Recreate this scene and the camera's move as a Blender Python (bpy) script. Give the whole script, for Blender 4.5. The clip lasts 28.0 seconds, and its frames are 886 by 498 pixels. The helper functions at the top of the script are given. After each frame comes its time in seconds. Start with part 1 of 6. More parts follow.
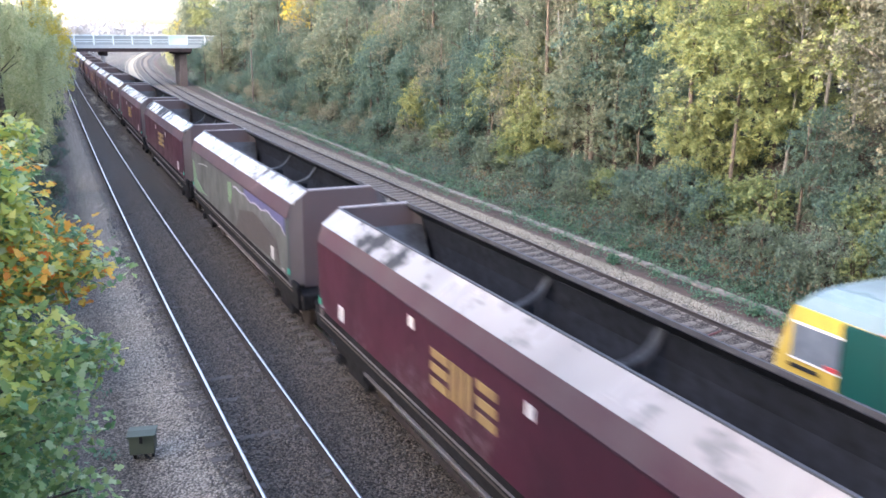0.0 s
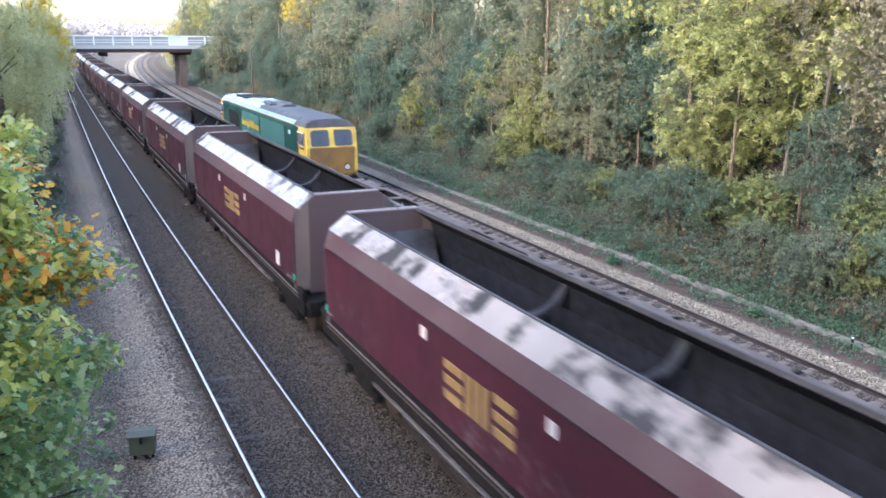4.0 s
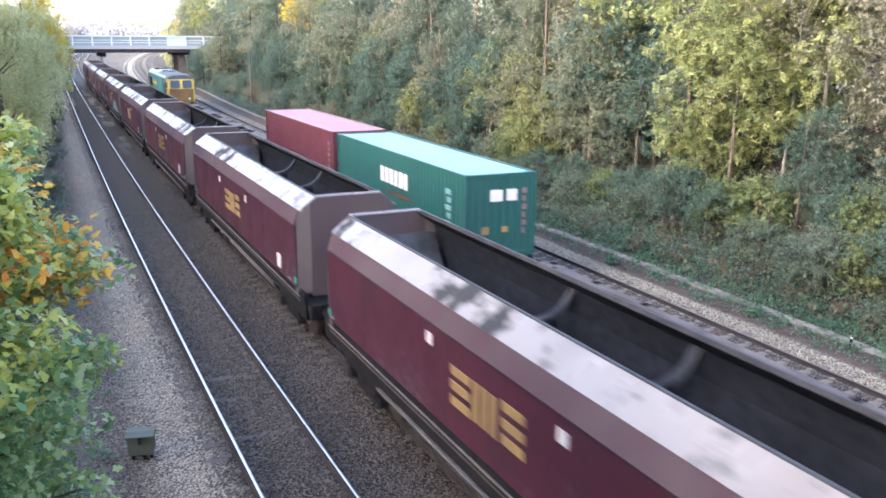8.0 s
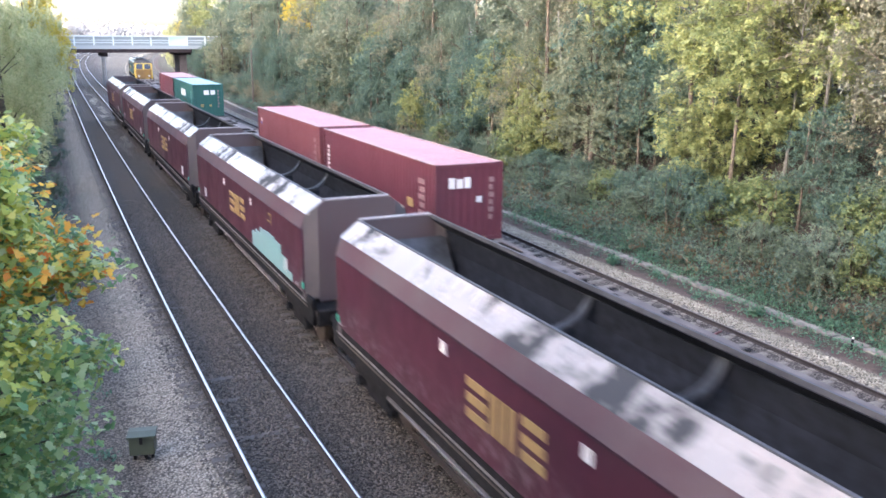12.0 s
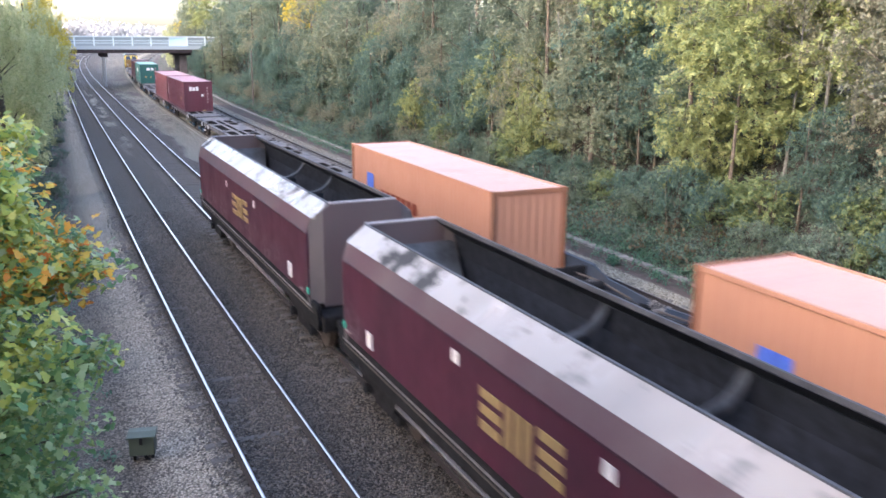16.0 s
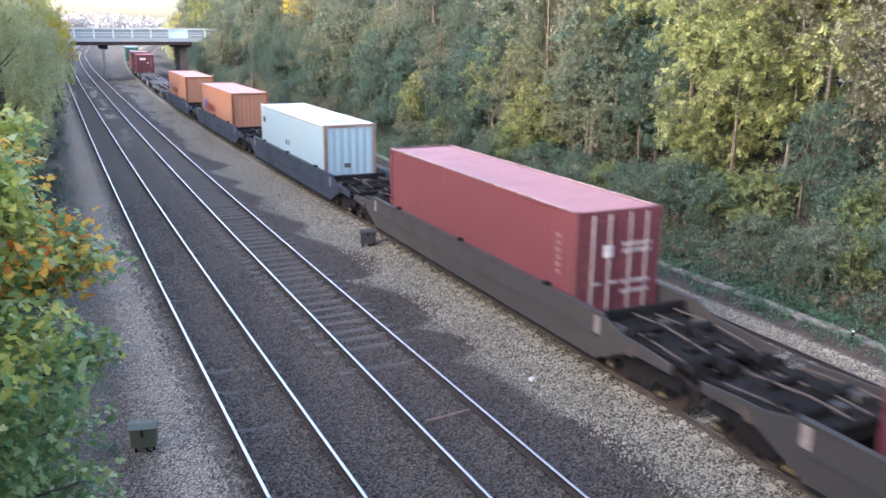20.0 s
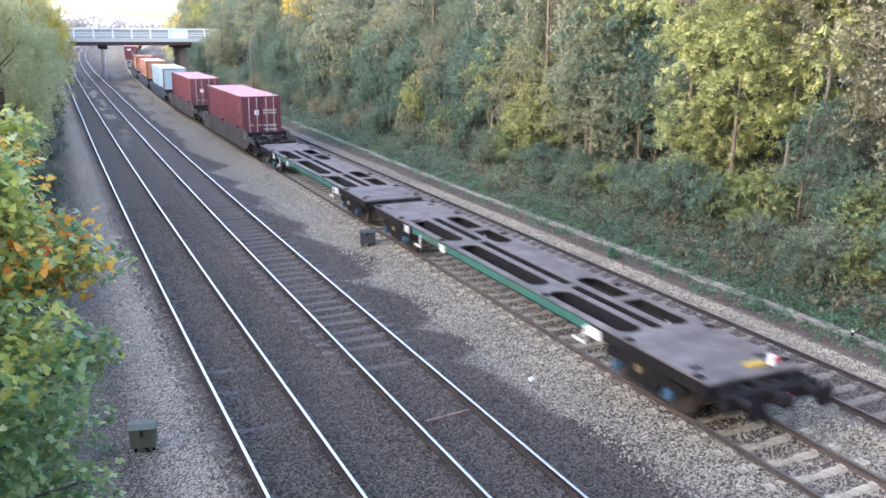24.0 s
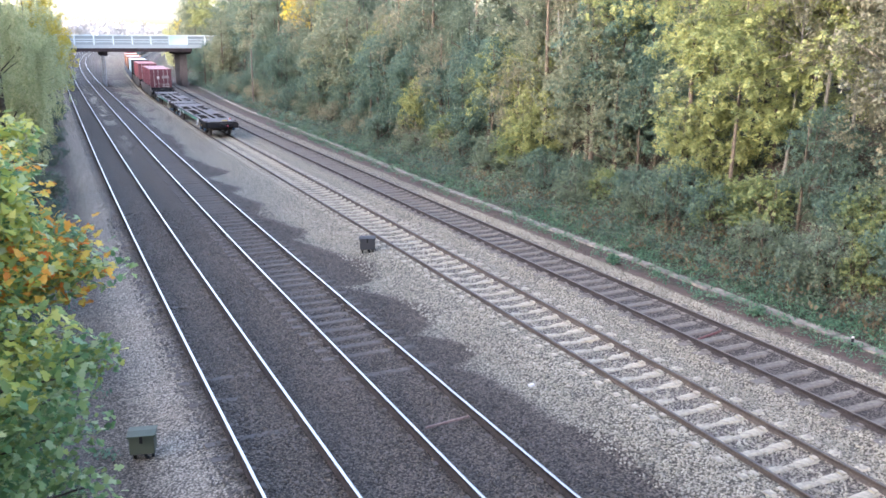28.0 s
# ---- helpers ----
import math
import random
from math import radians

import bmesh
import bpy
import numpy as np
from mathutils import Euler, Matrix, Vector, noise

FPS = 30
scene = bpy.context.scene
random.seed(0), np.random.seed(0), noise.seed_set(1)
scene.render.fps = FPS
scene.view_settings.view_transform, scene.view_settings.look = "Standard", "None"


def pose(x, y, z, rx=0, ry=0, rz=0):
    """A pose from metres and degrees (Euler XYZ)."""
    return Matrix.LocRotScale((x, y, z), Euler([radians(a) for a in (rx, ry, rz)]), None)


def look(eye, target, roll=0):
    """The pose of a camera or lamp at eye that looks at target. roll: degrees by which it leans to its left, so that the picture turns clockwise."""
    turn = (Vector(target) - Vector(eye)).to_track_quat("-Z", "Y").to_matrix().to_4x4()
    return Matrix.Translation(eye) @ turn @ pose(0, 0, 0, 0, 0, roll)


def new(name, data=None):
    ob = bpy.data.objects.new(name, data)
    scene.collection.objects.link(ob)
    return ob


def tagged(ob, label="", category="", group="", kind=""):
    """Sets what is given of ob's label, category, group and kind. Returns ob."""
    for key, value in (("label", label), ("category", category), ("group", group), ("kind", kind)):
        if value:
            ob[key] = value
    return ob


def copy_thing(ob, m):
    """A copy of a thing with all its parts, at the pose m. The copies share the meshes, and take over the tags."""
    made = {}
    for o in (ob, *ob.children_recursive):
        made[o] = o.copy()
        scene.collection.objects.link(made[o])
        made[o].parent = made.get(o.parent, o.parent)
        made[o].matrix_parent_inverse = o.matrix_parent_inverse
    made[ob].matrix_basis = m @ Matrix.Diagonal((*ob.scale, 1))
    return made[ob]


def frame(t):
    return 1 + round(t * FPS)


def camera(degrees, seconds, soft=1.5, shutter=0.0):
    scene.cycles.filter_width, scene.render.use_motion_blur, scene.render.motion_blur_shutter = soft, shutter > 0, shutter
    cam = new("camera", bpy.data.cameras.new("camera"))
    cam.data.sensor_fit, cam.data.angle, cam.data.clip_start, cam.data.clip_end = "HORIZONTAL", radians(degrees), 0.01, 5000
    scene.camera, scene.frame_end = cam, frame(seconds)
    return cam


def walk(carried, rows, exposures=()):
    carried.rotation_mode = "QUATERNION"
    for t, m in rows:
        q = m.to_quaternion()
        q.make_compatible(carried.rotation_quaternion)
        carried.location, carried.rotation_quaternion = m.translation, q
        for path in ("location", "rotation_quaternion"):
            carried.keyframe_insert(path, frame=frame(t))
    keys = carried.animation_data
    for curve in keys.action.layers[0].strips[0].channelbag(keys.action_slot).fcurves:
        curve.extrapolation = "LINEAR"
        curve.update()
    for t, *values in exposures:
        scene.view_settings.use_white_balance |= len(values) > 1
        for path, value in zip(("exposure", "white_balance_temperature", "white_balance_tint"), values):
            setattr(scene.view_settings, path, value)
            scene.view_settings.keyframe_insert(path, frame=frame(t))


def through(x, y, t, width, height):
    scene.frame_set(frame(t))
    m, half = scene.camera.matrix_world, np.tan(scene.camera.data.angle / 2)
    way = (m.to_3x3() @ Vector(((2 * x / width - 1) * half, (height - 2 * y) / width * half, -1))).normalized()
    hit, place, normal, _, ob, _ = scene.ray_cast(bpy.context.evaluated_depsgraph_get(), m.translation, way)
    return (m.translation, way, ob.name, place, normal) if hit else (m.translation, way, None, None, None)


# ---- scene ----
import itertools

FOV, EYE_Z = 54.911, 7.756
PITCH, ROLL, YAW = 14.063, 0.419, 25.837

cam = camera(FOV, 28.0, soft=1.65, shutter=0.5)


def aim(up, side):
    """The camera's pose with a small tilt up and turn to the left, in degrees."""
    return pose(0, 0, EYE_Z, 90 - PITCH + up, 0, -YAW + side) @ pose(0, 0, 0, 0, 0, ROLL)


# the hand-held sway: seconds, tilt and turn in hundredths of a degree
SWAY = ((0, 0, 0), (1, 4, 0), (3.5, 4, 0), (5.5, 4, -6), (7.5, 5, -8), (9, 5, -11), (11, 5, -8), (12, 5, 0), (12.5, 5, 0),
        (14.5, 9, 0), (15, 5, 0), (16, 8, 0), (16.5, 9, 0), (17, 0, 0), (17.5, -11, 0), (18, -24, 0), (18.5, -30, 0),
        (19, -36, 2), (19.5, -40, 2), (20, -42, 3), (20.5, -45, 4), (21, -47, 5), (21.5, -48, 5), (22.5, -47, 4), (23.5, -42, 1),
        (24, -41, 1), (24.5, -30, 0), (25, -11, 0), (25.5, 0, 0), (26, 5, 0), (26.5, 10, 0), (27, 10, 0), (27.5, 5, 0), (28, 0, 0))
walk(cam, [(t, aim(u / 100, s / 100)) for t, u, s in SWAY], exposures=[(t, 3 + e / 100, 6430, 18) for t, e in ((0, 31), (1, 20), (3, 15), (6, 28), (7, 24), (8, 32), (9, 37), (10, 32), (12, 36), (15, 25), (16, 14), (17, 8), (18, -16), (19, -28), (20, 0), (21, 10), (24, 24), (25, 29), (28, 29))])

# ---- sky and sun ----
SUN_ELEV, SUN_AZ = 22.0, -104.0    # azimuth from +y, clockwise
world = bpy.data.worlds.new("sky")
scene.world = world
world.use_nodes = True
wn = world.node_tree.nodes
sky = wn.new("ShaderNodeTexSky")
sky.sky_type = "NISHITA"
sky.sun_disc = False
sky.sun_elevation, sky.sun_rotation = radians(SUN_ELEV), radians(SUN_AZ)
sky.air_density, sky.dust_density, sky.ozone_density = 1.0, 3.0, 1.2
wn["Background"].inputs["Strength"].default_value = 0.15
world.node_tree.links.new(sky.outputs["Color"], wn["Background"].inputs["Color"])
sun_data = bpy.data.lights.new("sun", "SUN")
sun_data.energy, sun_data.angle, sun_data.color = 0.8, radians(26), (1.0, 0.98, 0.96)
sun = new("sun", sun_data)
a, e = radians(SUN_AZ), radians(SUN_ELEV)
sun.matrix_world = look((math.sin(a) * math.cos(e) * 50, math.cos(a) * math.cos(e) * 50, math.sin(e) * 50), (0, 0, 0))
# ---- materials ----
class Nodes:
    """A small writer for node trees."""

    def __init__(self, name, mat=None):
        self.mat = mat or bpy.data.materials.new(name)
        self.mat.use_nodes = True
        self.tree = self.mat.node_tree
        self.bsdf = self.tree.nodes["Principled BSDF"]

    def node(self, kind, **values):
        n = self.tree.nodes.new(kind)
        for k, v in values.items():
            if k in n.inputs:
                self.put(v, n.inputs[k])
        return n

    def put(self, v, socket):
        if isinstance(v, bpy.types.NodeSocket):
            self.tree.links.new(v, socket)
        elif isinstance(v, tuple) and len(v) == 3 and socket.type == "RGBA":
            socket.default_value = (*v, 1)
        else:
            socket.default_value = v

    def coords(self, which="Object"):
        return self.node("ShaderNodeTexCoord").outputs[which]

    def noise(self, scale, detail=4.0, rough=0.6, vec=None, stretch=None, out="Fac"):
        n = self.node("ShaderNodeTexNoise", Scale=scale, Detail=detail, Roughness=rough)
        v = vec if vec is not None else self.coords()
        if stretch:
            m = self.node("ShaderNodeMapping")
            m.inputs["Scale"].default_value = stretch
            self.put(v, m.inputs["Vector"])
            v = m.outputs[0]
        self.put(v, n.inputs["Vector"])
        return n.outputs[out]

    def cells(self, scale, vec=None, feature="F1", out="Color"):
        n = self.tree.nodes.new("ShaderNodeTexVoronoi")
        n.feature = feature
        n.inputs["Scale"].default_value = scale
        self.put(vec if vec is not None else self.coords(), n.inputs["Vector"])
        return n.outputs[out]

    def ramp(self, v, lo, hi, a=0.0, b=1.0):
        n = self.tree.nodes.new("ShaderNodeMapRange")
        for i, x in enumerate((v, lo, hi, a, b)):
            self.put(x, n.inputs[i])
        return n.outputs[0]

    def math(self, op, a, b=0.0):
        n = self.tree.nodes.new("ShaderNodeMath")
        n.operation = op
        self.put(a, n.inputs[0])
        self.put(b, n.inputs[1])
        return n.outputs[0]

    def mix(self, f, a, b, how="MIX"):
        n = self.tree.nodes.new("ShaderNodeMix")
        n.data_type, n.blend_type = "RGBA", how
        self.put(f, n.inputs["Factor"])
        self.put(a, n.inputs[6])
        self.put(b, n.inputs[7])
        return n.outputs[2]

    def bump(self, height, strength=0.5, distance=0.02):
        n = self.node("ShaderNodeBump", Strength=strength, Distance=distance, Height=height)
        self.put(n.outputs[0], self.bsdf.inputs["Normal"])

    def end(self, colour, rough=0.6, metal=0.0, coat=0.0):
        self.put(colour, self.bsdf.inputs["Base Color"])
        self.put(rough, self.bsdf.inputs["Roughness"])
        self.put(metal, self.bsdf.inputs["Metallic"])
        self.bsdf.inputs["Coat Weight"].default_value = coat
        return self.mat


def paint(name, colour, dirt=(0.05, 0.045, 0.04), amount=0.35, rough=0.45, streak=True, coat=0.0, low=0.45, metal=0.0, spec=0.28):
    """Weathered vehicle paint: two scales of grime and rain streaks."""
    n = Nodes(name)
    big = n.noise(0.7, 5)
    fine = n.noise(9, 4, stretch=(1, 1, 0.12) if streak else None)
    f = n.math("MULTIPLY", n.ramp(big, low, 0.75), amount)
    f2 = n.math("MULTIPLY", n.ramp(fine, 0.5, 0.8), amount * 0.8)
    f = n.math("MAXIMUM", f, f2)
    rnd = n.node("ShaderNodeObjectInfo").outputs["Random"]
    tone = n.mix(n.ramp(rnd, 0, 1, 0.0, 0.12), colour, dirt)
    col = n.mix(f, tone, dirt)
    n.bump(n.noise(30, 3), 0.06, 0.01)
    n.bsdf.inputs["Specular IOR Level"].default_value = spec
    return n.end(col, n.ramp(f, 0, 1, rough, min(1, rough + 0.35)), metal, coat)


def sheen_dust_plate(name):
    """Glossy paint with coal dust wiped over it in cross bands: coloured pale for sky sheen where clean, dull dark
    where dusty.
    """
    n = Nodes(name)
    rnd = n.node("ShaderNodeObjectInfo").outputs["Random"]
    shift = n.node("ShaderNodeVectorMath", )
    shift.operation = "ADD"
    n.put(n.coords(), shift.inputs[0])
    n.put(n.node("ShaderNodeCombineXYZ", X=0.0, Y=n.math("MULTIPLY", rnd, 60.0), Z=0.0).outputs[0], shift.inputs[1])
    v = shift.outputs[0]
    bands = n.noise(1.15, 3, 0.5, vec=v, stretch=(0.22, 1.0, 0.22))
    blots = n.noise(1.9, 6, 0.62, vec=v, stretch=(1.2, 0.9, 1.2))
    reach = n.noise(0.16, 1, 0.4, vec=v, stretch=(0.1, 1.0, 0.1))
    mixed = n.math("ADD", n.math("MULTIPLY", bands, 0.55), n.math("MULTIPLY", blots, 0.5))
    mixed = n.math("ADD", mixed, n.math("MULTIPLY", n.math("SUBTRACT", reach, 0.5), 0.35))
    f = n.ramp(n.math("ADD", mixed, n.ramp(rnd, 0, 1, -0.02, 0.045)), 0.534, 0.63)
    film = n.ramp(n.noise(0.5, 4, 0.6, vec=v, stretch=(0.5, 1.0, 0.5)), 0.46, 0.7, 0.0, 0.24)
    specks = n.ramp(n.noise(7.0, 4, 0.7, vec=v), 0.6, 0.68, 0.0, 0.5)
    f = n.math("MAXIMUM", f, n.math("MAXIMUM", film, n.math("MULTIPLY", specks, film)))
    # the beige is the sky's sheen painted over maroon; the dark is dust
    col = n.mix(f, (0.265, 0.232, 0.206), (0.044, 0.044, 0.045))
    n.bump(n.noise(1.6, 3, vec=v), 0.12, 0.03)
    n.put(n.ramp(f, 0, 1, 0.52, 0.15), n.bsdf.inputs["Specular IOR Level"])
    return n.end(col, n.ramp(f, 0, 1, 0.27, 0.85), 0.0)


def plain(name, colour, rough=0.7, metal=0.0, scale=12, vary=0.35, bump=0.3, spec=0.4):
    n = Nodes(name)
    v = n.noise(scale, 5)
    big = n.noise(scale * 0.13, 3)
    dark = tuple(c * (1 - vary) for c in colour)
    light = tuple(min(1, c * (1 + vary)) for c in colour)
    col = n.mix(n.ramp(v, 0.3, 0.7), dark, light)
    col = n.mix(n.ramp(big, 0.45, 0.7, 0, 0.5), col, dark)
    if bump:
        n.bump(v, bump, 0.02)
    n.bsdf.inputs["Specular IOR Level"].default_value = spec
    return n.end(col, rough, metal)


def leafy(name, colours, gloss=0.6, through=0.5):
    """Leaves: a colour of its own for each leaf, and light through them."""
    n = Nodes(name)
    rnd = n.node("ShaderNodeNewGeometry").outputs["Random Per Island"]
    r = n.tree.nodes.new("ShaderNodeValToRGB")
    while len(r.color_ramp.elements) < len(colours):
        r.color_ramp.elements.new(0.5)
    for i, (el, c) in enumerate(zip(r.color_ramp.elements, colours)):
        el.position, el.color = i / (len(colours) - 1), (*c, 1)
    n.put(rnd, r.inputs[0])
    patch = n.noise(0.45, 3)
    col = n.mix(n.ramp(patch, 0.35, 0.65, 0, 0.45), r.outputs[0], colours[0])
    n.end(col, gloss)
    n.bsdf.inputs["Specular IOR Level"].default_value = 0.25
    tr = n.node("ShaderNodeBsdfTranslucent", Color=col)
    mx = n.tree.nodes.new("ShaderNodeMixShader")
    mx.inputs[0].default_value = through
    n.put(n.bsdf.outputs[0], mx.inputs[1])
    n.put(tr.outputs[0], mx.inputs[2])
    n.put(mx.outputs[0], n.tree.nodes["Material Output"].inputs[0])
    return n.mat


# metres along the line, and how far out the old stone reaches there
EDGE = ((9, 9.95), (12.2, 10.0), (13.5, 10.1), (14.3, 9.5), (16.3, 9.35), (17.3, 9.25), (17.9, 8.8), (18.4, 9.45), (18.9, 9.9), (20, 9.6), (20.5, 8.85), (21.3, 9.6), (22.3, 10.1),
        (23.3, 10.0), (24.4, 9.5), (25.5, 8.45), (26.4, 9.85), (28.2, 10.3), (30.3, 9.75), (32.7, 8.8), (34.6, 9.75), (38.3, 8.5), (41, 9.4), (44, 8.6), (46, 9.4), (49, 8.2), (52, 9.9), (55, 9.2), (59.5, 8.5), (64, 9.0))


def ground_material():
    """Ballast, cess and bank, told apart by the distance from the line's datum (the map's u) in metres."""
    n = Nodes("trackbed")
    uv = n.coords("UV")
    sep = n.node("ShaderNodeSeparateXYZ", Vector=uv)
    u, v = sep.outputs[0], sep.outputs[1]
    wob = n.math("MULTIPLY", n.math("SUBTRACT", n.noise(0.35, 3, vec=uv), 0.5), 1.3)
    tongues = n.math("MULTIPLY", n.math("SUBTRACT", n.noise(0.5, 4, 0.65, vec=uv, stretch=(0.12, 0.34, 1)), 0.5), 6.5)
    stone = n.cells(25, vec=uv)
    stone_v = n.node("ShaderNodeSeparateColor", Color=stone).outputs[0]
    edge = n.cells(25, vec=uv, out="Distance")
    fine = n.noise(60, 4, vec=uv)

    def stones(dark, light):
        c = n.mix(n.ramp(stone_v, 0.05, 0.95), dark, light)
        return n.mix(n.ramp(edge, 0.4, 0.75, 0, 0.85), c, tuple(x * 0.25 for x in dark))

    old = stones((0.036, 0.029, 0.024), (0.162, 0.132, 0.107))
    clean = stones((0.100, 0.087, 0.066), (0.40, 0.362, 0.285))
    ash = stones((0.060, 0.050, 0.040), (0.228, 0.190, 0.150))
    path = stones((0.17, 0.143, 0.112), (0.46, 0.39, 0.31))
    soil = n.mix(n.ramp(n.noise(2.2, 6, 0.7, vec=uv), 0.35, 0.65), (0.05, 0.036, 0.033), (0.12, 0.085, 0.075))
    grass = n.mix(n.ramp(n.noise(5, 6, 0.75, vec=uv), 0.35, 0.65), (0.028, 0.045, 0.03), (0.065, 0.09, 0.055))
    litter = n.mix(n.ramp(n.noise(14, 3, 0.7, vec=uv), 0.45, 0.62), (0.034, 0.028, 0.025), (0.075, 0.059, 0.05))
    litter = n.mix(n.ramp(n.noise(0.9, 5, 0.7, vec=uv), 0.45, 0.6, 0.0, 0.75), litter, grass)

    def step(value, at, soft=0.15):
        return n.ramp(value, at - soft, at + soft)

    uw = n.math("ADD", u, wob)
    # ragged edges where loose stones spill over
    spill = n.math("MULTIPLY", n.math("SUBTRACT", n.noise(3.5, 5, 0.75, vec=uv), 0.5), 1.9)
    ut = n.math("ADD", u, n.math("MULTIPLY", n.math("ADD", spill, wob), 0.22))
    # the worn edge between old and new stone: washed-out tongues of new stone
    curve = n.tree.nodes.new("ShaderNodeValToRGB")
    n.put(n.math("DIVIDE", v, 64.0), curve.inputs[0])
    stops = curve.color_ramp.elements
    stops[0].position, stops[1].position = EDGE[0][0] / 64, 1.0
    for at, _ in EDGE[1:-1]:
        stops.new(at / 64)
    for i, (_, lat) in enumerate(EDGE):
        stops[i].color = (*((lat - 8) / 4,) * 3, 1)
    edge_lat = n.math("ADD", n.math("MULTIPLY", curve.outputs[0], 4.0), 8.0)
    ut = n.math("SUBTRACT", ut, edge_lat)
    ut = n.math("ADD", ut, n.math("MULTIPLY", n.ramp(v, 58, 66), n.math("MULTIPLY", tongues, 0.5)))
    uj = n.math("ADD", u, n.math("ADD", n.math("MULTIPLY", wob, 0.35), n.math("MULTIPLY", spill, 0.25)))
    col = n.mix(step(uw, -0.2, 0.5), litter, ash)
    col = n.mix(step(uj, 1.5, 0.4), col, path)
    col = n.mix(step(uj, 2.62, 0.25), col, old)
    col = n.mix(step(ut, 0.0, 0.2), col, clean)
    # grimy four-foot of the third line
    col = n.mix(n.math("MULTIPLY", n.math("SUBTRACT", step(u, 11.45, 0.1), step(u, 12.88, 0.1)), n.ramp(n.noise(1.6, 4, vec=uv), 0.35, 0.6, 0.35, 0.85)), col, stones((0.075, 0.062, 0.054), (0.25, 0.212, 0.185)))
    # oily dark bed of the far line, then its clean shoulder
    col = n.mix(step(uj, 14.75, 0.12), col, stones((0.038, 0.033, 0.03), (0.145, 0.127, 0.116)))
    col = n.mix(step(uj, 16.5, 0.12), col, clean)
    col = n.mix(step(uj, 18.1, 0.15), col, soil)
    col = n.mix(step(uw, 18.9, 0.6), col, litter)
    # far along, washed-out fines between the first lines and heaps of dark soil beyond the second
    far = n.ramp(v, 55, 90)
    patch = n.noise(1.0, 4, 0.65, vec=uv, stretch=(0.55, 0.11, 1))
    col = n.mix(n.math("MULTIPLY", far, n.math("MULTIPLY", n.math("SUBTRACT", step(u, 4.95), step(u, 5.9)), n.ramp(patch, 0.48, 0.56))), col, path)
    col = n.mix(n.math("MULTIPLY", far, n.math("MULTIPLY", n.math("SUBTRACT", step(u, 8.6), step(u, 10.9)), n.ramp(patch, 0.52, 0.60, 0, 0.8))), col, soil)
    # darker stone round the curve beyond the bridge
    col = n.mix(n.math("MULTIPLY", n.ramp(v, 118, 150, 0, 0.55), n.math("SUBTRACT", step(u, 2.6), step(u, 18.0))), col, stones((0.035, 0.03, 0.027), (0.13, 0.112, 0.1)))
    # stains at large scale
    big = n.noise(0.16, 4, vec=uv)
    col = n.mix(n.ramp(big, 0.5, 0.72, 0, 0.16), col, (0.05, 0.042, 0.036))
    h = n.math("SUBTRACT", n.math("ADD", n.math("MULTIPLY", stone_v, 0.6), n.math("MULTIPLY", fine, 0.3)), n.math("MULTIPLY", edge, 1.3))
    n.bump(h, 0.7, 0.045)
    n.end(col, 0.9)
    n.bsdf.inputs["Specular IOR Level"].default_value = 0.25
    return n.mat


GROUND = ground_material()
STONE_OLD = plain("ballast_stone_dark", (0.104, 0.09, 0.078), 0.9, scale=3, vary=0.5, bump=0)
STONE_NEW = plain("ballast_stone_pale", (0.262, 0.244, 0.198), 0.9, scale=3, vary=0.4, bump=0)
RUST = plain("rail_rust", (0.036, 0.031, 0.031), 0.9, scale=25, spec=0.12)
RUST_GREY = plain("rail_dull", (0.072, 0.06, 0.053), 0.8, scale=25, spec=0.15)
POLISHED = plain("rail_polished", (0.76, 0.69, 0.67), 0.34, 1.0, scale=3, vary=0.12, bump=0)
DULL_HEAD = plain("rail_head_dull", (0.095, 0.082, 0.074), 0.55, 0.1, scale=6, vary=0.25, bump=0)
OLD_SLEEPER = plain("sleeper_dark_concrete", (0.088, 0.076, 0.067), 0.9, scale=9, vary=0.45)
CONCRETE = plain("sleeper_pale_concrete", (0.315, 0.283, 0.218), 0.85, scale=7, vary=0.45)
MID_SLEEPER = plain("sleeper_grey_concrete", (0.128, 0.115, 0.10), 0.9, scale=9, vary=0.4)
TROUGH = plain("trough_concrete", (0.14, 0.133, 0.12), 0.9, scale=4, vary=0.45)
MAROON = paint("hopper_maroon", (0.052, 0.0125, 0.0235), (0.036, 0.024, 0.03), 0.5, 0.5, spec=0.22)


def scuffed(mat):
    """Pale scrapes low down on a painted side."""
    n = Nodes("", mat)
    link = n.bsdf.inputs["Base Color"].links[0]
    old = link.from_socket
    rnd = n.node("ShaderNodeObjectInfo").outputs["Random"]
    shift = n.node("ShaderNodeVectorMath")
    shift.operation = "ADD"
    n.put(n.coords(), shift.inputs[0])
    n.put(n.node("ShaderNodeCombineXYZ", X=0.0, Y=n.math("MULTIPLY", rnd, 80.0), Z=0.0).outputs[0], shift.inputs[1])
    z = n.node("ShaderNodeSeparateXYZ", Vector=n.coords()).outputs[2]
    where = n.math("MULTIPLY", n.ramp(n.noise(0.35, 2, vec=shift.outputs[0]), 0.5, 0.6), n.ramp(z, 2.45, 1.8))
    f = n.math("MULTIPLY", where, n.ramp(n.noise(4.5, 6, 0.8, vec=shift.outputs[0]), 0.5, 0.64, 0, 0.7))
    n.put(n.mix(f, old, (0.17, 0.145, 0.155)), n.bsdf.inputs["Base Color"])


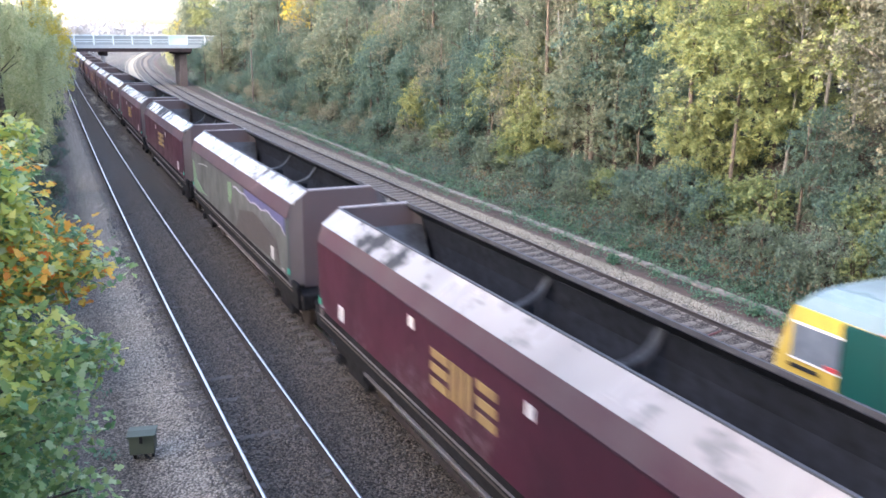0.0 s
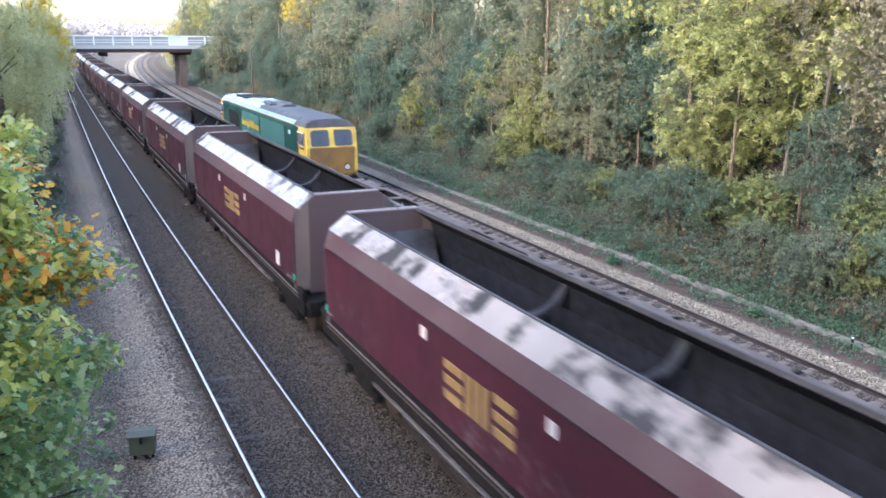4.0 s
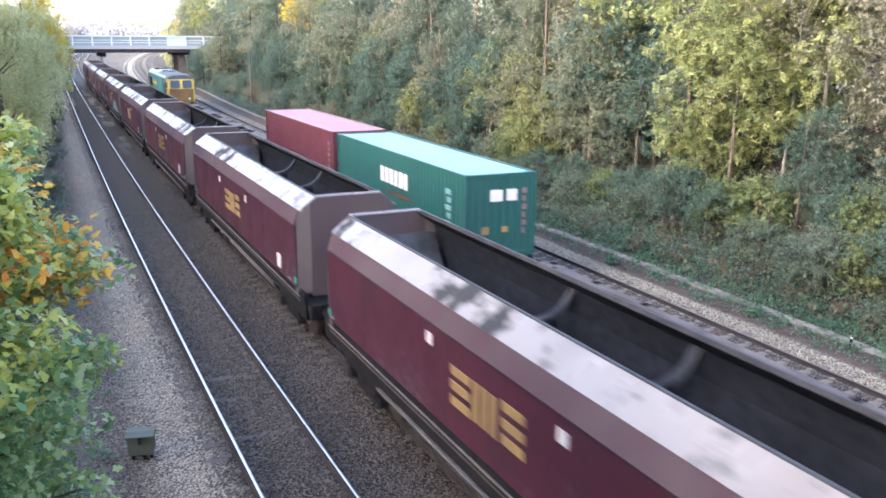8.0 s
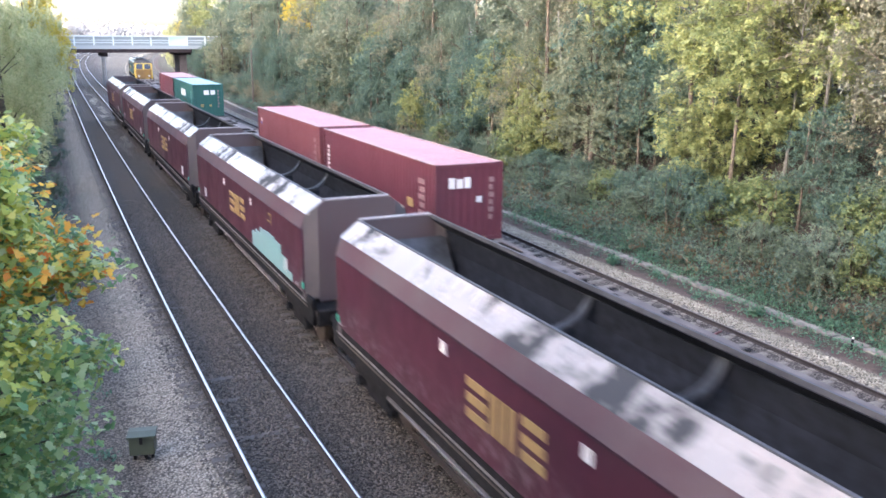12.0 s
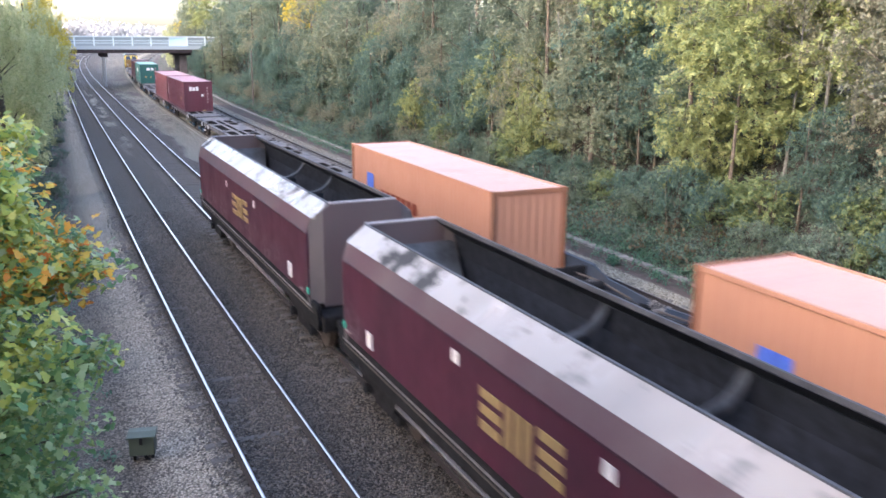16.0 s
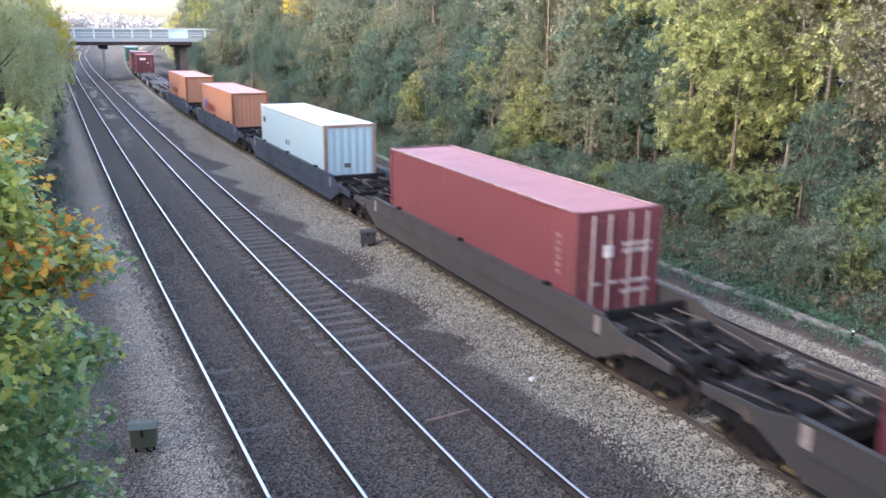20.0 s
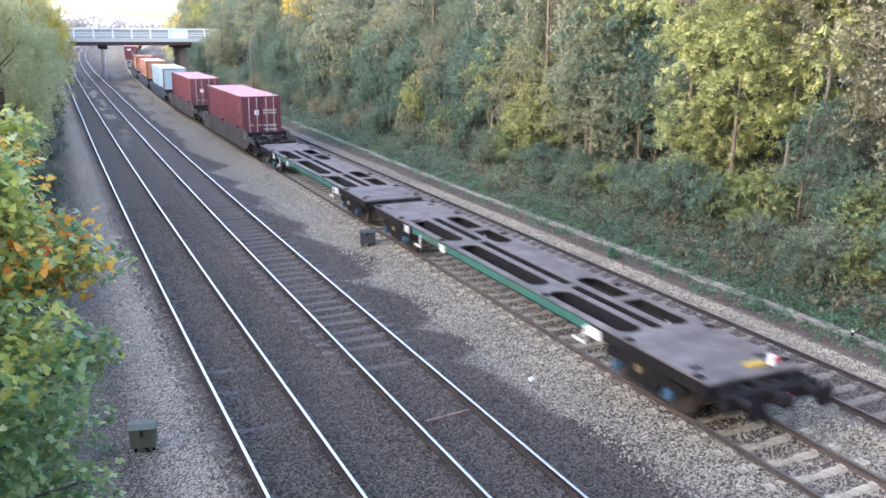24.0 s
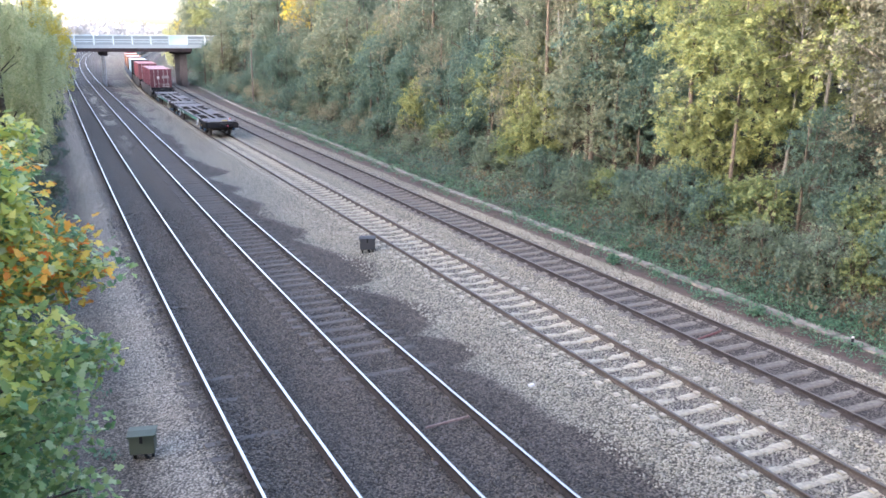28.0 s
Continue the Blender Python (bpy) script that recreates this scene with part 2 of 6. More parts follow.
scuffed(MAROON)
MAROON_TOP = paint("hopper_shoulder", (0.056, 0.022, 0.033), (0.105, 0.085, 0.085), 0.85, 0.5, streak=False, low=0.3, spec=0.3)
SHEEN_DUST_TOP = sheen_dust_plate("hopper_sheen_dust_plate")
MAROON_END = paint("hopper_end", (0.078, 0.053, 0.055), (0.076, 0.066, 0.065), 0.9, 0.6, low=0.35)
WING_GREY = paint("hopper_corner_grey", (0.098, 0.082, 0.08), (0.066, 0.06, 0.06), 0.6, 0.6)
GREY_SIDE = paint("hopper_grey_overpaint", (0.10, 0.106, 0.098), (0.056, 0.05, 0.05), 0.75, 0.5, low=0.4)
COAL = plain("coal_blackened_steel", (0.017, 0.0195, 0.026), 0.8, scale=5, vary=0.5, spec=0.12)
LINER = plain("worn_liner_steel", (0.08, 0.086, 0.096), 0.55, 0.4, scale=1.3, vary=0.75)
TIE_STEEL = plain("tie_steel", (0.034, 0.037, 0.043), 0.6, 0.2, scale=4, vary=0.6)
SCUFFED_STEEL = plain("scuffed_steel", (0.14, 0.125, 0.12), 0.7, scale=5, vary=0.5, bump=0)
RIM_STEEL = plain("rim_steel", (0.045, 0.045, 0.05), 0.7, scale=8, vary=0.5)
MAROON_SEAM = paint("hopper_seam", (0.035, 0.012, 0.02), (0.03, 0.02, 0.026), 0.5, 0.5)
FRAME_STEEL = plain("underframe_grime", (0.0135, 0.013, 0.014), 0.9, scale=6, vary=0.5, spec=0.1)
WHEEL = plain("wheel_steel", (0.06, 0.048, 0.042), 0.6, 0.5, scale=8)
GOLD = paint("gold_yellow_marking", (0.29, 0.205, 0.085), (0.12, 0.06, 0.05), 0.5, 0.5)
GOLD_DULL = paint("grimy_yellow_marking", (0.19, 0.15, 0.06), (0.07, 0.05, 0.04), 0.7, 0.6)
WHITE = paint("white_marking", (0.6, 0.585, 0.57), (0.2, 0.17, 0.16), 0.3, 0.5)
YELLOW = paint("warning_yellow", (0.52, 0.375, 0.06), (0.12, 0.085, 0.05), 0.75, 0.45, low=0.36)
GREEN = paint("loco_green", (0.006, 0.05, 0.043), (0.025, 0.042, 0.037), 0.4, 0.4)
# body green made lighter, to paint highlights on the louvre slats
SLAT_GREEN_LIT = paint("loco_slat_green_lit", (0.014, 0.098, 0.082), (0.025, 0.06, 0.055), 0.35, 0.6)
# green roof paint lightened, the sky's reflection put into the colour
ROOF_SHEEN = paint("loco_roof_sky_sheen", (0.14, 0.195, 0.2), (0.12, 0.135, 0.14), 0.5, 0.24)
SOOT = plain("exhaust_soot", (0.03, 0.031, 0.035), 0.6, scale=1.6, vary=0.6)
DARK_GLASS = plain("cab_glass", (0.014, 0.015, 0.017), 0.05, 0.0, scale=2, vary=0.2, bump=0, spec=0.7)
SIDE_GLASS = plain("cab_side_glass", (0.10, 0.12, 0.145), 0.2, 0.0, scale=2, vary=0.3, bump=0)
# roof edge likewise lightened to teal for its reflection
ROOF_EDGE_SHEEN = paint("loco_roof_edge_sheen", (0.10, 0.185, 0.18), (0.10, 0.13, 0.13), 0.5, 0.35)
DIRTY_NOSE = paint("grimy_nose_yellow", (0.24, 0.135, 0.03), (0.075, 0.055, 0.04), 0.98, 0.55, streak=False, low=0.3)
BLACK = plain("black_rubber", (0.015, 0.015, 0.016), 0.9, spec=0.12)
LAMP = plain("lamp_lens", (0.45, 0.45, 0.43), 0.1, 0.0, vary=0.1, bump=0)
ORANGE_LINE = plain("orange_cantrail_line", (0.30, 0.12, 0.09), 0.5, bump=0)
# container roofs are paler copies of the sides, with skylight painted in
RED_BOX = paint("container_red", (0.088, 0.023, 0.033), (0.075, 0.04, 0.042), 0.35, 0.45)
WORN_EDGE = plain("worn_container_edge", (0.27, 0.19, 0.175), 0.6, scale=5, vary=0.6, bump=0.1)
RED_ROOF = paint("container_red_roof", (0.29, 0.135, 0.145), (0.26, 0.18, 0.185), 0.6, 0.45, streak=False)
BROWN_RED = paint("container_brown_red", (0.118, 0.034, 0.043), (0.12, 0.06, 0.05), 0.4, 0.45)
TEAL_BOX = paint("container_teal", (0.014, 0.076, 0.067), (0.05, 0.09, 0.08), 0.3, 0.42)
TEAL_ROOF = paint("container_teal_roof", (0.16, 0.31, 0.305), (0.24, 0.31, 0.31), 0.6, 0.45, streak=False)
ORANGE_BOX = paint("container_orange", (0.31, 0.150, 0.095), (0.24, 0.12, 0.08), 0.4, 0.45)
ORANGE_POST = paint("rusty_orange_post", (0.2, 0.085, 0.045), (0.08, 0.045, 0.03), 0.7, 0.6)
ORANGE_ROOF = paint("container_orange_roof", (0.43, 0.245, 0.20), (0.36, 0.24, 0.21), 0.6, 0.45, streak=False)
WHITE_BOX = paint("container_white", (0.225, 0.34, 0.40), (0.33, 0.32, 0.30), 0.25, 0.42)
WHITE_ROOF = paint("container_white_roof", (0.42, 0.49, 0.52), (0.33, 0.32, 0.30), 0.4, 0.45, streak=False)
RUST_POST = paint("rusty_container_post", (0.22, 0.17, 0.14), (0.10, 0.05, 0.03), 0.8, 0.7)
BLUE_MARK = plain("blue_marking", (0.05, 0.10, 0.36), 0.5, bump=0)
DARK_MARK = plain("brown_marking", (0.16, 0.03, 0.012), 0.6, bump=0)
PALE_MARK = plain("worn_pale_marking", (0.27, 0.24, 0.235), 0.6, vary=0.3, bump=0)
RED_TAP = plain("red_tap", (0.4, 0.03, 0.06), 0.5, bump=0)
GREEN_TAG = plain("green_tag", (0.03, 0.30, 0.19), 0.5, bump=0)
FADED_MARK = plain("faded_marking", (0.20, 0.125, 0.125), 0.6, vary=0.3, bump=0)
WELL_BLUE = paint("well_wagon_slate_blue", (0.022, 0.035, 0.057), (0.045, 0.042, 0.04), 0.5, 0.5)
WELL_GREY = paint("well_wagon_grey", (0.036, 0.037, 0.039), (0.055, 0.045, 0.04), 0.6, 0.55)
DECK = plain("flat_wagon_deck", (0.105, 0.092, 0.088), 0.75, scale=1.5, vary=0.5)
FLAT_GREEN = paint("flat_wagon_green", (0.025, 0.115, 0.09), (0.06, 0.055, 0.05), 0.55, 0.5)
BOGIE_BLUE = plain("axlebox_blue", (0.03, 0.075, 0.12), 0.5)
BRIDGE_PAINT = paint("parapet_pale_blue", (0.37, 0.44, 0.47), (0.45, 0.48, 0.5), 0.3, 0.4)
BRIDGE_CLEAN = paint("parapet_new_blue", (0.33, 0.50, 0.66), (0.4, 0.5, 0.55), 0.2, 0.4)
BRIDGE_GREY = paint("girder_grey", (0.21, 0.25, 0.275), (0.25, 0.26, 0.27), 0.4, 0.5)
BRIDGE_PANEL = paint("panel_slate_blue", (0.165, 0.205, 0.225), (0.16, 0.18, 0.19), 0.4, 0.6)
BRIDGE_DARK = plain("soffit_dark", (0.03, 0.024, 0.026), 0.9, scale=2, spec=0.1)
PIER_BRICK = plain("pier_brick", (0.085, 0.068, 0.064), 0.9, scale=6, vary=0.4)
BOX_GREEN = paint("equipment_green", (0.05, 0.062, 0.042), (0.05, 0.05, 0.045), 0.5, 0.5)
BOX_GREY = paint("equipment_grey", (0.03, 0.032, 0.036), (0.034, 0.033, 0.032), 0.5, 0.6)
BARK = plain("bark", (0.075, 0.06, 0.045), 0.95, scale=9, vary=0.5, bump=0.8)
PALE_BARK = plain("pale_bark", (0.105, 0.102, 0.09), 0.9, scale=9, vary=0.35)
WOOD_POST = plain("weathered_post", (0.30, 0.27, 0.22), 0.9, scale=14)
DARK_POST = plain("dark_post", (0.06, 0.05, 0.045), 0.9, scale=10)

# olive, green, dark and brown leaves carry a grey-blue tint for haze
LEAF_OLIVE = leafy("leaf_olive", ((0.115, 0.14, 0.105), (0.16, 0.185, 0.125), (0.215, 0.232, 0.145), (0.27, 0.272, 0.175)))
LEAF_GREEN = leafy("leaf_green", ((0.083, 0.120, 0.097), (0.114, 0.158, 0.116), (0.156, 0.196, 0.135), (0.213, 0.235, 0.157)))
LEAF_DARK = leafy("leaf_dark", ((0.054, 0.098, 0.089), (0.081, 0.138, 0.114), (0.116, 0.178, 0.131), (0.172, 0.215, 0.146)))
LEAF_YELLOW = leafy("leaf_yellow", ((0.15, 0.186, 0.088), (0.22, 0.256, 0.1), (0.30, 0.317, 0.122), (0.38, 0.378, 0.158)))
LEAF_BROWN = leafy("leaf_brown", ((0.130, 0.135, 0.100), (0.177, 0.178, 0.123), (0.224, 0.215, 0.146), (0.276, 0.255, 0.177)))
LEAF_BUSH = leafy("leaf_bush", ((0.09, 0.135, 0.075), (0.145, 0.19, 0.085), (0.205, 0.24, 0.095), (0.29, 0.30, 0.12)))
LEAF_WILLOW = leafy("leaf_willow", ((0.29, 0.31, 0.15), (0.38, 0.39, 0.19), (0.47, 0.46, 0.24), (0.56, 0.53, 0.31)), 0.6, 0.58)
# autumn gold, brightened to paint in the sunlit edge of the left-hand trees
LEAF_GOLD = leafy("leaf_gold", ((0.36, 0.29, 0.05), (0.46, 0.37, 0.06), (0.55, 0.45, 0.08), (0.58, 0.48, 0.12)))
LEAF_OAK = leafy("leaf_oak", ((0.10, 0.20, 0.09), (0.20, 0.32, 0.12), (0.36, 0.43, 0.15), (0.60, 0.62, 0.34)), 0.32)
LEAF_LIME = leafy("leaf_lime", ((0.34, 0.39, 0.10), (0.46, 0.47, 0.11), (0.56, 0.52, 0.12), (0.62, 0.57, 0.18)), 0.42)
LEAF_TURNED = leafy("leaf_turned", ((0.8, 0.62, 0.16), (0.8, 0.52, 0.1), (0.82, 0.4, 0.07), (0.78, 0.2, 0.05)), 0.42, 0.6)
WEED = leafy("weed_green", ((0.055, 0.12, 0.08), (0.08, 0.165, 0.105), (0.11, 0.2, 0.125), (0.15, 0.22, 0.135)))
DRY = leafy("dry_stalks", ((0.10, 0.08, 0.055), (0.15, 0.115, 0.075), (0.11, 0.115, 0.065), (0.20, 0.165, 0.11)))
# pale greys put the distance haze into the leaf colour
HAZE = leafy("far_foliage_haze", ((0.36, 0.36, 0.36), (0.41, 0.41, 0.4), (0.46, 0.455, 0.44), (0.5, 0.49, 0.47)), 0.9, 0.1)
# ---- small builders ----
def part(name, shape, material, parent=None, label="", smooth=False):
    """One mesh object from a bmesh or a mesh, under its thing."""
    if isinstance(shape, bmesh.types.BMesh):
        bmesh.ops.recalc_face_normals(shape, faces=shape.faces)
        mesh = bpy.data.meshes.new(name)
        shape.to_mesh(mesh)
        shape.free()
    else:
        mesh = shape
    if not mesh.materials:
        mesh.materials.append(material)
    if smooth:
        mesh.polygons.foreach_set("use_smooth", [True] * len(mesh.polygons))
    ob = new(name, mesh)
    ob.parent = parent
    return tagged(ob, label)


def thing(name, label, category, group="", kind="", m=None):
    ob = tagged(new(name), label, category, group, kind)
    if m is not None:
        ob.matrix_basis = m
    return ob


def box(bm, x0, x1, y0, y1, z0, z1, bevel=0.0):
    m = Matrix.LocRotScale(((x0 + x1) / 2, (y0 + y1) / 2, (z0 + z1) / 2), None, (x1 - x0, y1 - y0, z1 - z0))
    r = bmesh.ops.create_cube(bm, size=1, matrix=m)
    if bevel:
        vs = set(r["verts"])
        edges = [e for e in bm.edges if e.verts[0] in vs and e.verts[1] in vs]
        bmesh.ops.bevel(bm, geom=edges, offset=bevel, segments=1, affect="EDGES")
    return bm


def boxes(*dims, bevel=0.0):
    bm = bmesh.new()
    for q in dims:
        box(bm, *q, bevel=bevel)
    return bm


def extrude_y(bm, profile, y0, y1):
    """A closed (x, z) outline drawn out along y."""
    a = [bm.verts.new((x, y0, z)) for x, z in profile]
    b = [bm.verts.new((x, y1, z)) for x, z in profile]
    k = len(profile)
    for i in range(k):
        bm.faces.new((a[i], a[(i + 1) % k], b[(i + 1) % k], b[i]))
    bm.faces.new(a)
    bm.faces.new(list(reversed(b)))
    return bm


def extrude_x(bm, profile, x0, x1):
    """A closed (y, z) outline drawn out along x."""
    a = [bm.verts.new((x0, y, z)) for y, z in profile]
    b = [bm.verts.new((x1, y, z)) for y, z in profile]
    k = len(profile)
    for i in range(k):
        bm.faces.new((a[i], a[(i + 1) % k], b[(i + 1) % k], b[i]))
    bm.faces.new(a)
    bm.faces.new(list(reversed(b)))
    return bm


def tube(bm, points, radii, sides=8, caps=True):
    """A tapered tube through points."""
    rings = []
    for i, p in enumerate(points):
        p = Vector(p)
        d = Vector(points[min(i + 1, len(points) - 1)]) - Vector(points[max(i - 1, 0)])
        d.normalize()
        u = d.orthogonal().normalized()
        w = d.cross(u)
        rings.append([bm.verts.new(p + (u * math.cos(t) + w * math.sin(t)) * radii[i])
                      for t in (2 * math.pi * j / sides for j in range(sides))])
    for a, b in itertools.pairwise(rings):
        for j in range(sides):
            bm.faces.new((a[j], a[(j + 1) % sides], b[(j + 1) % sides], b[j]))
    if caps:
        bm.faces.new(list(reversed(rings[0])))
        bm.faces.new(rings[-1])
    return bm


def disc_x(bm, x0, x1, y, z, r, sides=20):
    return tube(bm, [(x0, y, z), (x1, y, z)], [r, r], sides)


def mesh_of(name, verts, faces):
    """A mesh of equal-sided faces from arrays."""
    verts, faces = np.asarray(verts, np.float32), np.asarray(faces, np.int32)
    mesh = bpy.data.meshes.new(name)
    k = faces.shape[1]
    mesh.vertices.add(len(verts))
    mesh.vertices.foreach_set("co", verts.ravel())
    mesh.loops.add(faces.size)
    mesh.loops.foreach_set("vertex_index", faces.ravel())
    mesh.polygons.add(len(faces))
    mesh.polygons.foreach_set("loop_start", np.arange(0, faces.size, k, dtype=np.int32))
    mesh.update(calc_edges=True)
    return mesh


# ---- the two pairs of lines ----
CENTRES = (3.735, 7.174, 12.167, 15.715)      # lines one to four, from the camera's foot
KNOTS = (0, 40, 80, 120, 160, 200, 250, 320, 420)
BEND_A = (4.78, 3.32, 0.28, 0.56, 2.29, 3.45, 3.72, 3.54, 1.0)        # per 10 km
BEND_B = (-3.81, -1.63, 7.3, 4.87, 5.20, 5.20, 5.20, 5.20, 2.0)
STEPS = np.arange(0, 461.0)
BACK = np.arange(-460.0, 0)


def line_table(bend, slope):
    k = np.interp(STEPS, KNOTS, bend) * 1e-4
    s = slope + np.concatenate([[0], np.cumsum((k[1:] + k[:-1]) / 2)])
    x = np.concatenate([[0], np.cumsum((s[1:] + s[:-1]) / 2)])
    s_back = slope * np.exp(BACK / 25)
    return np.concatenate([BACK, STEPS]), np.concatenate([25 * (s_back - slope), x]), np.concatenate([s_back, s])


TABLE_A, TABLE_B = line_table(BEND_A, 0.0), line_table(BEND_B, 0.02728)


def offset(y, second):
    t = TABLE_B if second else TABLE_A
    return np.interp(y, t[0], t[1])


def heading(y, second):
    t = TABLE_B if second else TABLE_A
    return np.arctan(np.interp(y, t[0], t[2]))


def on_line(centre, y, second, lateral=0.0, z=0.0):
    a = heading(y, second)
    c = centre + lateral
    return Vector((offset(y, second) + c * math.cos(a), y - c * math.sin(a), z))


def on_track(n, y, lateral=0.0, z=0.0):
    return on_line(CENTRES[n], y, n >= 2, lateral, z)


def pose_on(n, y, wheelbase=12.0, lateral=0.0):
    """The pose of a vehicle whose middle is at y on line n."""
    a, b = on_track(n, y - wheelbase / 2, lateral), on_track(n, y + wheelbase / 2, lateral)
    d = b - a
    m = (a + b) / 2
    return pose(m.x, m.y, 0, 0, 0, -math.degrees(math.atan2(d.x, d.y)))


def plan(lat, y):
    """World x, y of a place lat metres right of the datum, following the lines near it."""
    w = min(1, max(0, (lat - 7.9) / 3.5))
    g = (1 - w) * offset(y, False) + w * offset(y, True)
    s = (1 - w) * heading(y, False) + w * heading(y, True)
    return g + lat * math.cos(s), y - max(-40, min(40, lat)) * math.sin(s)


# ---- the ground ----
SECTION = ((-2500, 7), (-900, 6), (-300, 6), (-90, 6), (-30, 5.5), (-14, 5.0), (-9, 3.8), (-5, 2.0), (-2.5, 0.7), (-1.0, 0.05), (0.2, -0.28),
           (1.0, -0.36), (1.9, -0.3), (2.45, -0.25), (2.65, -0.215), (4.8, -0.19), (5.45, -0.23), (6.1, -0.19), (8.3, -0.19), (8.7, -0.26), (9.4, -0.36),
           (10.0, -0.33), (10.6, -0.20), (10.85, -0.14), (11.2, -0.125), (11.42, -0.128), (11.5, -0.145), (11.6, -0.185), (12.73, -0.185), (12.84, -0.145), (12.92, -0.128), (13.13, -0.125), (13.45, -0.14), (13.8, -0.22), (14.1, -0.24), (14.45, -0.17), (14.75, -0.15), (14.95, -0.15), (15.06, -0.115), (15.16, -0.13), (15.4, -0.19), (16.05, -0.19), (16.27, -0.135), (16.37, -0.12), (16.5, -0.15), (16.75, -0.15), (17.2, -0.18), (18.0, -0.36),
           (18.6, -0.40), (19.3, -0.40), (20.3, -0.3), (21.5, 0.15), (24, 1.5), (28, 4.0), (32, 5.6), (40, 6.3), (90, 6.5), (300, 6.5), (900, 6), (2500, 7))


def ground_z(lat):
    return float(np.interp(lat, [q[0] for q in SECTION], [q[1] for q in SECTION]))


def build_ground():
    lats = []
    for (a, _), (b, _) in itertools.pairwise(SECTION):
        n = max(1, int((b - a) / 0.35)) if -3 < a < 22 else max(1, min(3, int((b - a) / 1.5)))
        lats += [a + (b - a) * i / n for i in range(n)]
    lats.append(SECTION[-1][0])
    ys = [-2500, -1200, -700] + list(range(-460, 0, 20)) + [0.8 * i for i in range(120)] + list(range(96, 460, 6)) + [460, 700, 1200, 2500]
    verts, uvs = [], []
    for y in ys:
        yc = max(-460, min(459, y))
        for lat in lats:
            x, yy = plan(lat, yc)
            bump = 0.0
            if -1 < lat < 20:
                bump = 0.035 * noise.noise((x * 0.9, y * 0.5, 0)) + 0.02 * noise.noise((x * 2.3, y * 2.3, 3))
                for c in CENTRES:
                    if abs(lat - c) < 1.35:
                        bump *= 0.35
            elif abs(lat) < 60:
                bump = 0.35 * noise.noise((x * 0.25, y * 0.25, 5)) * min(1, abs(lat - 9) / 14)
            verts.append((x, y if abs(y) > 460 else yy, ground_z(lat) + bump))
            uvs.append((lat, y))
    k = len(lats)
    faces = [(j * k + i, j * k + i + 1, (j + 1) * k + i + 1, (j + 1) * k + i) for j in range(len(ys) - 1) for i in range(k - 1)]
    mesh = mesh_of("ground", verts, faces)
    layer = mesh.uv_layers.new(name="plan")
    index = np.empty(len(mesh.loops), np.int32)
    mesh.loops.foreach_get("vertex_index", index)
    layer.data.foreach_set("uv", np.asarray(uvs, np.float32)[index].ravel())
    part("ground", mesh, GROUND, None, "stone ballast, dark cess and grassy cutting banks", smooth=True)["kind"] = "structure"


build_ground()

RAIL = ((-0.07, -0.16), (0.07, -0.16), (0.07, -0.145), (0.012, -0.125), (0.012, -0.045), (0.035, -0.035), (0.035, -0.004), (-0.035, -0.004), (-0.035, -0.035),
        (-0.012, -0.045), (-0.012, -0.125), (-0.07, -0.145))
HEAD = ((-0.031, -0.004), (0.031, -0.004), (0.028, 0.0), (-0.028, 0.0))
ROWS = [-455 + 15 * i for i in range(30)] + [2 * i for i in range(228)]


def sweep(profile, n, lateral):
    verts, k = [], len(profile)
    for y in ROWS:
        for x, z in profile:
            verts.append(on_track(n, y, lateral + x, z))
    faces = [(j * k + i, j * k + (i + 1) % k, (j + 1) * k + (i + 1) % k, (j + 1) * k + i) for j in range(len(ROWS) - 1) for i in range(k)]
    return mesh_of("rail", verts, faces)


def sleeper_shape(kind):
    bm = bmesh.new()
    half, w = (1.25, 0.115) if kind == "pale" else (1.25, 0.125)
    # raised ends, hollows under the rails' outsides and a buried waist
    cuts = ((-half, 0.03), (-1.06, 0.026), (-1.0, -0.03), (-0.88, -0.02), (-0.6, 0.0), (-0.2, -0.004), (-0.09, -0.04), (0.09, -0.04), (0.2, -0.004), (0.6, 0.0), (0.88, -0.02), (1.0, -0.03), (1.06, 0.026), (half, 0.03)) if kind == "pale" else ((-half, 0), (half, 0))
    rings = []
    for x, dz in cuts:
        wx = w * (0.86 if abs(x) < 0.4 and kind == "pale" else 1.0)
        rings.append([bm.verts.new((x, y, z)) for y, z in ((-wx, -0.3), (wx, -0.3), (wx, -0.155 + dz), (wx - 0.03, -0.125 + dz), (-wx + 0.03, -0.125 + dz), (-wx, -0.155 + dz))])
    for a, b in itertools.pairwise(rings):
        for i in range(6):
            bm.faces.new((a[i], a[(i + 1) % 6], b[(i + 1) % 6], b[i]))
    bm.faces.new(rings[0])
    bm.faces.new(list(reversed(rings[-1])))
    for side in (-0.7525, 0.7525):          # chairs or clips
        for dx in (-0.13, 0.13):
            box(bm, side + dx - 0.05, side + dx + 0.05, -0.07, 0.07, -0.14, -0.085)
    mesh = bpy.data.meshes.new("sleeper")
    bmesh.ops.recalc_face_normals(bm, faces=bm.faces)
    bm.to_mesh(mesh)
    bm.free()
    return mesh


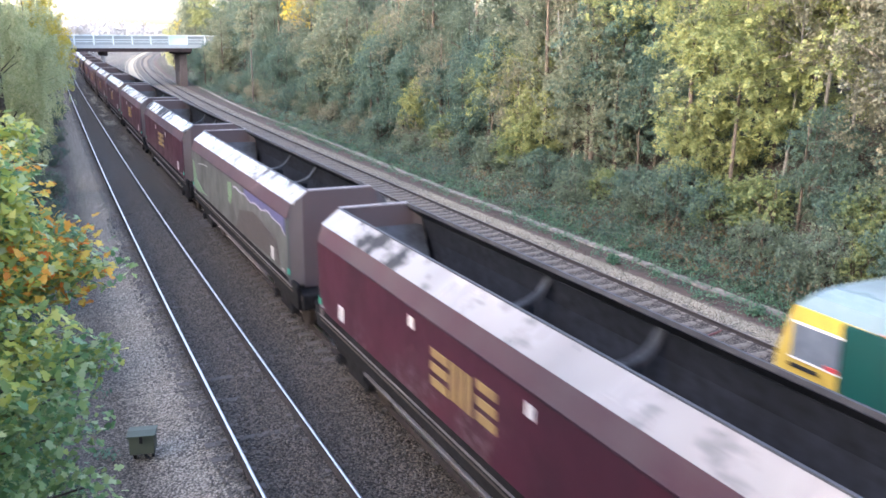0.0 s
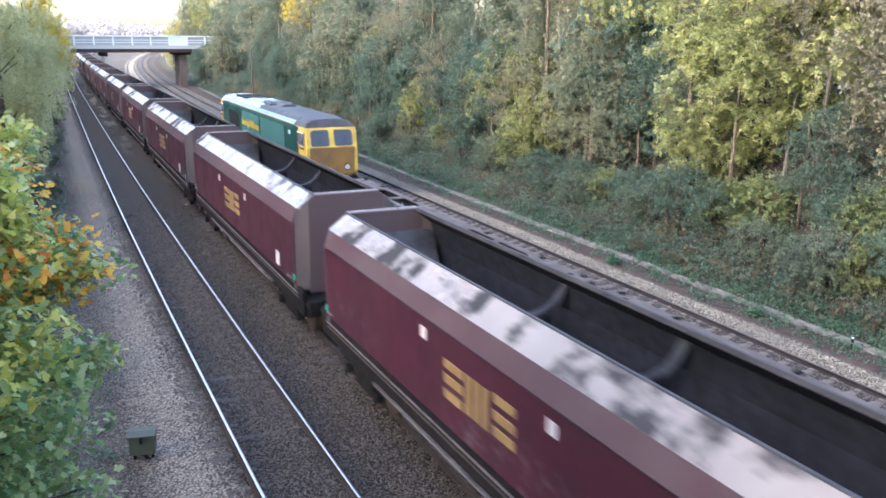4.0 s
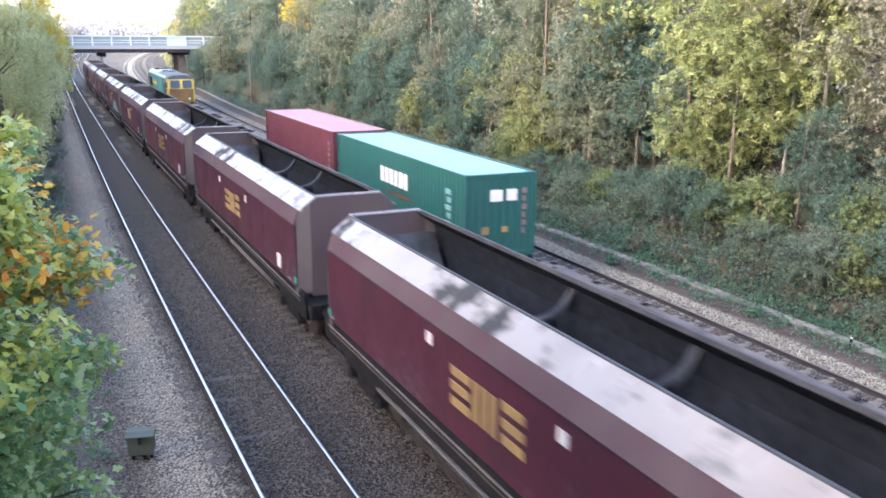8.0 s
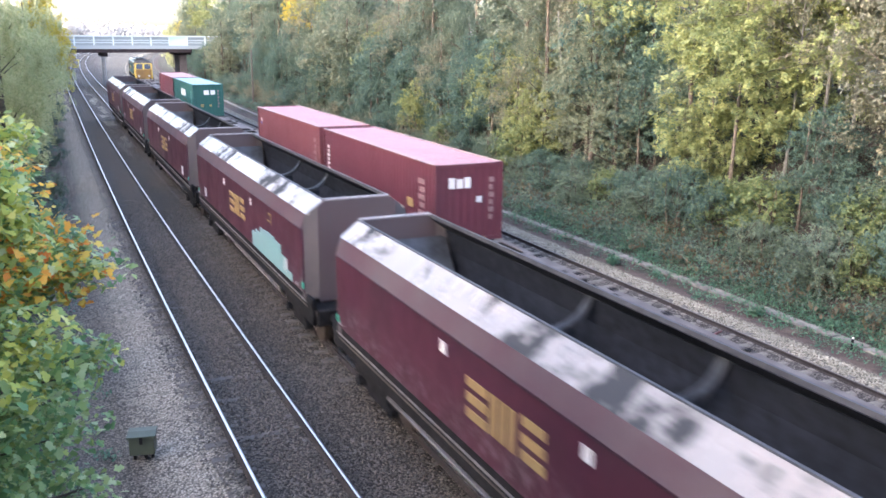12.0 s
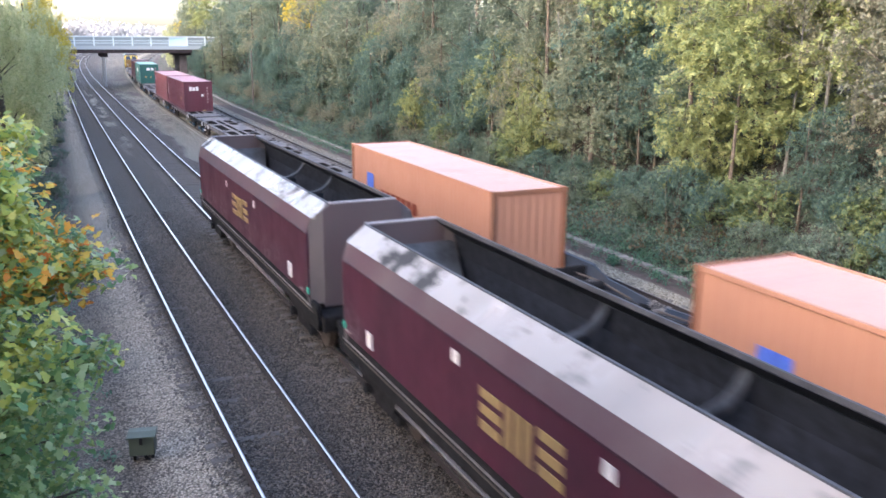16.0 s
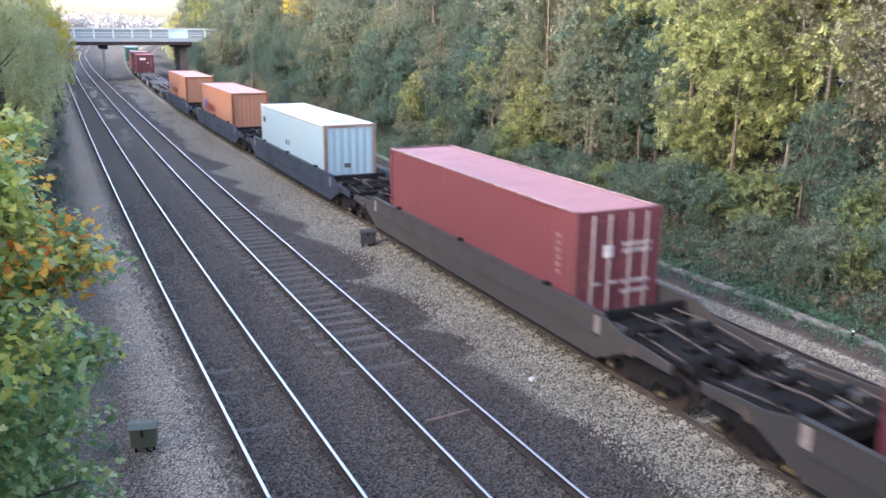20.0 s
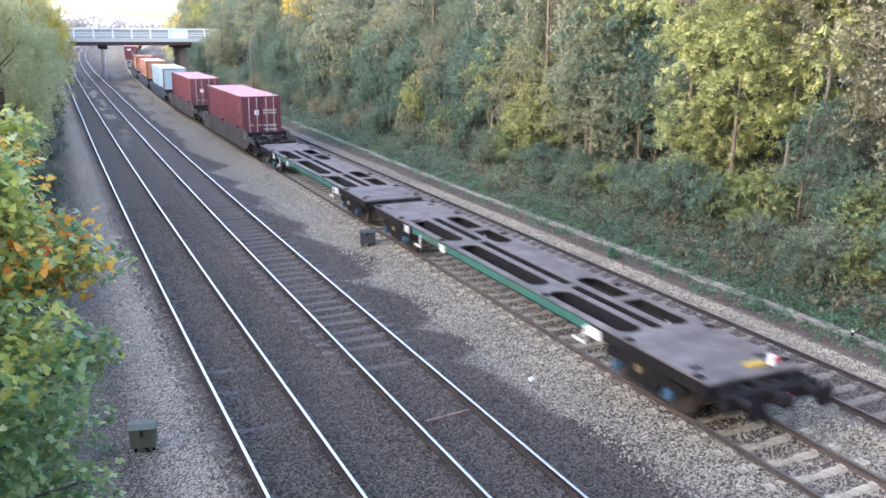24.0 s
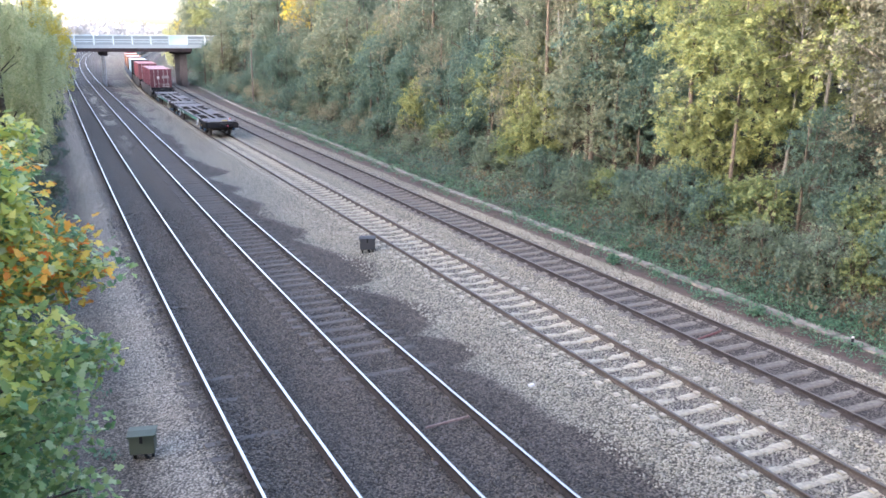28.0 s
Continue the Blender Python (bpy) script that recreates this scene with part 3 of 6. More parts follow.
def build_tracks():
    kinds = (("dark", OLD_SLEEPER, POLISHED, RUST, -0.076), ("dark", OLD_SLEEPER, POLISHED, RUST, -0.042),
             ("pale", CONCRETE, DULL_HEAD, RUST_GREY, -0.01), ("grey", MID_SLEEPER, DULL_HEAD, RUST, -0.015))
    words = ("dark old ballasted track with shiny rails", "dark ballasted track with polished rails", "brown-railed track on pale concrete sleepers",
             "brown-railed track on grey sleepers in dark ballast")
    for n, (kind, wood, head, web, drop) in enumerate(kinds):
        track = thing("railway_track", words[n], "railway track", "four running lines", "structure")
        for side in (-0.7525, 0.7525):
            rail = part("rail", sweep(RAIL, n, side), web, track)
            part("running_surface", sweep(HEAD, n, side), head, rail, "worn steel railhead")
        mesh = sleeper_shape(kind)
        mesh.materials.append(wood)
        rest = [], []
        base = np.array([v.co for v in mesh.vertices])
        polys = [tuple(p.vertices) for p in mesh.polygons]
        for i in range(int(455 / 0.67)):
            y = 4 + 0.67 * i + random.uniform(-0.02, 0.02)
            jig = random.uniform(-0.018, 0.018) * (0.5 if n == 2 else 1), random.uniform(-0.03, 0.03)
            p = on_track(n, y, jig[1], drop + jig[0] - (0.02 if n < 2 else 0) - (0.03 if n == 1 and y < 17 else 0) + (0.028 if n == 1 and 19 < y < 80 else 0))
            turn = -math.degrees(float(heading(y, n >= 2))) + random.uniform(-0.6, 0.6)
            if y < 100:
                ob = new("sleeper", mesh)
                ob.parent = track
                ob.matrix_basis = pose(p.x, p.y, p.z, 0, 0, turn)
            else:
                m = np.array(pose(p.x, p.y, p.z, 0, 0, turn))
                rest[0].append(base @ m[:3, :3].T + m[:3, 3])
        k = len(base)
        far = bpy.data.meshes.new("sleepers")
        far.from_pydata(np.concatenate(rest[0]).tolist(), [], [tuple(v + k * j for v in f) for j in range(len(rest[0])) for f in polys])
        part("far_sleepers", far, wood, track, "distant sleepers")["kind"] = "stuff"


def build_stones():
    """Loose ballast stones in relief over the near trackbed."""
    rng = np.random.default_rng(4)
    octa = np.array([(1, 0, 0), (-1, 0, 0), (0, 1, 0), (0, -1, 0), (0, 0, 1), (0, 0, -1)], float)
    tri = np.array([(0, 2, 4), (2, 1, 4), (1, 3, 4), (3, 0, 4), (2, 0, 5), (1, 2, 5), (3, 1, 5), (0, 3, 5)])
    for name, mat, spans, count, words in (
            ("dark_ballast", STONE_OLD, ((2.3, 9.3),), 16000, "dark brown loose track ballast stones"),
            ("pale_ballast", STONE_NEW, ((9.6, 14.6), (16.7, 18.0)), 17000, "pale grey loose track ballast stones")):
        wide = np.array([b - a for a, b in spans])
        pick = rng.choice(len(spans), count, p=wide / wide.sum())
        lat = np.array([spans[i][0] + rng.random() * wide[i] for i in pick])
        ys = 6.5 + 34 * rng.random(count) ** 1.5
        keep = np.ones(count, bool)
        for c in CENTRES:
            for side in (-0.7525, 0.7525):
                keep &= np.abs(lat - c - side) > 0.12
        lat, ys = lat[keep], ys[keep]
        n = len(lat)
        size = 0.02 + 0.022 * rng.random((n, 1, 1))
        v = octa[None] * size * (0.6 + 0.8 * rng.random((n, 6, 1)))
        t = rng.random(n) * 6.28
        v = np.stack([v[..., 0] * np.cos(t)[:, None] - v[..., 1] * np.sin(t)[:, None], v[..., 0] * np.sin(t)[:, None] + v[..., 1] * np.cos(t)[:, None],
                      v[..., 2] + 0.4 * v[..., 0]], -1)
        at = np.array([(*plan(a, b), ground_z(a) + 0.012) for a, b in zip(lat, ys)])
        v = (v + at[:, None]).reshape(-1, 3)
        f = (tri[None] + 6 * np.arange(n)[:, None, None]).reshape(-1, 3)
        tagged(part(name, mesh_of(name, v, f), mat, None, words), category="ballast", kind="stuff")
# ---- rolling stock: x to the right, y along the line, z from the rail ----
def bogie(parent, y, gauge=0.7525, base=1.8, r=0.46, frame_z=0.55, axlebox=None, mat=None):
    mat = mat or FRAME_STEEL
    bm = bmesh.new()
    for sx in (-1, 1):
        prof = ((-base / 2 - 0.45, 0.62), (-base / 2 + 0.3, 0.62), (-0.5, 0.36), (0.5, 0.36), (base / 2 - 0.3, 0.62), (base / 2 + 0.45, 0.62),
                (base / 2 + 0.45, 0.8), (0.55, 0.86), (-0.55, 0.86), (-base / 2 - 0.45, 0.8))
        x0, x1 = (0.98 * sx, 1.12 * sx) if sx > 0 else (1.12 * sx, 0.98 * sx)
        extrude_x(bm, [(a + y, b - 0.6 + frame_z) for a, b in prof], x0, x1)
    box(bm, -0.98, 0.98, y - 0.25, y + 0.25, frame_z - 0.15, frame_z + 0.22)
    bog = part("bogie", bm, mat, parent, "grimy steel bogie frame")
    for dy in (-base / 2, base / 2):
        bm = bmesh.new()
        for sx in (-1, 1):
            disc_x(bm, sx * (gauge - 0.065), sx * (gauge + 0.065), y + dy, r, r, 22)
            disc_x(bm, sx * (gauge - 0.09), sx * (gauge - 0.065), y + dy, r, r + 0.03, 22)
        disc_x(bm, -1.0, 1.0, y + dy, r, 0.08, 8)
        part("wheelset", bm, WHEEL, bog, "worn steel wheels on an axle")
        for sx in (-1, 1):
            part("axlebox", disc_x(bmesh.new(), sx * 1.02, sx * 1.2, y + dy, r, 0.13, 10), axlebox or FRAME_STEEL, bog)
    return bog


def buffers(parent, y, way, z=1.05):
    for sx in (-0.87, 0.87):
        bm = bmesh.new()
        tube(bm, [(sx, y, z), (sx, y + way * 0.35, z)], [0.1, 0.1], 10)
        tube(bm, [(sx, y + way * 0.3, z), (sx, y + way * 0.55, z)], [0.07, 0.07], 10)
        tube(bm, [(sx, y + way * 0.52, z), (sx, y + way * 0.57, z)], [0.22, 0.22], 14)
        part("buffer", bm, FRAME_STEEL, parent, "round sprung buffer")
    bm = boxes((-0.12, 0.12, min(y, y + way * 0.55), max(y, y + way * 0.55), z - 0.14, z + 0.1), bevel=0.03)
    part("coupler", bm, FRAME_STEEL, parent)


HOPPER_HALF, HOPPER_PITCH = 7.58, 17.65


def hopper(kind="plain"):
    """A bogie coal hopper, open above."""
    w = thing("coal_hopper_wagon", {"grey": "maroon bogie coal hopper wagon with grey-green spray paint on its side",
                                    "teal": "maroon bogie coal hopper wagon with a pale teal spray-paint patch",
                                    "two_panels": "maroon bogie coal hopper wagon with white panels at both ends"}.get(
        kind, "empty maroon bogie coal hopper wagon with gold marking"), "freight wagon", "coal hopper train")
    L = HOPPER_HALF
    side_mat = GREY_SIDE if kind == "grey" else MAROON
    for sx in (-1, 1):
        q = lambda *pts: [(sx * x, z) for x, z in pts]
        bm = extrude_y(bmesh.new(), q((1.36, 1.52), (1.405, 1.56), (1.42, 3.165), (1.36, 3.165), (1.30, 1.6)), -L + 0.12, L - 0.12)
        part("side_panel", bm, side_mat, w, "grey-green sprayed side" if kind == "grey" else "maroon side panel")
        bm = extrude_y(bmesh.new(), q((1.424, 3.17), (1.295, 3.53), (1.24, 3.51), (1.36, 3.17)), -L + 0.12, L - 0.12)
        part("lower_shoulder", bm, MAROON_TOP, w, "dusty lower shoulder plate")
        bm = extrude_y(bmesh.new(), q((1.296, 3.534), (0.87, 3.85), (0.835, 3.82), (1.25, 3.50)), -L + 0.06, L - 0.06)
        part("upper_shoulder", bm, SHEEN_DUST_TOP, w, "dust-streaked upper shoulder plate, coloured pale for sky sheen")
        bm = extrude_y(bmesh.new(), q((0.872, 3.852), (0.865, 3.875), (0.82, 3.875), (0.82, 3.80), (0.832, 3.80), (0.835, 3.852)), -L + 0.06, L - 0.06)
        part("rim", bm, RIM_STEEL, w, "thin worn grimy top rim")
        # seam along the side and the floor-level sill
        part("side_seam", boxes((sx * 1.424 - 0.008, sx * 1.424 + 0.012, -L + 0.16, L - 0.16, 3.135, 3.15), (sx * 1.424 - 0.008, sx * 1.424 + 0.008, -L + 0.16, L - 0.16, 3.155, 3.178)), MAROON_SEAM, w, "raised seam bead along the side")
        bm = extrude_y(bmesh.new(), q((1.345, 1.5), (1.37, 1.36), (1.335, 1.2), (1.335, 1.0), (1.26, 1.0), (1.26, 1.5)), -8.0, 8.0)
        part("sill", bm, FRAME_STEEL, w, "black sill with grime")
        part("side_rail", boxes((sx * 1.385 - 0.015, sx * 1.385 + 0.015, -L, L, 1.355, 1.38)), SCUFFED_STEEL, w, "scuffed pale rail along the sill")
        part("side_pipe", boxes((sx * 1.35 - 0.018, sx * 1.35 + 0.018, -L, L, 1.225, 1.255)), RUST_GREY, w, "grey pipe under the sill")
        part("brake_pipe", boxes((sx * 1.32 - 0.03, sx * 1.32 + 0.03, -4.7, 4.7, 0.89, 0.93)), SCUFFED_STEEL, w, "worn grey pipe run")
        # inside wall, dark with coal
        bm = extrude_y(bmesh.new(), q((1.35, 3.15), (1.235, 3.49), (1.20, 3.48), (1.31, 3.0), (1.27, 2.35), (0.62, 1.45), (0.66, 1.40), (1.30, 2.3)), -L + 0.14, L - 0.14)
        extrude_y(bm, q((1.235, 3.495), (0.828, 3.80), (0.815, 3.79), (1.222, 3.485)), -L + 0.14, L - 0.14)
        part("inner_wall", bm, COAL, w, "coal-blackened inner wall")
        for y0, y1 in ((-6.5, -2.1), (2.5, 5.6)):
            part("inner_ledge", boxes((min(sx * 1.02, sx * 1.24), max(sx * 1.02, sx * 1.24), y0, y1, 2.42, 2.46), bevel=0.01), LINER, w, "scuffed ledge inside the hopper")
        # small door plates and the marking, standing a little proud
        x0, x1 = sx * 1.42 - 0.012, sx * 1.42 + 0.012
        marks = [("white_panel", -5.85, 0.17, 1.70, 2.06)]
        if kind != "grey":
            marks += [("data_plate", 2.05, 0.1, 2.79, 2.99), ("data_plate", -1.97, 0.1, 2.79, 2.99)]
        if kind in ("two_panels", "teal"):
            marks += [("white_panel", 5.88, 0.15, 1.72, 2.04)]
        for nm, yc, half, z0, z1 in marks:
            yc = -sx * yc
            part(nm, boxes((x0, x1, yc - half, yc + half, z0, z1)), WHITE, w, "small white painted plate")
        if kind != "grey":
            # the gold marking: three groups of bars
            bars = [(1.2, 0.56, z, z + 0.14) for z in (2.07, 2.33, 2.58)] + [(0.44 - 0.27 * i, 0.28 - 0.27 * i, 2.09, 2.73) for i in range(3)] + [(-0.44, -1.04, z, z + 0.14) for z in (2.12, 2.37, 2.63)]
            for ya, yb, z0, z1 in bars:
                ya, yb = sorted((-sx * ya, -sx * yb))
                part("gold_bar", boxes((x0 - 0.002, x1 + 0.002, ya, yb, z0, z1)), GOLD, w, "gold painted bar of the marking")
        # grab irons and a lamp bracket low at the corners
        for yc in (-7.1, 7.1):
            part("grab_iron", tube(bmesh.new(), [(sx * 1.41, yc - 0.12, 1.7), (sx * 1.47, yc - 0.12, 1.7), (sx * 1.47, yc + 0.12, 1.7), (sx * 1.41, yc + 0.12, 1.7)], [0.014] * 4, 5), PALE_MARK, w, "worn pale grab iron")
    for sy in (-1, 1):
        bm = bmesh.new()
        prof = [(-1.02, 1.3), (1.02, 1.3), (1.02, 3.725), (0.85, 3.85), (-0.85, 3.85), (-1.02, 3.725)]
        extrude_y(bm, prof, sy * L, sy * (L - 0.07))
        part("end_panel", bm, MAROON_END, w, "grime-greyed end panel")
        part("end_rim", boxes((-0.85, 0.85, min(sy * (L + 0.012), sy * (L - 0.1)), max(sy * (L + 0.012), sy * (L - 0.1)), 3.852, 3.89)), PALE_MARK, w, "scuffed pale end rim")
        for sx in (-1, 1):
            bm = bmesh.new()
            a = [(sx * 1.02, sy * L), (sx * 1.415, sy * (L - 0.14)), (sx * 1.36, sy * (L - 0.2)), (sx * 1.0, sy * (L - 0.07))]
            mid = (sx * 1.29, sy * (L - 0.095))
            lo = [bm.verts.new((x, y, 1.4)) for x, y in a]
            hi = [bm.verts.new((x, y, z)) for (x, y), z in zip(a, (3.725, 3.175, 3.175, 3.725))]
            peak = bm.verts.new((*mid, 3.525))
            bm.faces.new((lo[0], lo[1], hi[1], peak, hi[0]))
            for i in (1, 2, 3):
                bm.faces.new((lo[i], lo[(i + 1) % 4], hi[(i + 1) % 4], hi[i]))
            bm.faces.new((hi[0], peak, hi[1], hi[2], hi[3]))
            bm.faces.new(list(reversed(lo)))
            part("end_wing", bm, WING_GREY, w, "dull grey folded corner plate")
        bm = bmesh.new()
        a = [bm.verts.new(v) for v in ((-1.22, sy * (L - 0.1), 3.35), (1.22, sy * (L - 0.1), 3.35), (0.7, sy * (L - 2.6), 1.5), (-0.7, sy * (L - 2.6), 1.5))]
        bm.faces.new(a)
        b = [bm.verts.new(v.co + Vector((0, 0, -0.05))) for v in a]
        bm.faces.new(list(reversed(b)))
        for i in range(4):
            bm.faces.new((a[i], b[i], b[(i + 1) % 4], a[(i + 1) % 4]))
        part("end_chute", bm, LINER, w, "sloping worn-steel end chute")
        part("headstock", boxes((-1.25, 1.25, sy * 8.1 - 0.1, sy * 8.1 + 0.1, 0.85, 1.25), bevel=0.02), FRAME_STEEL, w)
        bogie(w, sy * 5.9, axlebox=FRAME_STEEL)
        buffers(w, sy * 8.2, sy)
        part("end_platform", boxes((-1.2, 1.2, min(sy * 7.4, sy * 8.2), max(sy * 7.4, sy * 8.2), 1.16, 1.24)), FRAME_STEEL, w)
    part("floor", boxes((-0.72, 0.72, -L + 0.4, L - 0.4, 1.34, 1.44)), COAL, w, "coal-dusted hopper floor")
    part("divider", extrude_x(bmesh.new(), ((-0.9, 1.44), (0.9, 1.44), (0.05, 2.1), (-0.05, 2.1)), -1.0, 1.0), COAL, w)
    # curved tie bars across the body
    for yy in (-1.4, 1.75):
        bm = bmesh.new()
        bow = [(1.2 * k / 10, 3.04 + 0.5 * abs(k / 10) ** 5) for k in range(-10, 11)]
        extrude_y(bm, bow + [(a, b - 0.09) for a, b in reversed(bow)], yy - 0.09, yy + 0.09)
        part("cross_tie", bm, TIE_STEEL, w, "curved worn-steel tie bar")
        part("tie_web", extrude_x(bmesh.new(), ((yy - 0.02, 1.5), (yy + 0.02, 1.5), (yy + 0.02, 2.98), (yy - 0.02, 2.98)), -0.9, 0.9), COAL, w, "dark web plate under the tie bar")
    for yy in (-3.2, -1.1, 1.1, 3.2):
        bm = extrude_y(bmesh.new(), ((-0.9, 1.3), (0.9, 1.3), (0.45, 0.45), (-0.45, 0.45)), yy - 0.8, yy + 0.8)
        part("discharge_hopper", bm, FRAME_STEEL, w)
    for sy, y in ((-1, -L + 0.1), (1, L - 0.2)):
        part("green_tag", boxes((-1.44, -1.40, y - 0.05, y + 0.05, 1.68, 1.82)), GREEN_TAG, w, "small bright green tag")
    if kind == "teal":
        part("gold_scribble", boxes((-1.43, -1.41, -4.5, -4.44, 2.66, 2.98), (-1.43, -1.41, -4.44, -4.1, 2.9, 2.96), (-1.43, -1.41, -4.3, -4.0, 2.7, 2.75), bevel=0.005), GOLD_DULL, w, "faint gold sprayed scribble")
        bm = bmesh.new()
        for y0, y1, z0, z1 in ((-6.5, -5.9, 1.58, 1.8), (-6.0, -5.3, 1.58, 2.08), (-5.4, -4.6, 1.58, 2.32), (-4.7, -3.8, 1.58, 2.38), (-3.9, -3.1, 1.58, 2.34), (-3.2, -2.5, 1.58, 2.16), (-2.6, -2.05, 1.58, 2.04)):
            box(bm, -1.432, -1.41, y0, y1, z0, z1, 0.008)
        part("teal_graffiti", bm, TEAL_ROOF, w, "pale teal spray-painted patch")
    if kind == "grey":
        spray = plain("spray_light_green", (0.15, 0.24, 0.14), 0.6, bump=0)
        for pts in (((7.1, 1.7), (7.2, 2.75), (6.9, 2.7), (6.5, 2.05), (5.0, 1.75), (4.3, 1.75), (6.3, 1.62)), ((0.1, 2.95), (-0.45, 3.0), (-0.55, 2.65), (-0.2, 2.25), (0.1, 2.3))):
            part("green_graffiti", extrude_x(bmesh.new(), pts, -1.435, -1.405), spray, w, "pale green spray-painted stripe")
        def ribbon(name, top, bottom, mat, words):
            """A painted stroke between two outlines along the side."""
            bm = bmesh.new()
            for (a, b), (c, d) in zip(itertools.pairwise(top), itertools.pairwise(bottom)):
                extrude_x(bm, [a, b, d, c], -1.436, -1.405)
            part(name, bm, mat, w, words)

        wave = [(-0.8 - 0.43 * k, 2.93 + 0.05 * math.sin(k * 1.9) + 0.03 * math.sin(k * 0.7) - (0.02 * (k - 12) ** 2 if k > 12 else 0)) for k in range(16)]
        ribbon("lilac_graffiti", wave, [(y, z - 0.045) for y, z in wave], plain("spray_lilac", (0.34, 0.33, 0.40), 0.6, bump=0), "wavy pale lilac spray-painted line")
        ribbon("blue_graffiti", [(y, 3.13) for y, z in wave[4:]], [(y, z + 0.004) for y, z in wave[4:]], plain("spray_violet_blue", (0.085, 0.085, 0.19), 0.6, bump=0), "violet-blue sprayed band")
        stroke = [(5.9, 2.78), (5.2, 2.87), (4.5, 2.92), (3.9, 2.95)]
        ribbon("white_graffiti", stroke, [(y, z - 0.04) for y, z in stroke], plain("spray_white", (0.4, 0.4, 0.4), 0.6, bump=0), "thin white sprayed stroke")
        bm = bmesh.new()
        extrude_x(bm, ((-6.6, 1.7), (-1.0, 1.6), (-1.6, 2.3), (-3.6, 2.6), (-6.2, 2.35)), -1.430, -1.405)
        part("brown_graffiti", bm, plain("spray_brown", (0.06, 0.051, 0.049), 0.6), w, "brown spray-painted shape")
    return w


def taper_front(bm, y):
    """Draw the roof's front edge back and in, like a brow."""
    for v in bm.verts:
        if abs(v.co.y - y) < 0.01:
            k = (v.co.z - 3.46) / 0.44
            v.co.y -= math.copysign(0.35 * k, y)
            v.co.x *= 0.95
            v.co.z -= 0.06 * k
    return bm


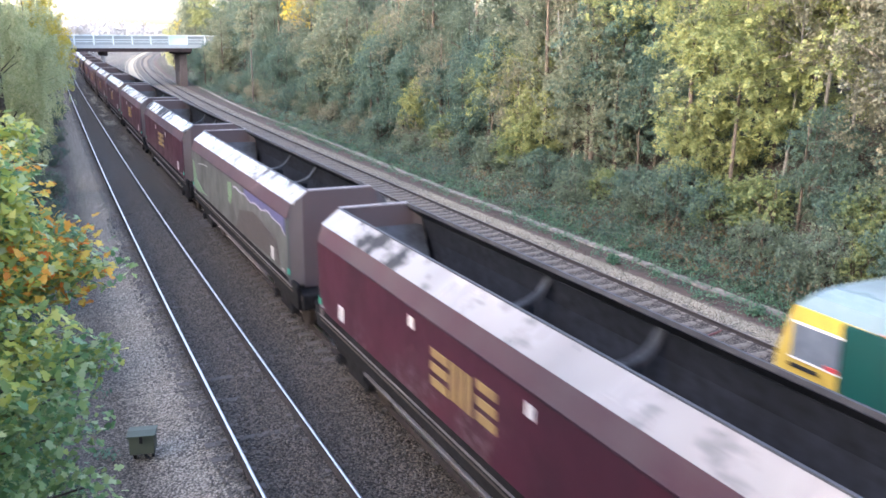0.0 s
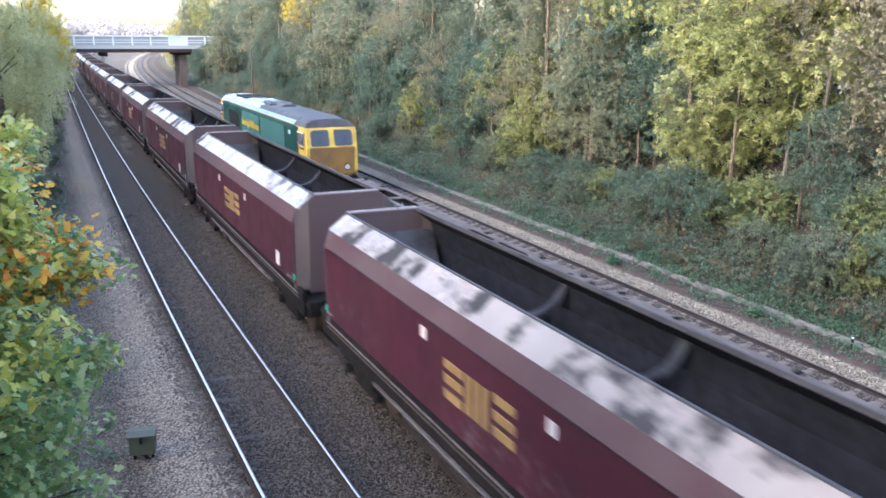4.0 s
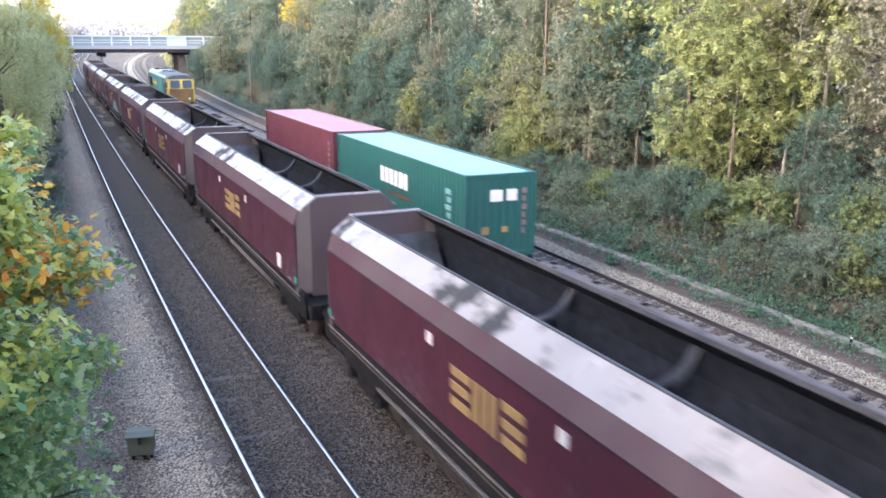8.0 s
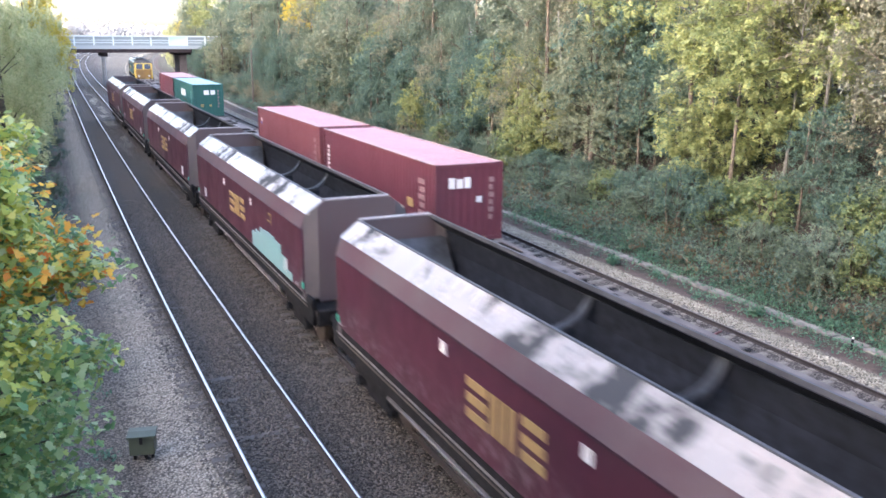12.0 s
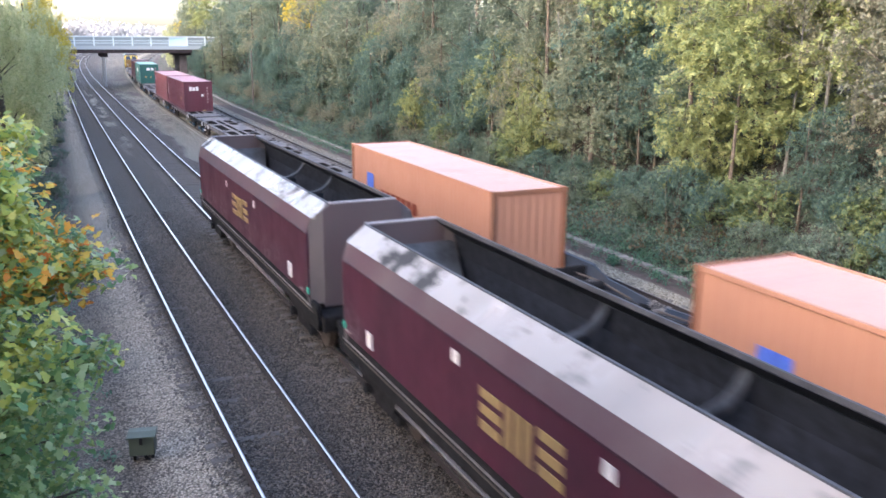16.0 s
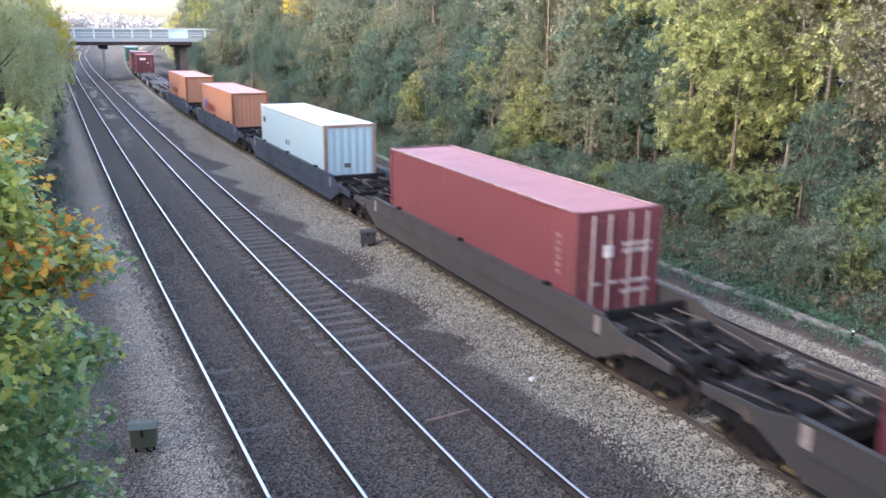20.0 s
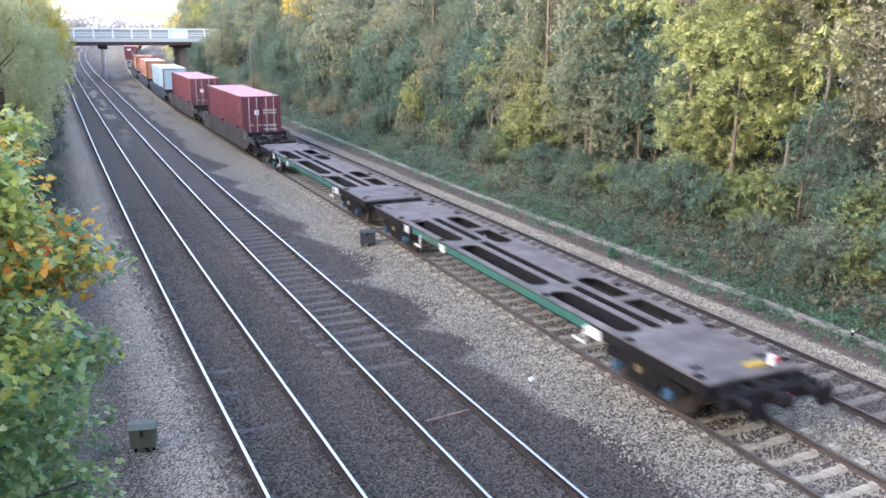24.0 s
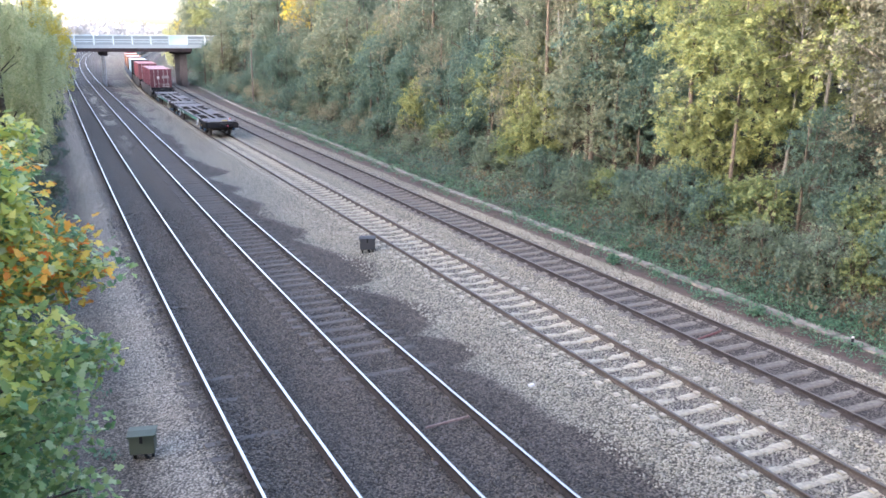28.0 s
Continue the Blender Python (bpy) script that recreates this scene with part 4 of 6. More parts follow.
def locomotive():
    """A two-cab diesel: y = -10.65 is the trailing cab."""
    w = thing("diesel_locomotive", "green and yellow six-axle diesel freight locomotive", "locomotive")
    H = 10.65
    wall = ((1.33, 1.62), (1.34, 1.68), (1.34, 3.34), (1.30, 3.5))
    body_y = H - 2.05
    for sx in (-1, 1):
        prof = [(sx * x, z) for x, z in wall] + [(sx * 1.24, 3.48), (sx * 1.27, 3.3), (sx * 1.27, 1.62)]
        part("body_side", extrude_y(bmesh.new(), prof, -body_y, body_y), GREEN, w, "dark green body side")
        part("roof_edge", extrude_y(bmesh.new(), [(sx * 1.30, 3.505), (sx * 1.16, 3.685), (sx * 1.09, 3.65), (sx * 1.23, 3.49)], -body_y, body_y), ROOF_EDGE_SHEEN, w, "green roof edge, coloured pale teal for sky sheen")
        roof = [(sx * 1.155, 3.69), (sx * 0.86, 3.84), (sx * 0.45, 3.89), (0, 3.90), (0, 3.83), (sx * 0.42, 3.82), (sx * 0.82, 3.77), (sx * 1.085, 3.655)]
        part("roof", extrude_y(bmesh.new(), roof, -0.4, body_y), ROOF_SHEEN, w, "green curved roof, coloured pale for sky sheen")
        part("sooty_roof", extrude_y(bmesh.new(), roof, -body_y, -0.41), SOOT, w, "soot-blackened curved roof")
        part("cantrail_line", boxes((sx * 1.31 - 0.012, sx * 1.31 + 0.012, -body_y, body_y, 3.475, 3.505)), ORANGE_LINE, w, "thin orange warning line")
        for a, b in ((-6.9, -1.6), (-1.3, 3.4)):
            grille = part("side_grille", boxes((sx * 1.345 - 0.01, sx * 1.345 + 0.01, a, b, 1.74, 3.3)), GREEN, w, "green louvred side grille")
            bm = bmesh.new()
            for i in range(15):
                z = 1.80 + i * 0.1
                extrude_y(bm, [(sx * 1.35, z), (sx * 1.385, z - 0.026), (sx * 1.385, z - 0.012), (sx * 1.35, z + 0.045)], a + 0.05, b - 0.05)
            part("louvre_slat", bm, SLAT_GREEN_LIT, grille, "green louvre slats, coloured lighter for their highlights")
        for k, (z0, z1) in enumerate(((2.44, 2.86), (2.44, 2.7), (2.44, 2.7), (2.44, 2.84), (2.32, 2.7), (2.44, 2.86), (2.44, 2.84), (2.44, 2.86), (2.44, 2.84), (2.44, 2.7), (2.44, 2.7), (2.44, 2.7))):
            y1 = 3.15 - k * 0.375
            part("brand_block", boxes((sx * 1.392 - 0.012, sx * 1.392 + 0.012, y1 - 0.27, y1, z0, z1)), YELLOW, w, "yellow painted marking block")
        part("radiator_opening", boxes((sx * 1.35 - 0.015, sx * 1.35 + 0.015, 4.55, 7.3, 2.1, 3.02)), BLACK, w, "dark radiator intake")
        part("number_bar", boxes((sx * 1.348 - 0.01, sx * 1.348 + 0.01, -8.0, -7.65, 2.95, 3.15)), WHITE, w, "small pale plate")
        part("sill", boxes((sx * 1.3 - 0.05, sx * 1.3 + 0.05, -H + 0.4, H - 0.4, 0.98, 1.615)), FRAME_STEEL, w, "black sole bar")
        part("sole_line", boxes((sx * 1.35 - 0.012, sx * 1.35 + 0.012, -body_y, body_y, 1.63, 1.72)), YELLOW, w, "yellow line along the sole bar")
    for sy in (-1, 1):
        # the cab: side view outline, drawn across
        def yz(a, z):
            return (sy * (H - a), z)
        bm = extrude_x(bmesh.new(), [yz(2.1, 1.1), yz(0.12, 1.1), yz(0.0, 1.45), yz(0.02, 2.5), yz(0.32, 3.46), yz(2.1, 3.46)], -1.32, 1.32)
        for v in bm.verts:
            if abs(v.co.y) > H - 0.5:
                v.co.x *= 0.95
        part("cab", bm, YELLOW, w, "yellow cab end")
        for sx in (-1, 1):
            # green flank behind the cab door, side window and its frame
            part("cab_flank", boxes((sx * 1.31 - 0.02, sx * 1.31 + 0.02, min(sy * (H - 2.1), sy * (H - 1.38)), max(sy * (H - 2.1), sy * (H - 1.38)), 1.12, 3.46)), GREEN, w)
            part("cab_door_line", boxes((sx * 1.325 - 0.012, sx * 1.325 + 0.012, sy * (H - 1.39) - 0.015, sy * (H - 1.39) + 0.015, 1.14, 3.42)), BLACK, w, "dark cab door gap")
            part("door_handle", boxes((sx * 1.345 - 0.015, sx * 1.345 + 0.015, min(sy * (H - 1.36), sy * (H - 1.16)), max(sy * (H - 1.36), sy * (H - 1.16)), 2.62, 2.69)), plain("red_handle", (0.5, 0.03, 0.04), 0.5, bump=0), w, "small red handle")
            part("vent_slot", boxes((sx * 1.325 - 0.02, sx * 1.325 + 0.02, min(sy * (H - 1.0), sy * (H - 0.4)), max(sy * (H - 1.0), sy * (H - 0.4)), 2.44, 2.5)), BLACK, w, "black vent slot")
            win = part("side_window", boxes((sx * 1.32 - 0.02, sx * 1.32 + 0.02, min(sy * (H - 1.37), sy * (H - 0.42)), max(sy * (H - 1.37), sy * (H - 0.42)), 2.62, 3.2)), SIDE_GLASS, w, "dark cab side window")
            part("window_frame", boxes((sx * 1.33 - 0.02, sx * 1.33 + 0.02, min(sy * (H - 1.40), sy * (H - 0.4)), max(sy * (H - 1.40), sy * (H - 0.4)), 3.2, 3.23),
                                       (sx * 1.33 - 0.02, sx * 1.33 + 0.02, min(sy * (H - 1.40), sy * (H - 0.4)), max(sy * (H - 1.40), sy * (H - 0.4)), 2.59, 2.62)), WHITE, win, "thin pale window trim")
            # windscreens lie on the raked front
            n = Vector((0, sy * 1.14, 0.4)).normalized() * 0.02
            pts = [(sx * 0.13, 2.68), (sx * 0.2, 2.6), (sx * 0.95, 2.6), (sx * 1.04, 2.68), (sx * 1.02, 3.24), (sx * 0.92, 3.34), (sx * 0.2, 3.36), (sx * 0.13, 3.3)]
            bm = bmesh.new()
            f = [bm.verts.new(Vector((x, sy * (H - 0.02 - (z - 2.5) / 0.96 * 0.30), z)) + n) for x, z in pts]
            g = [bm.verts.new(v.co - n * 2) for v in f]
            bm.faces.new(f)
            bm.faces.new(list(reversed(g)))
            for i in range(8):
                bm.faces.new((f[i], g[i], g[(i + 1) % 8], f[(i + 1) % 8]))
            glass = part("windscreen", bm, DARK_GLASS, w, "dark raked windscreen pane")
            part("wiper", tube(bmesh.new(), [Vector((sx * 0.5, sy * (H - 0.06), 2.62)) + n * 2, Vector((sx * 0.72, sy * (H - 0.18), 3.05)) + n * 2], [0.007, 0.007], 5), BLACK, glass)
            lamp = part("headlight", tube(bmesh.new(), [(sx * 0.72, sy * (H - 0.02), 1.58), (sx * 0.72, sy * (H + 0.04), 1.58)], [0.13, 0.13], 14), LAMP, w, "round clear headlight")
            part("lamp_ring", tube(bmesh.new(), [(sx * 0.72, sy * (H - 0.03), 1.58), (sx * 0.72, sy * (H + 0.02), 1.58)], [0.17, 0.17], 14), BLACK, lamp)
        part("nose_panel", boxes((-1.12, 1.12, min(sy * (H + 0.01), sy * (H - 0.05)), max(sy * (H + 0.01), sy * (H - 0.05)), 1.2, 2.56), bevel=0.03), DIRTY_NOSE, w, "grimy brown-yellow nose panel")
        roof = [(-1.28, 3.463), (-1.15, 3.69), (-0.86, 3.84), (-0.45, 3.89), (0, 3.90), (0.45, 3.89), (0.86, 3.84), (1.15, 3.69), (1.28, 3.463)]
        part("cab_roof", taper_front(extrude_y(bmesh.new(), roof, sy * (H - 0.33), sy * (H - 2.06)), sy * (H - 0.33)), SOOT if sy < 0 else ROOF_SHEEN, w, "sooty cab roof" if sy < 0 else "green cab roof, coloured pale for sky sheen", smooth=False)
        part("skirt", boxes((-1.2, 1.2, min(sy * H, sy * (H - 0.3)), max(sy * H, sy * (H - 0.3)), 0.55, 1.12), bevel=0.04), FRAME_STEEL, w)
        buffers(w, sy * (H - 0.05), sy)
        b = bogie(w, sy * 6.6, base=3.7, r=0.53, frame_z=0.62)
        bm = bmesh.new()
        for sx in (-1, 1):
            disc_x(bm, sx * 0.69, sx * 0.82, sy * 6.6, 0.53, 0.53, 22)
        part("wheelset", bm, WHEEL, b)
    part("fuel_tank", boxes((-1.2, 1.2, -2.9, 2.9, 0.3, 1.0), bevel=0.08), FRAME_STEEL, w, "black fuel tank")
    part("floor", boxes((-1.25, 1.25, -H + 0.3, H - 0.3, 1.0, 1.12)), FRAME_STEEL, w)
    part("exhaust", boxes((-0.42, 0.42, -3.0, -1.5, 3.80, 4.0), bevel=0.09), SOOT, w, "raised black exhaust port")
    part("silencer", boxes((-0.62, -0.1, -0.9, 0.7, 3.82, 4.0), (0.1, 0.62, -0.5, 0.9, 3.82, 3.98), bevel=0.08), SOOT, w, "sooty silencer humps")
    for y in (-8.5, -5.7, -0.4, 3.9, 8.5):
        for sx in (-1, 1):
            part("roof_seam", boxes((min(sx * 0.9, sx * 1.02), max(sx * 0.9, sx * 1.02), y - 0.03, y + 0.03, 3.74, 3.83)), ROOF_EDGE_SHEEN, w, "raised roof seam")
    part("roof_hatch", boxes((-0.6, 0.6, 0.4, 3.4, 3.83, 3.93), bevel=0.02), ROOF_SHEEN, w)
    part("roof_step", boxes((-0.7, 0.7, -1.4, 0.0, 3.82, 3.96), bevel=0.03), SOOT, w)
    part("radiator_fan", boxes((-0.78, 0.78, 4.6, 7.7, 3.8, 3.925), bevel=0.02), BLACK, w, "black roof radiator grille")
    for i in range(7):
        part("fan_slat", boxes((-0.72, 0.72, 4.9 + i * 0.4, 4.93 + i * 0.4, 3.925, 3.935)), SOOT, w)
    return w


def corrugated(axis, fixed, a, b, z0, z1, out, pitch=0.28, depth=0.009, thick=0.03):
    """One folded steel sheet: trapezoid waves along an axis, drawn up from z0 to z1 (or across, for a roof)."""
    bm = bmesh.new()
    n = int((b - a) / pitch)
    step = (b - a) / n
    outer = []
    for i in range(n):
        c = a + i * step
        outer += [(c, 0), (c + step * 0.3, 0), (c + step * 0.45, depth), (c + step * 0.85, depth)]
    outer.append((b, 0))
    rows = []
    for lift in (0, -thick):
        for z in (z0, z1):
            if axis == "y":
                rows.append([bm.verts.new((fixed + out * (d + lift), u, z)) for u, d in outer])
            elif axis == "x":
                rows.append([bm.verts.new((u, fixed + out * (d + lift), z)) for u, d in outer])
            else:
                rows.append([bm.verts.new((z, u, fixed + out * (d + lift))) for u, d in outer])
    lo, hi, lo2, hi2 = rows
    for i in range(len(outer) - 1):
        for p, q in ((lo, hi), (hi, hi2), (hi2, lo2), (lo2, lo)):
            bm.faces.new((p[i], p[i + 1], q[i + 1], q[i]))
    for i in (0, -1):
        bm.faces.new((lo[i], hi[i], hi2[i], lo2[i]))
    return bm


def container(words, side, roof, height=2.59, doors=False, post=None, smooth_side=False, marks=()):
    """A forty-foot box; its floor is at z = 0, y = -6.096 is the end seen last."""
    w = thing("shipping_container", words, "container", "containers on the freight train")
    L, W = 6.096, 1.219
    post = post or side
    for sx in (-1, 1):
        if smooth_side:
            bm = boxes((min(sx * 1.17, sx * 1.205), max(sx * 1.17, sx * 1.205), -L + 0.13, L - 0.13, 0.15, height - 0.1))
        else:
            bm = corrugated("y", sx * 1.175, -L + 0.135, L - 0.135, 0.15, height - 0.1, sx)
        part("side_wall", bm, side, w, "corrugated steel side" if not smooth_side else "smooth pale side")
        worn = side in (RED_BOX, BROWN_RED)
        part("top_rail", boxes((min(sx * 1.14, sx * W), max(sx * 1.14, sx * W), -L + 0.15, L - 0.15, height - 0.1, height - 0.03 if worn else height), bevel=0.008), roof if smooth_side else side, w)
        if worn:
            part("rail_edge", boxes((min(sx * 1.142, sx * 1.222), max(sx * 1.142, sx * 1.222), -L + 0.15, L - 0.15, height - 0.03, height + 0.002), bevel=0.008), WORN_EDGE, w, "pale worn top edge")
        if smooth_side:
            part("rail_rust", boxes((min(sx * 1.21, sx * 1.222), max(sx * 1.21, sx * 1.222), -L + 0.15, L - 0.15, height - 0.12, height - 0.09)), post, w, "rusty line under the top rail")
        part("bottom_rail", boxes((min(sx * 1.12, sx * W), max(sx * 1.12, sx * W), -L + 0.15, L - 0.15, 0, 0.15)), side, w)
    for sx in (-1, 1):
        for sy in (-1, 1):
            p = part("corner_post", boxes((min(sx * 1.08, sx * W), max(sx * 1.08, sx * W), min(sy * (L - 0.14), sy * L), max(sy * (L - 0.14), sy * L), 0.12, height - 0.12)), post, w)
            for z0, z1 in ((height - 0.12, height + 0.004), (0, 0.12)):
                part("corner_casting", boxes((min(sx * 1.05, sx * 1.224), max(sx * 1.05, sx * 1.224), min(sy * (L - 0.17), sy * (L + 0.004)), max(sy * (L - 0.17), sy * (L + 0.004)), z0, z1)), post, p)
    # the roof's paler colour stands in for light from the sky
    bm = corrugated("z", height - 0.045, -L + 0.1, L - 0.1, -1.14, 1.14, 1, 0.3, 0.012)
    part("roof_panel", bm, roof, w, "ribbed roof, coloured paler for the light from above")
    part("floor", boxes((-1.15, 1.15, -L + 0.1, L - 0.1, 0.1, 0.14)), FRAME_STEEL, w)
    for sy in (-1, 1):
        y0, y1 = sorted((sy * (L - 0.004), sy * (L - 0.1)))
        part("header", boxes((-1.08, 1.08, y0, y1, height - 0.13, height - 0.004)), post, w)
        part("end_sill", boxes((-1.08, 1.08, y0, y1, 0, 0.13)), post, w)
    part("front_wall", boxes((-1.1, 1.1, L - 0.07, L - 0.03, 0.12, height - 0.12)), side, w)
    if doors:
        for sx in (-1, 1):
            leaf = part("door", boxes((min(sx * 0.015, sx * 1.075), max(sx * 0.015, sx * 1.075), -L + 0.02, -L + 0.07, 0.13, height - 0.13)), side, w, "red steel door leaf")
            for zz in (0.35, 0.85, 1.35, 1.85, height - 0.45):
                part("door_rib", boxes((min(sx * 0.06, sx * 1.03), max(sx * 0.06, sx * 1.03), -L - 0.012, -L + 0.02, zz, zz + 0.2), bevel=0.01), side, leaf)
            for x in (0.30, 0.78):
                part("lock_rod", tube(bmesh.new(), [(sx * x, -L - 0.045, 0.1), (sx * x, -L - 0.045, height - 0.08)], [0.03, 0.03], 7), PALE_MARK, leaf, "worn steel lock rod")
                part("lock_handle", boxes((min(sx * x, sx * (x - 0.25)), max(sx * x, sx * (x - 0.25)), -L - 0.07, -L - 0.04, 1.05, 1.12)), PALE_MARK, leaf)
        part("door_plate", boxes((-0.45, -0.18, -L - 0.02, -L - 0.008, height - 1.15, height - 0.85)), WHITE, w, "white sticker")
        for z in (1.95, 1.78, 1.0, 0.75):
            part("text_bar", boxes((0.1, 0.95, -L - 0.02, -L - 0.012, z, z + 0.11)), PALE_MARK, w, "pale line of small marking")
    else:
        if smooth_side:
            bm = corrugated("x", -L + 0.035, -1.08, 1.08, 0.13, height - 0.13, -1, 0.36, 0.015)
        else:
            bm = corrugated("x", -L + 0.04, -1.08, 1.08, 0.13, height - 0.13, -1, 0.27, 0.012)
        part("end_wall", bm, side, w, "corrugated end wall")
    for nm, mt, where, dims, text in marks:
        if nm in ("code_bar", "white_code") and dims[3] - dims[2] > 0.6:
            # a column of worn characters
            a, b, z0, z1 = dims
            for i in range(6):
                za = z0 + (z1 - z0) * i / 6
                zb = za + (z1 - z0) * 0.11
                q = (a, a + (b - a) * (0.95 if i % 2 else 0.7))
                part("code_bar", boxes((-1.219, -1.212, *q, za, zb) if where == "side" else (*q, -L - 0.003, -L + 0.02, za, zb)), mt, w, text)
            continue
        if where == "side":
            y0, y1, z0, z1 = dims
            part(nm, boxes((-1.219, -1.212, y0, y1, z0, z1)), mt, w, text)
        elif where == "end":
            x0, x1, z0, z1 = dims
            part(nm, boxes((x0, x1, -L - 0.003, -L + 0.02, z0, z1)), mt, w, text)
        else:
            x0, x1, y0, y1 = dims
            part(nm, boxes((x0, x1, y0, y1, height - 0.014, height - 0.006)), mt, w, text)
    return w


def well_wagon(mat, words):
    """A low pocket wagon: deep sides between the bogies, low end decks."""
    w = thing("container_well_wagon", words, "freight wagon", "container wagons")
    for sx in (-1, 1):
        prof = [(-9.9, 1.02), (-8.9, 1.02), (-8.4, 0.95), (-7.2, 0.42), (7.2, 0.42), (8.4, 0.95), (8.9, 1.02), (9.9, 1.02), (9.9, 1.22), (8.9, 1.30), (8.2, 1.32), (7.5, 1.52), (-7.5, 1.52), (-8.2, 1.32), (-8.9, 1.30), (-9.9, 1.22)]
        part("side_girder", extrude_x(bmesh.new(), prof, min(sx * 1.30, sx * 1.36), max(sx * 1.30, sx * 1.36)), mat, w, "deep side girder")
        part("top_flange", boxes((min(sx * 1.26, sx * 1.40), max(sx * 1.26, sx * 1.40), -7.5, 7.5, 1.50, 1.56)), mat, w)
        part("mid_flange", boxes((min(sx * 1.33, sx * 1.42), max(sx * 1.33, sx * 1.42), -7.3, 7.3, 0.98, 1.03)), mat, w)
        part("low_flange", boxes((min(sx * 1.26, sx * 1.40), max(sx * 1.26, sx * 1.40), -7.2, 7.2, 0.38, 0.44)), FRAME_STEEL, w)
        for y in (-7.3, 7.3, -5.0, 0.0, 5.0):
            if abs(y) > 7:
                part("end_plate", boxes((min(sx * 1.36, sx * 1.385), max(sx * 1.36, sx * 1.385), y - 0.08, y + 0.08, 1.06, 1.46)), PALE_MARK, w, "pale painted plate")
            else:
                part("guide_bracket", boxes((min(sx * 1.26, sx * 1.4), max(sx * 1.26, sx * 1.4), y - 0.1, y + 0.1, 1.56, 1.64)), FRAME_STEEL, w)
    part("well_floor", boxes((-1.3, 1.3, -7.2, 7.2, 0.62, 0.72)), FRAME_STEEL, w)
    for sy in (-1, 1):
        lo, hi = sorted((sy * 7.0, sy * 9.8))
        part("end_deck", boxes((-1.0, 1.0, lo, hi, 1.04, 1.16), (-1.28, 1.28, min(sy * 7.0, sy * 7.4), max(sy * 7.0, sy * 7.4), 0.7, 1.2)), FRAME_STEEL, w, "black low end deck")
        for k, (x, y, r) in enumerate(((-0.6, 8.0, 0.2), (0.55, 8.4, 0.24), (0.1, 9.2, 0.18))):
            part("air_tank", tube(bmesh.new(), [(x - 0.4, sy * y, 1.25), (x + 0.4, sy * y, 1.25)], [r * 0.6, r * 0.6], 10), FRAME_STEEL, w)
        for k in range(7):
            px, py = -0.95 + 0.31 * k + 0.1 * math.sin(k * 5), 7.5 + 2.2 * ((k * 0.37) % 1)
            part("deck_fitting", boxes((px - 0.1, px + 0.12, min(sy * py, sy * (py + 0.3)), max(sy * py, sy * (py + 0.3)), 1.16, 1.24 + 0.13 * ((k * 0.61) % 1)), bevel=0.015), FRAME_STEEL if k % 3 else WELL_GREY, w, "grimy deck fitting")
        for x, z in ((-0.85, 1.2), (-0.25, 1.32), (0.4, 1.22), (0.95, 1.28)):
            part("brake_pipe", tube(bmesh.new(), [(x, sy * 7.1, z), (x + 0.05, sy * 8.3, z + 0.03), (x - 0.04, sy * 9.75, z - 0.04)], [0.03, 0.03, 0.03], 6), RUST_GREY, w, "worn pipe run")
        part("end_frame", boxes((-1.25, 1.25, min(sy * 7.05, sy * 7.18), max(sy * 7.05, sy * 7.18), 1.2, 1.46)), FRAME_STEEL, w, "black cross frame")
        part("handbrake_wheel", tube(bmesh.new(), [(-1.38, sy * 8.6, 1.1), (-1.41, sy * 8.6, 1.1)], [0.15, 0.15], 14), RUST_GREY, w, "small worn handbrake wheel")
        bogie(w, sy * 8.6, base=1.8, r=0.42)
        for dy in (-0.9, 0.9):
            part("yellow_cap", boxes((-1.235, -1.19, sy * 8.6 + dy - 0.08, sy * 8.6 + dy + 0.08, 0.38, 0.46)), GOLD_DULL, w, "dull yellow axle cap")
        buffers(w, sy * 9.65, sy * 0.95)
    return w


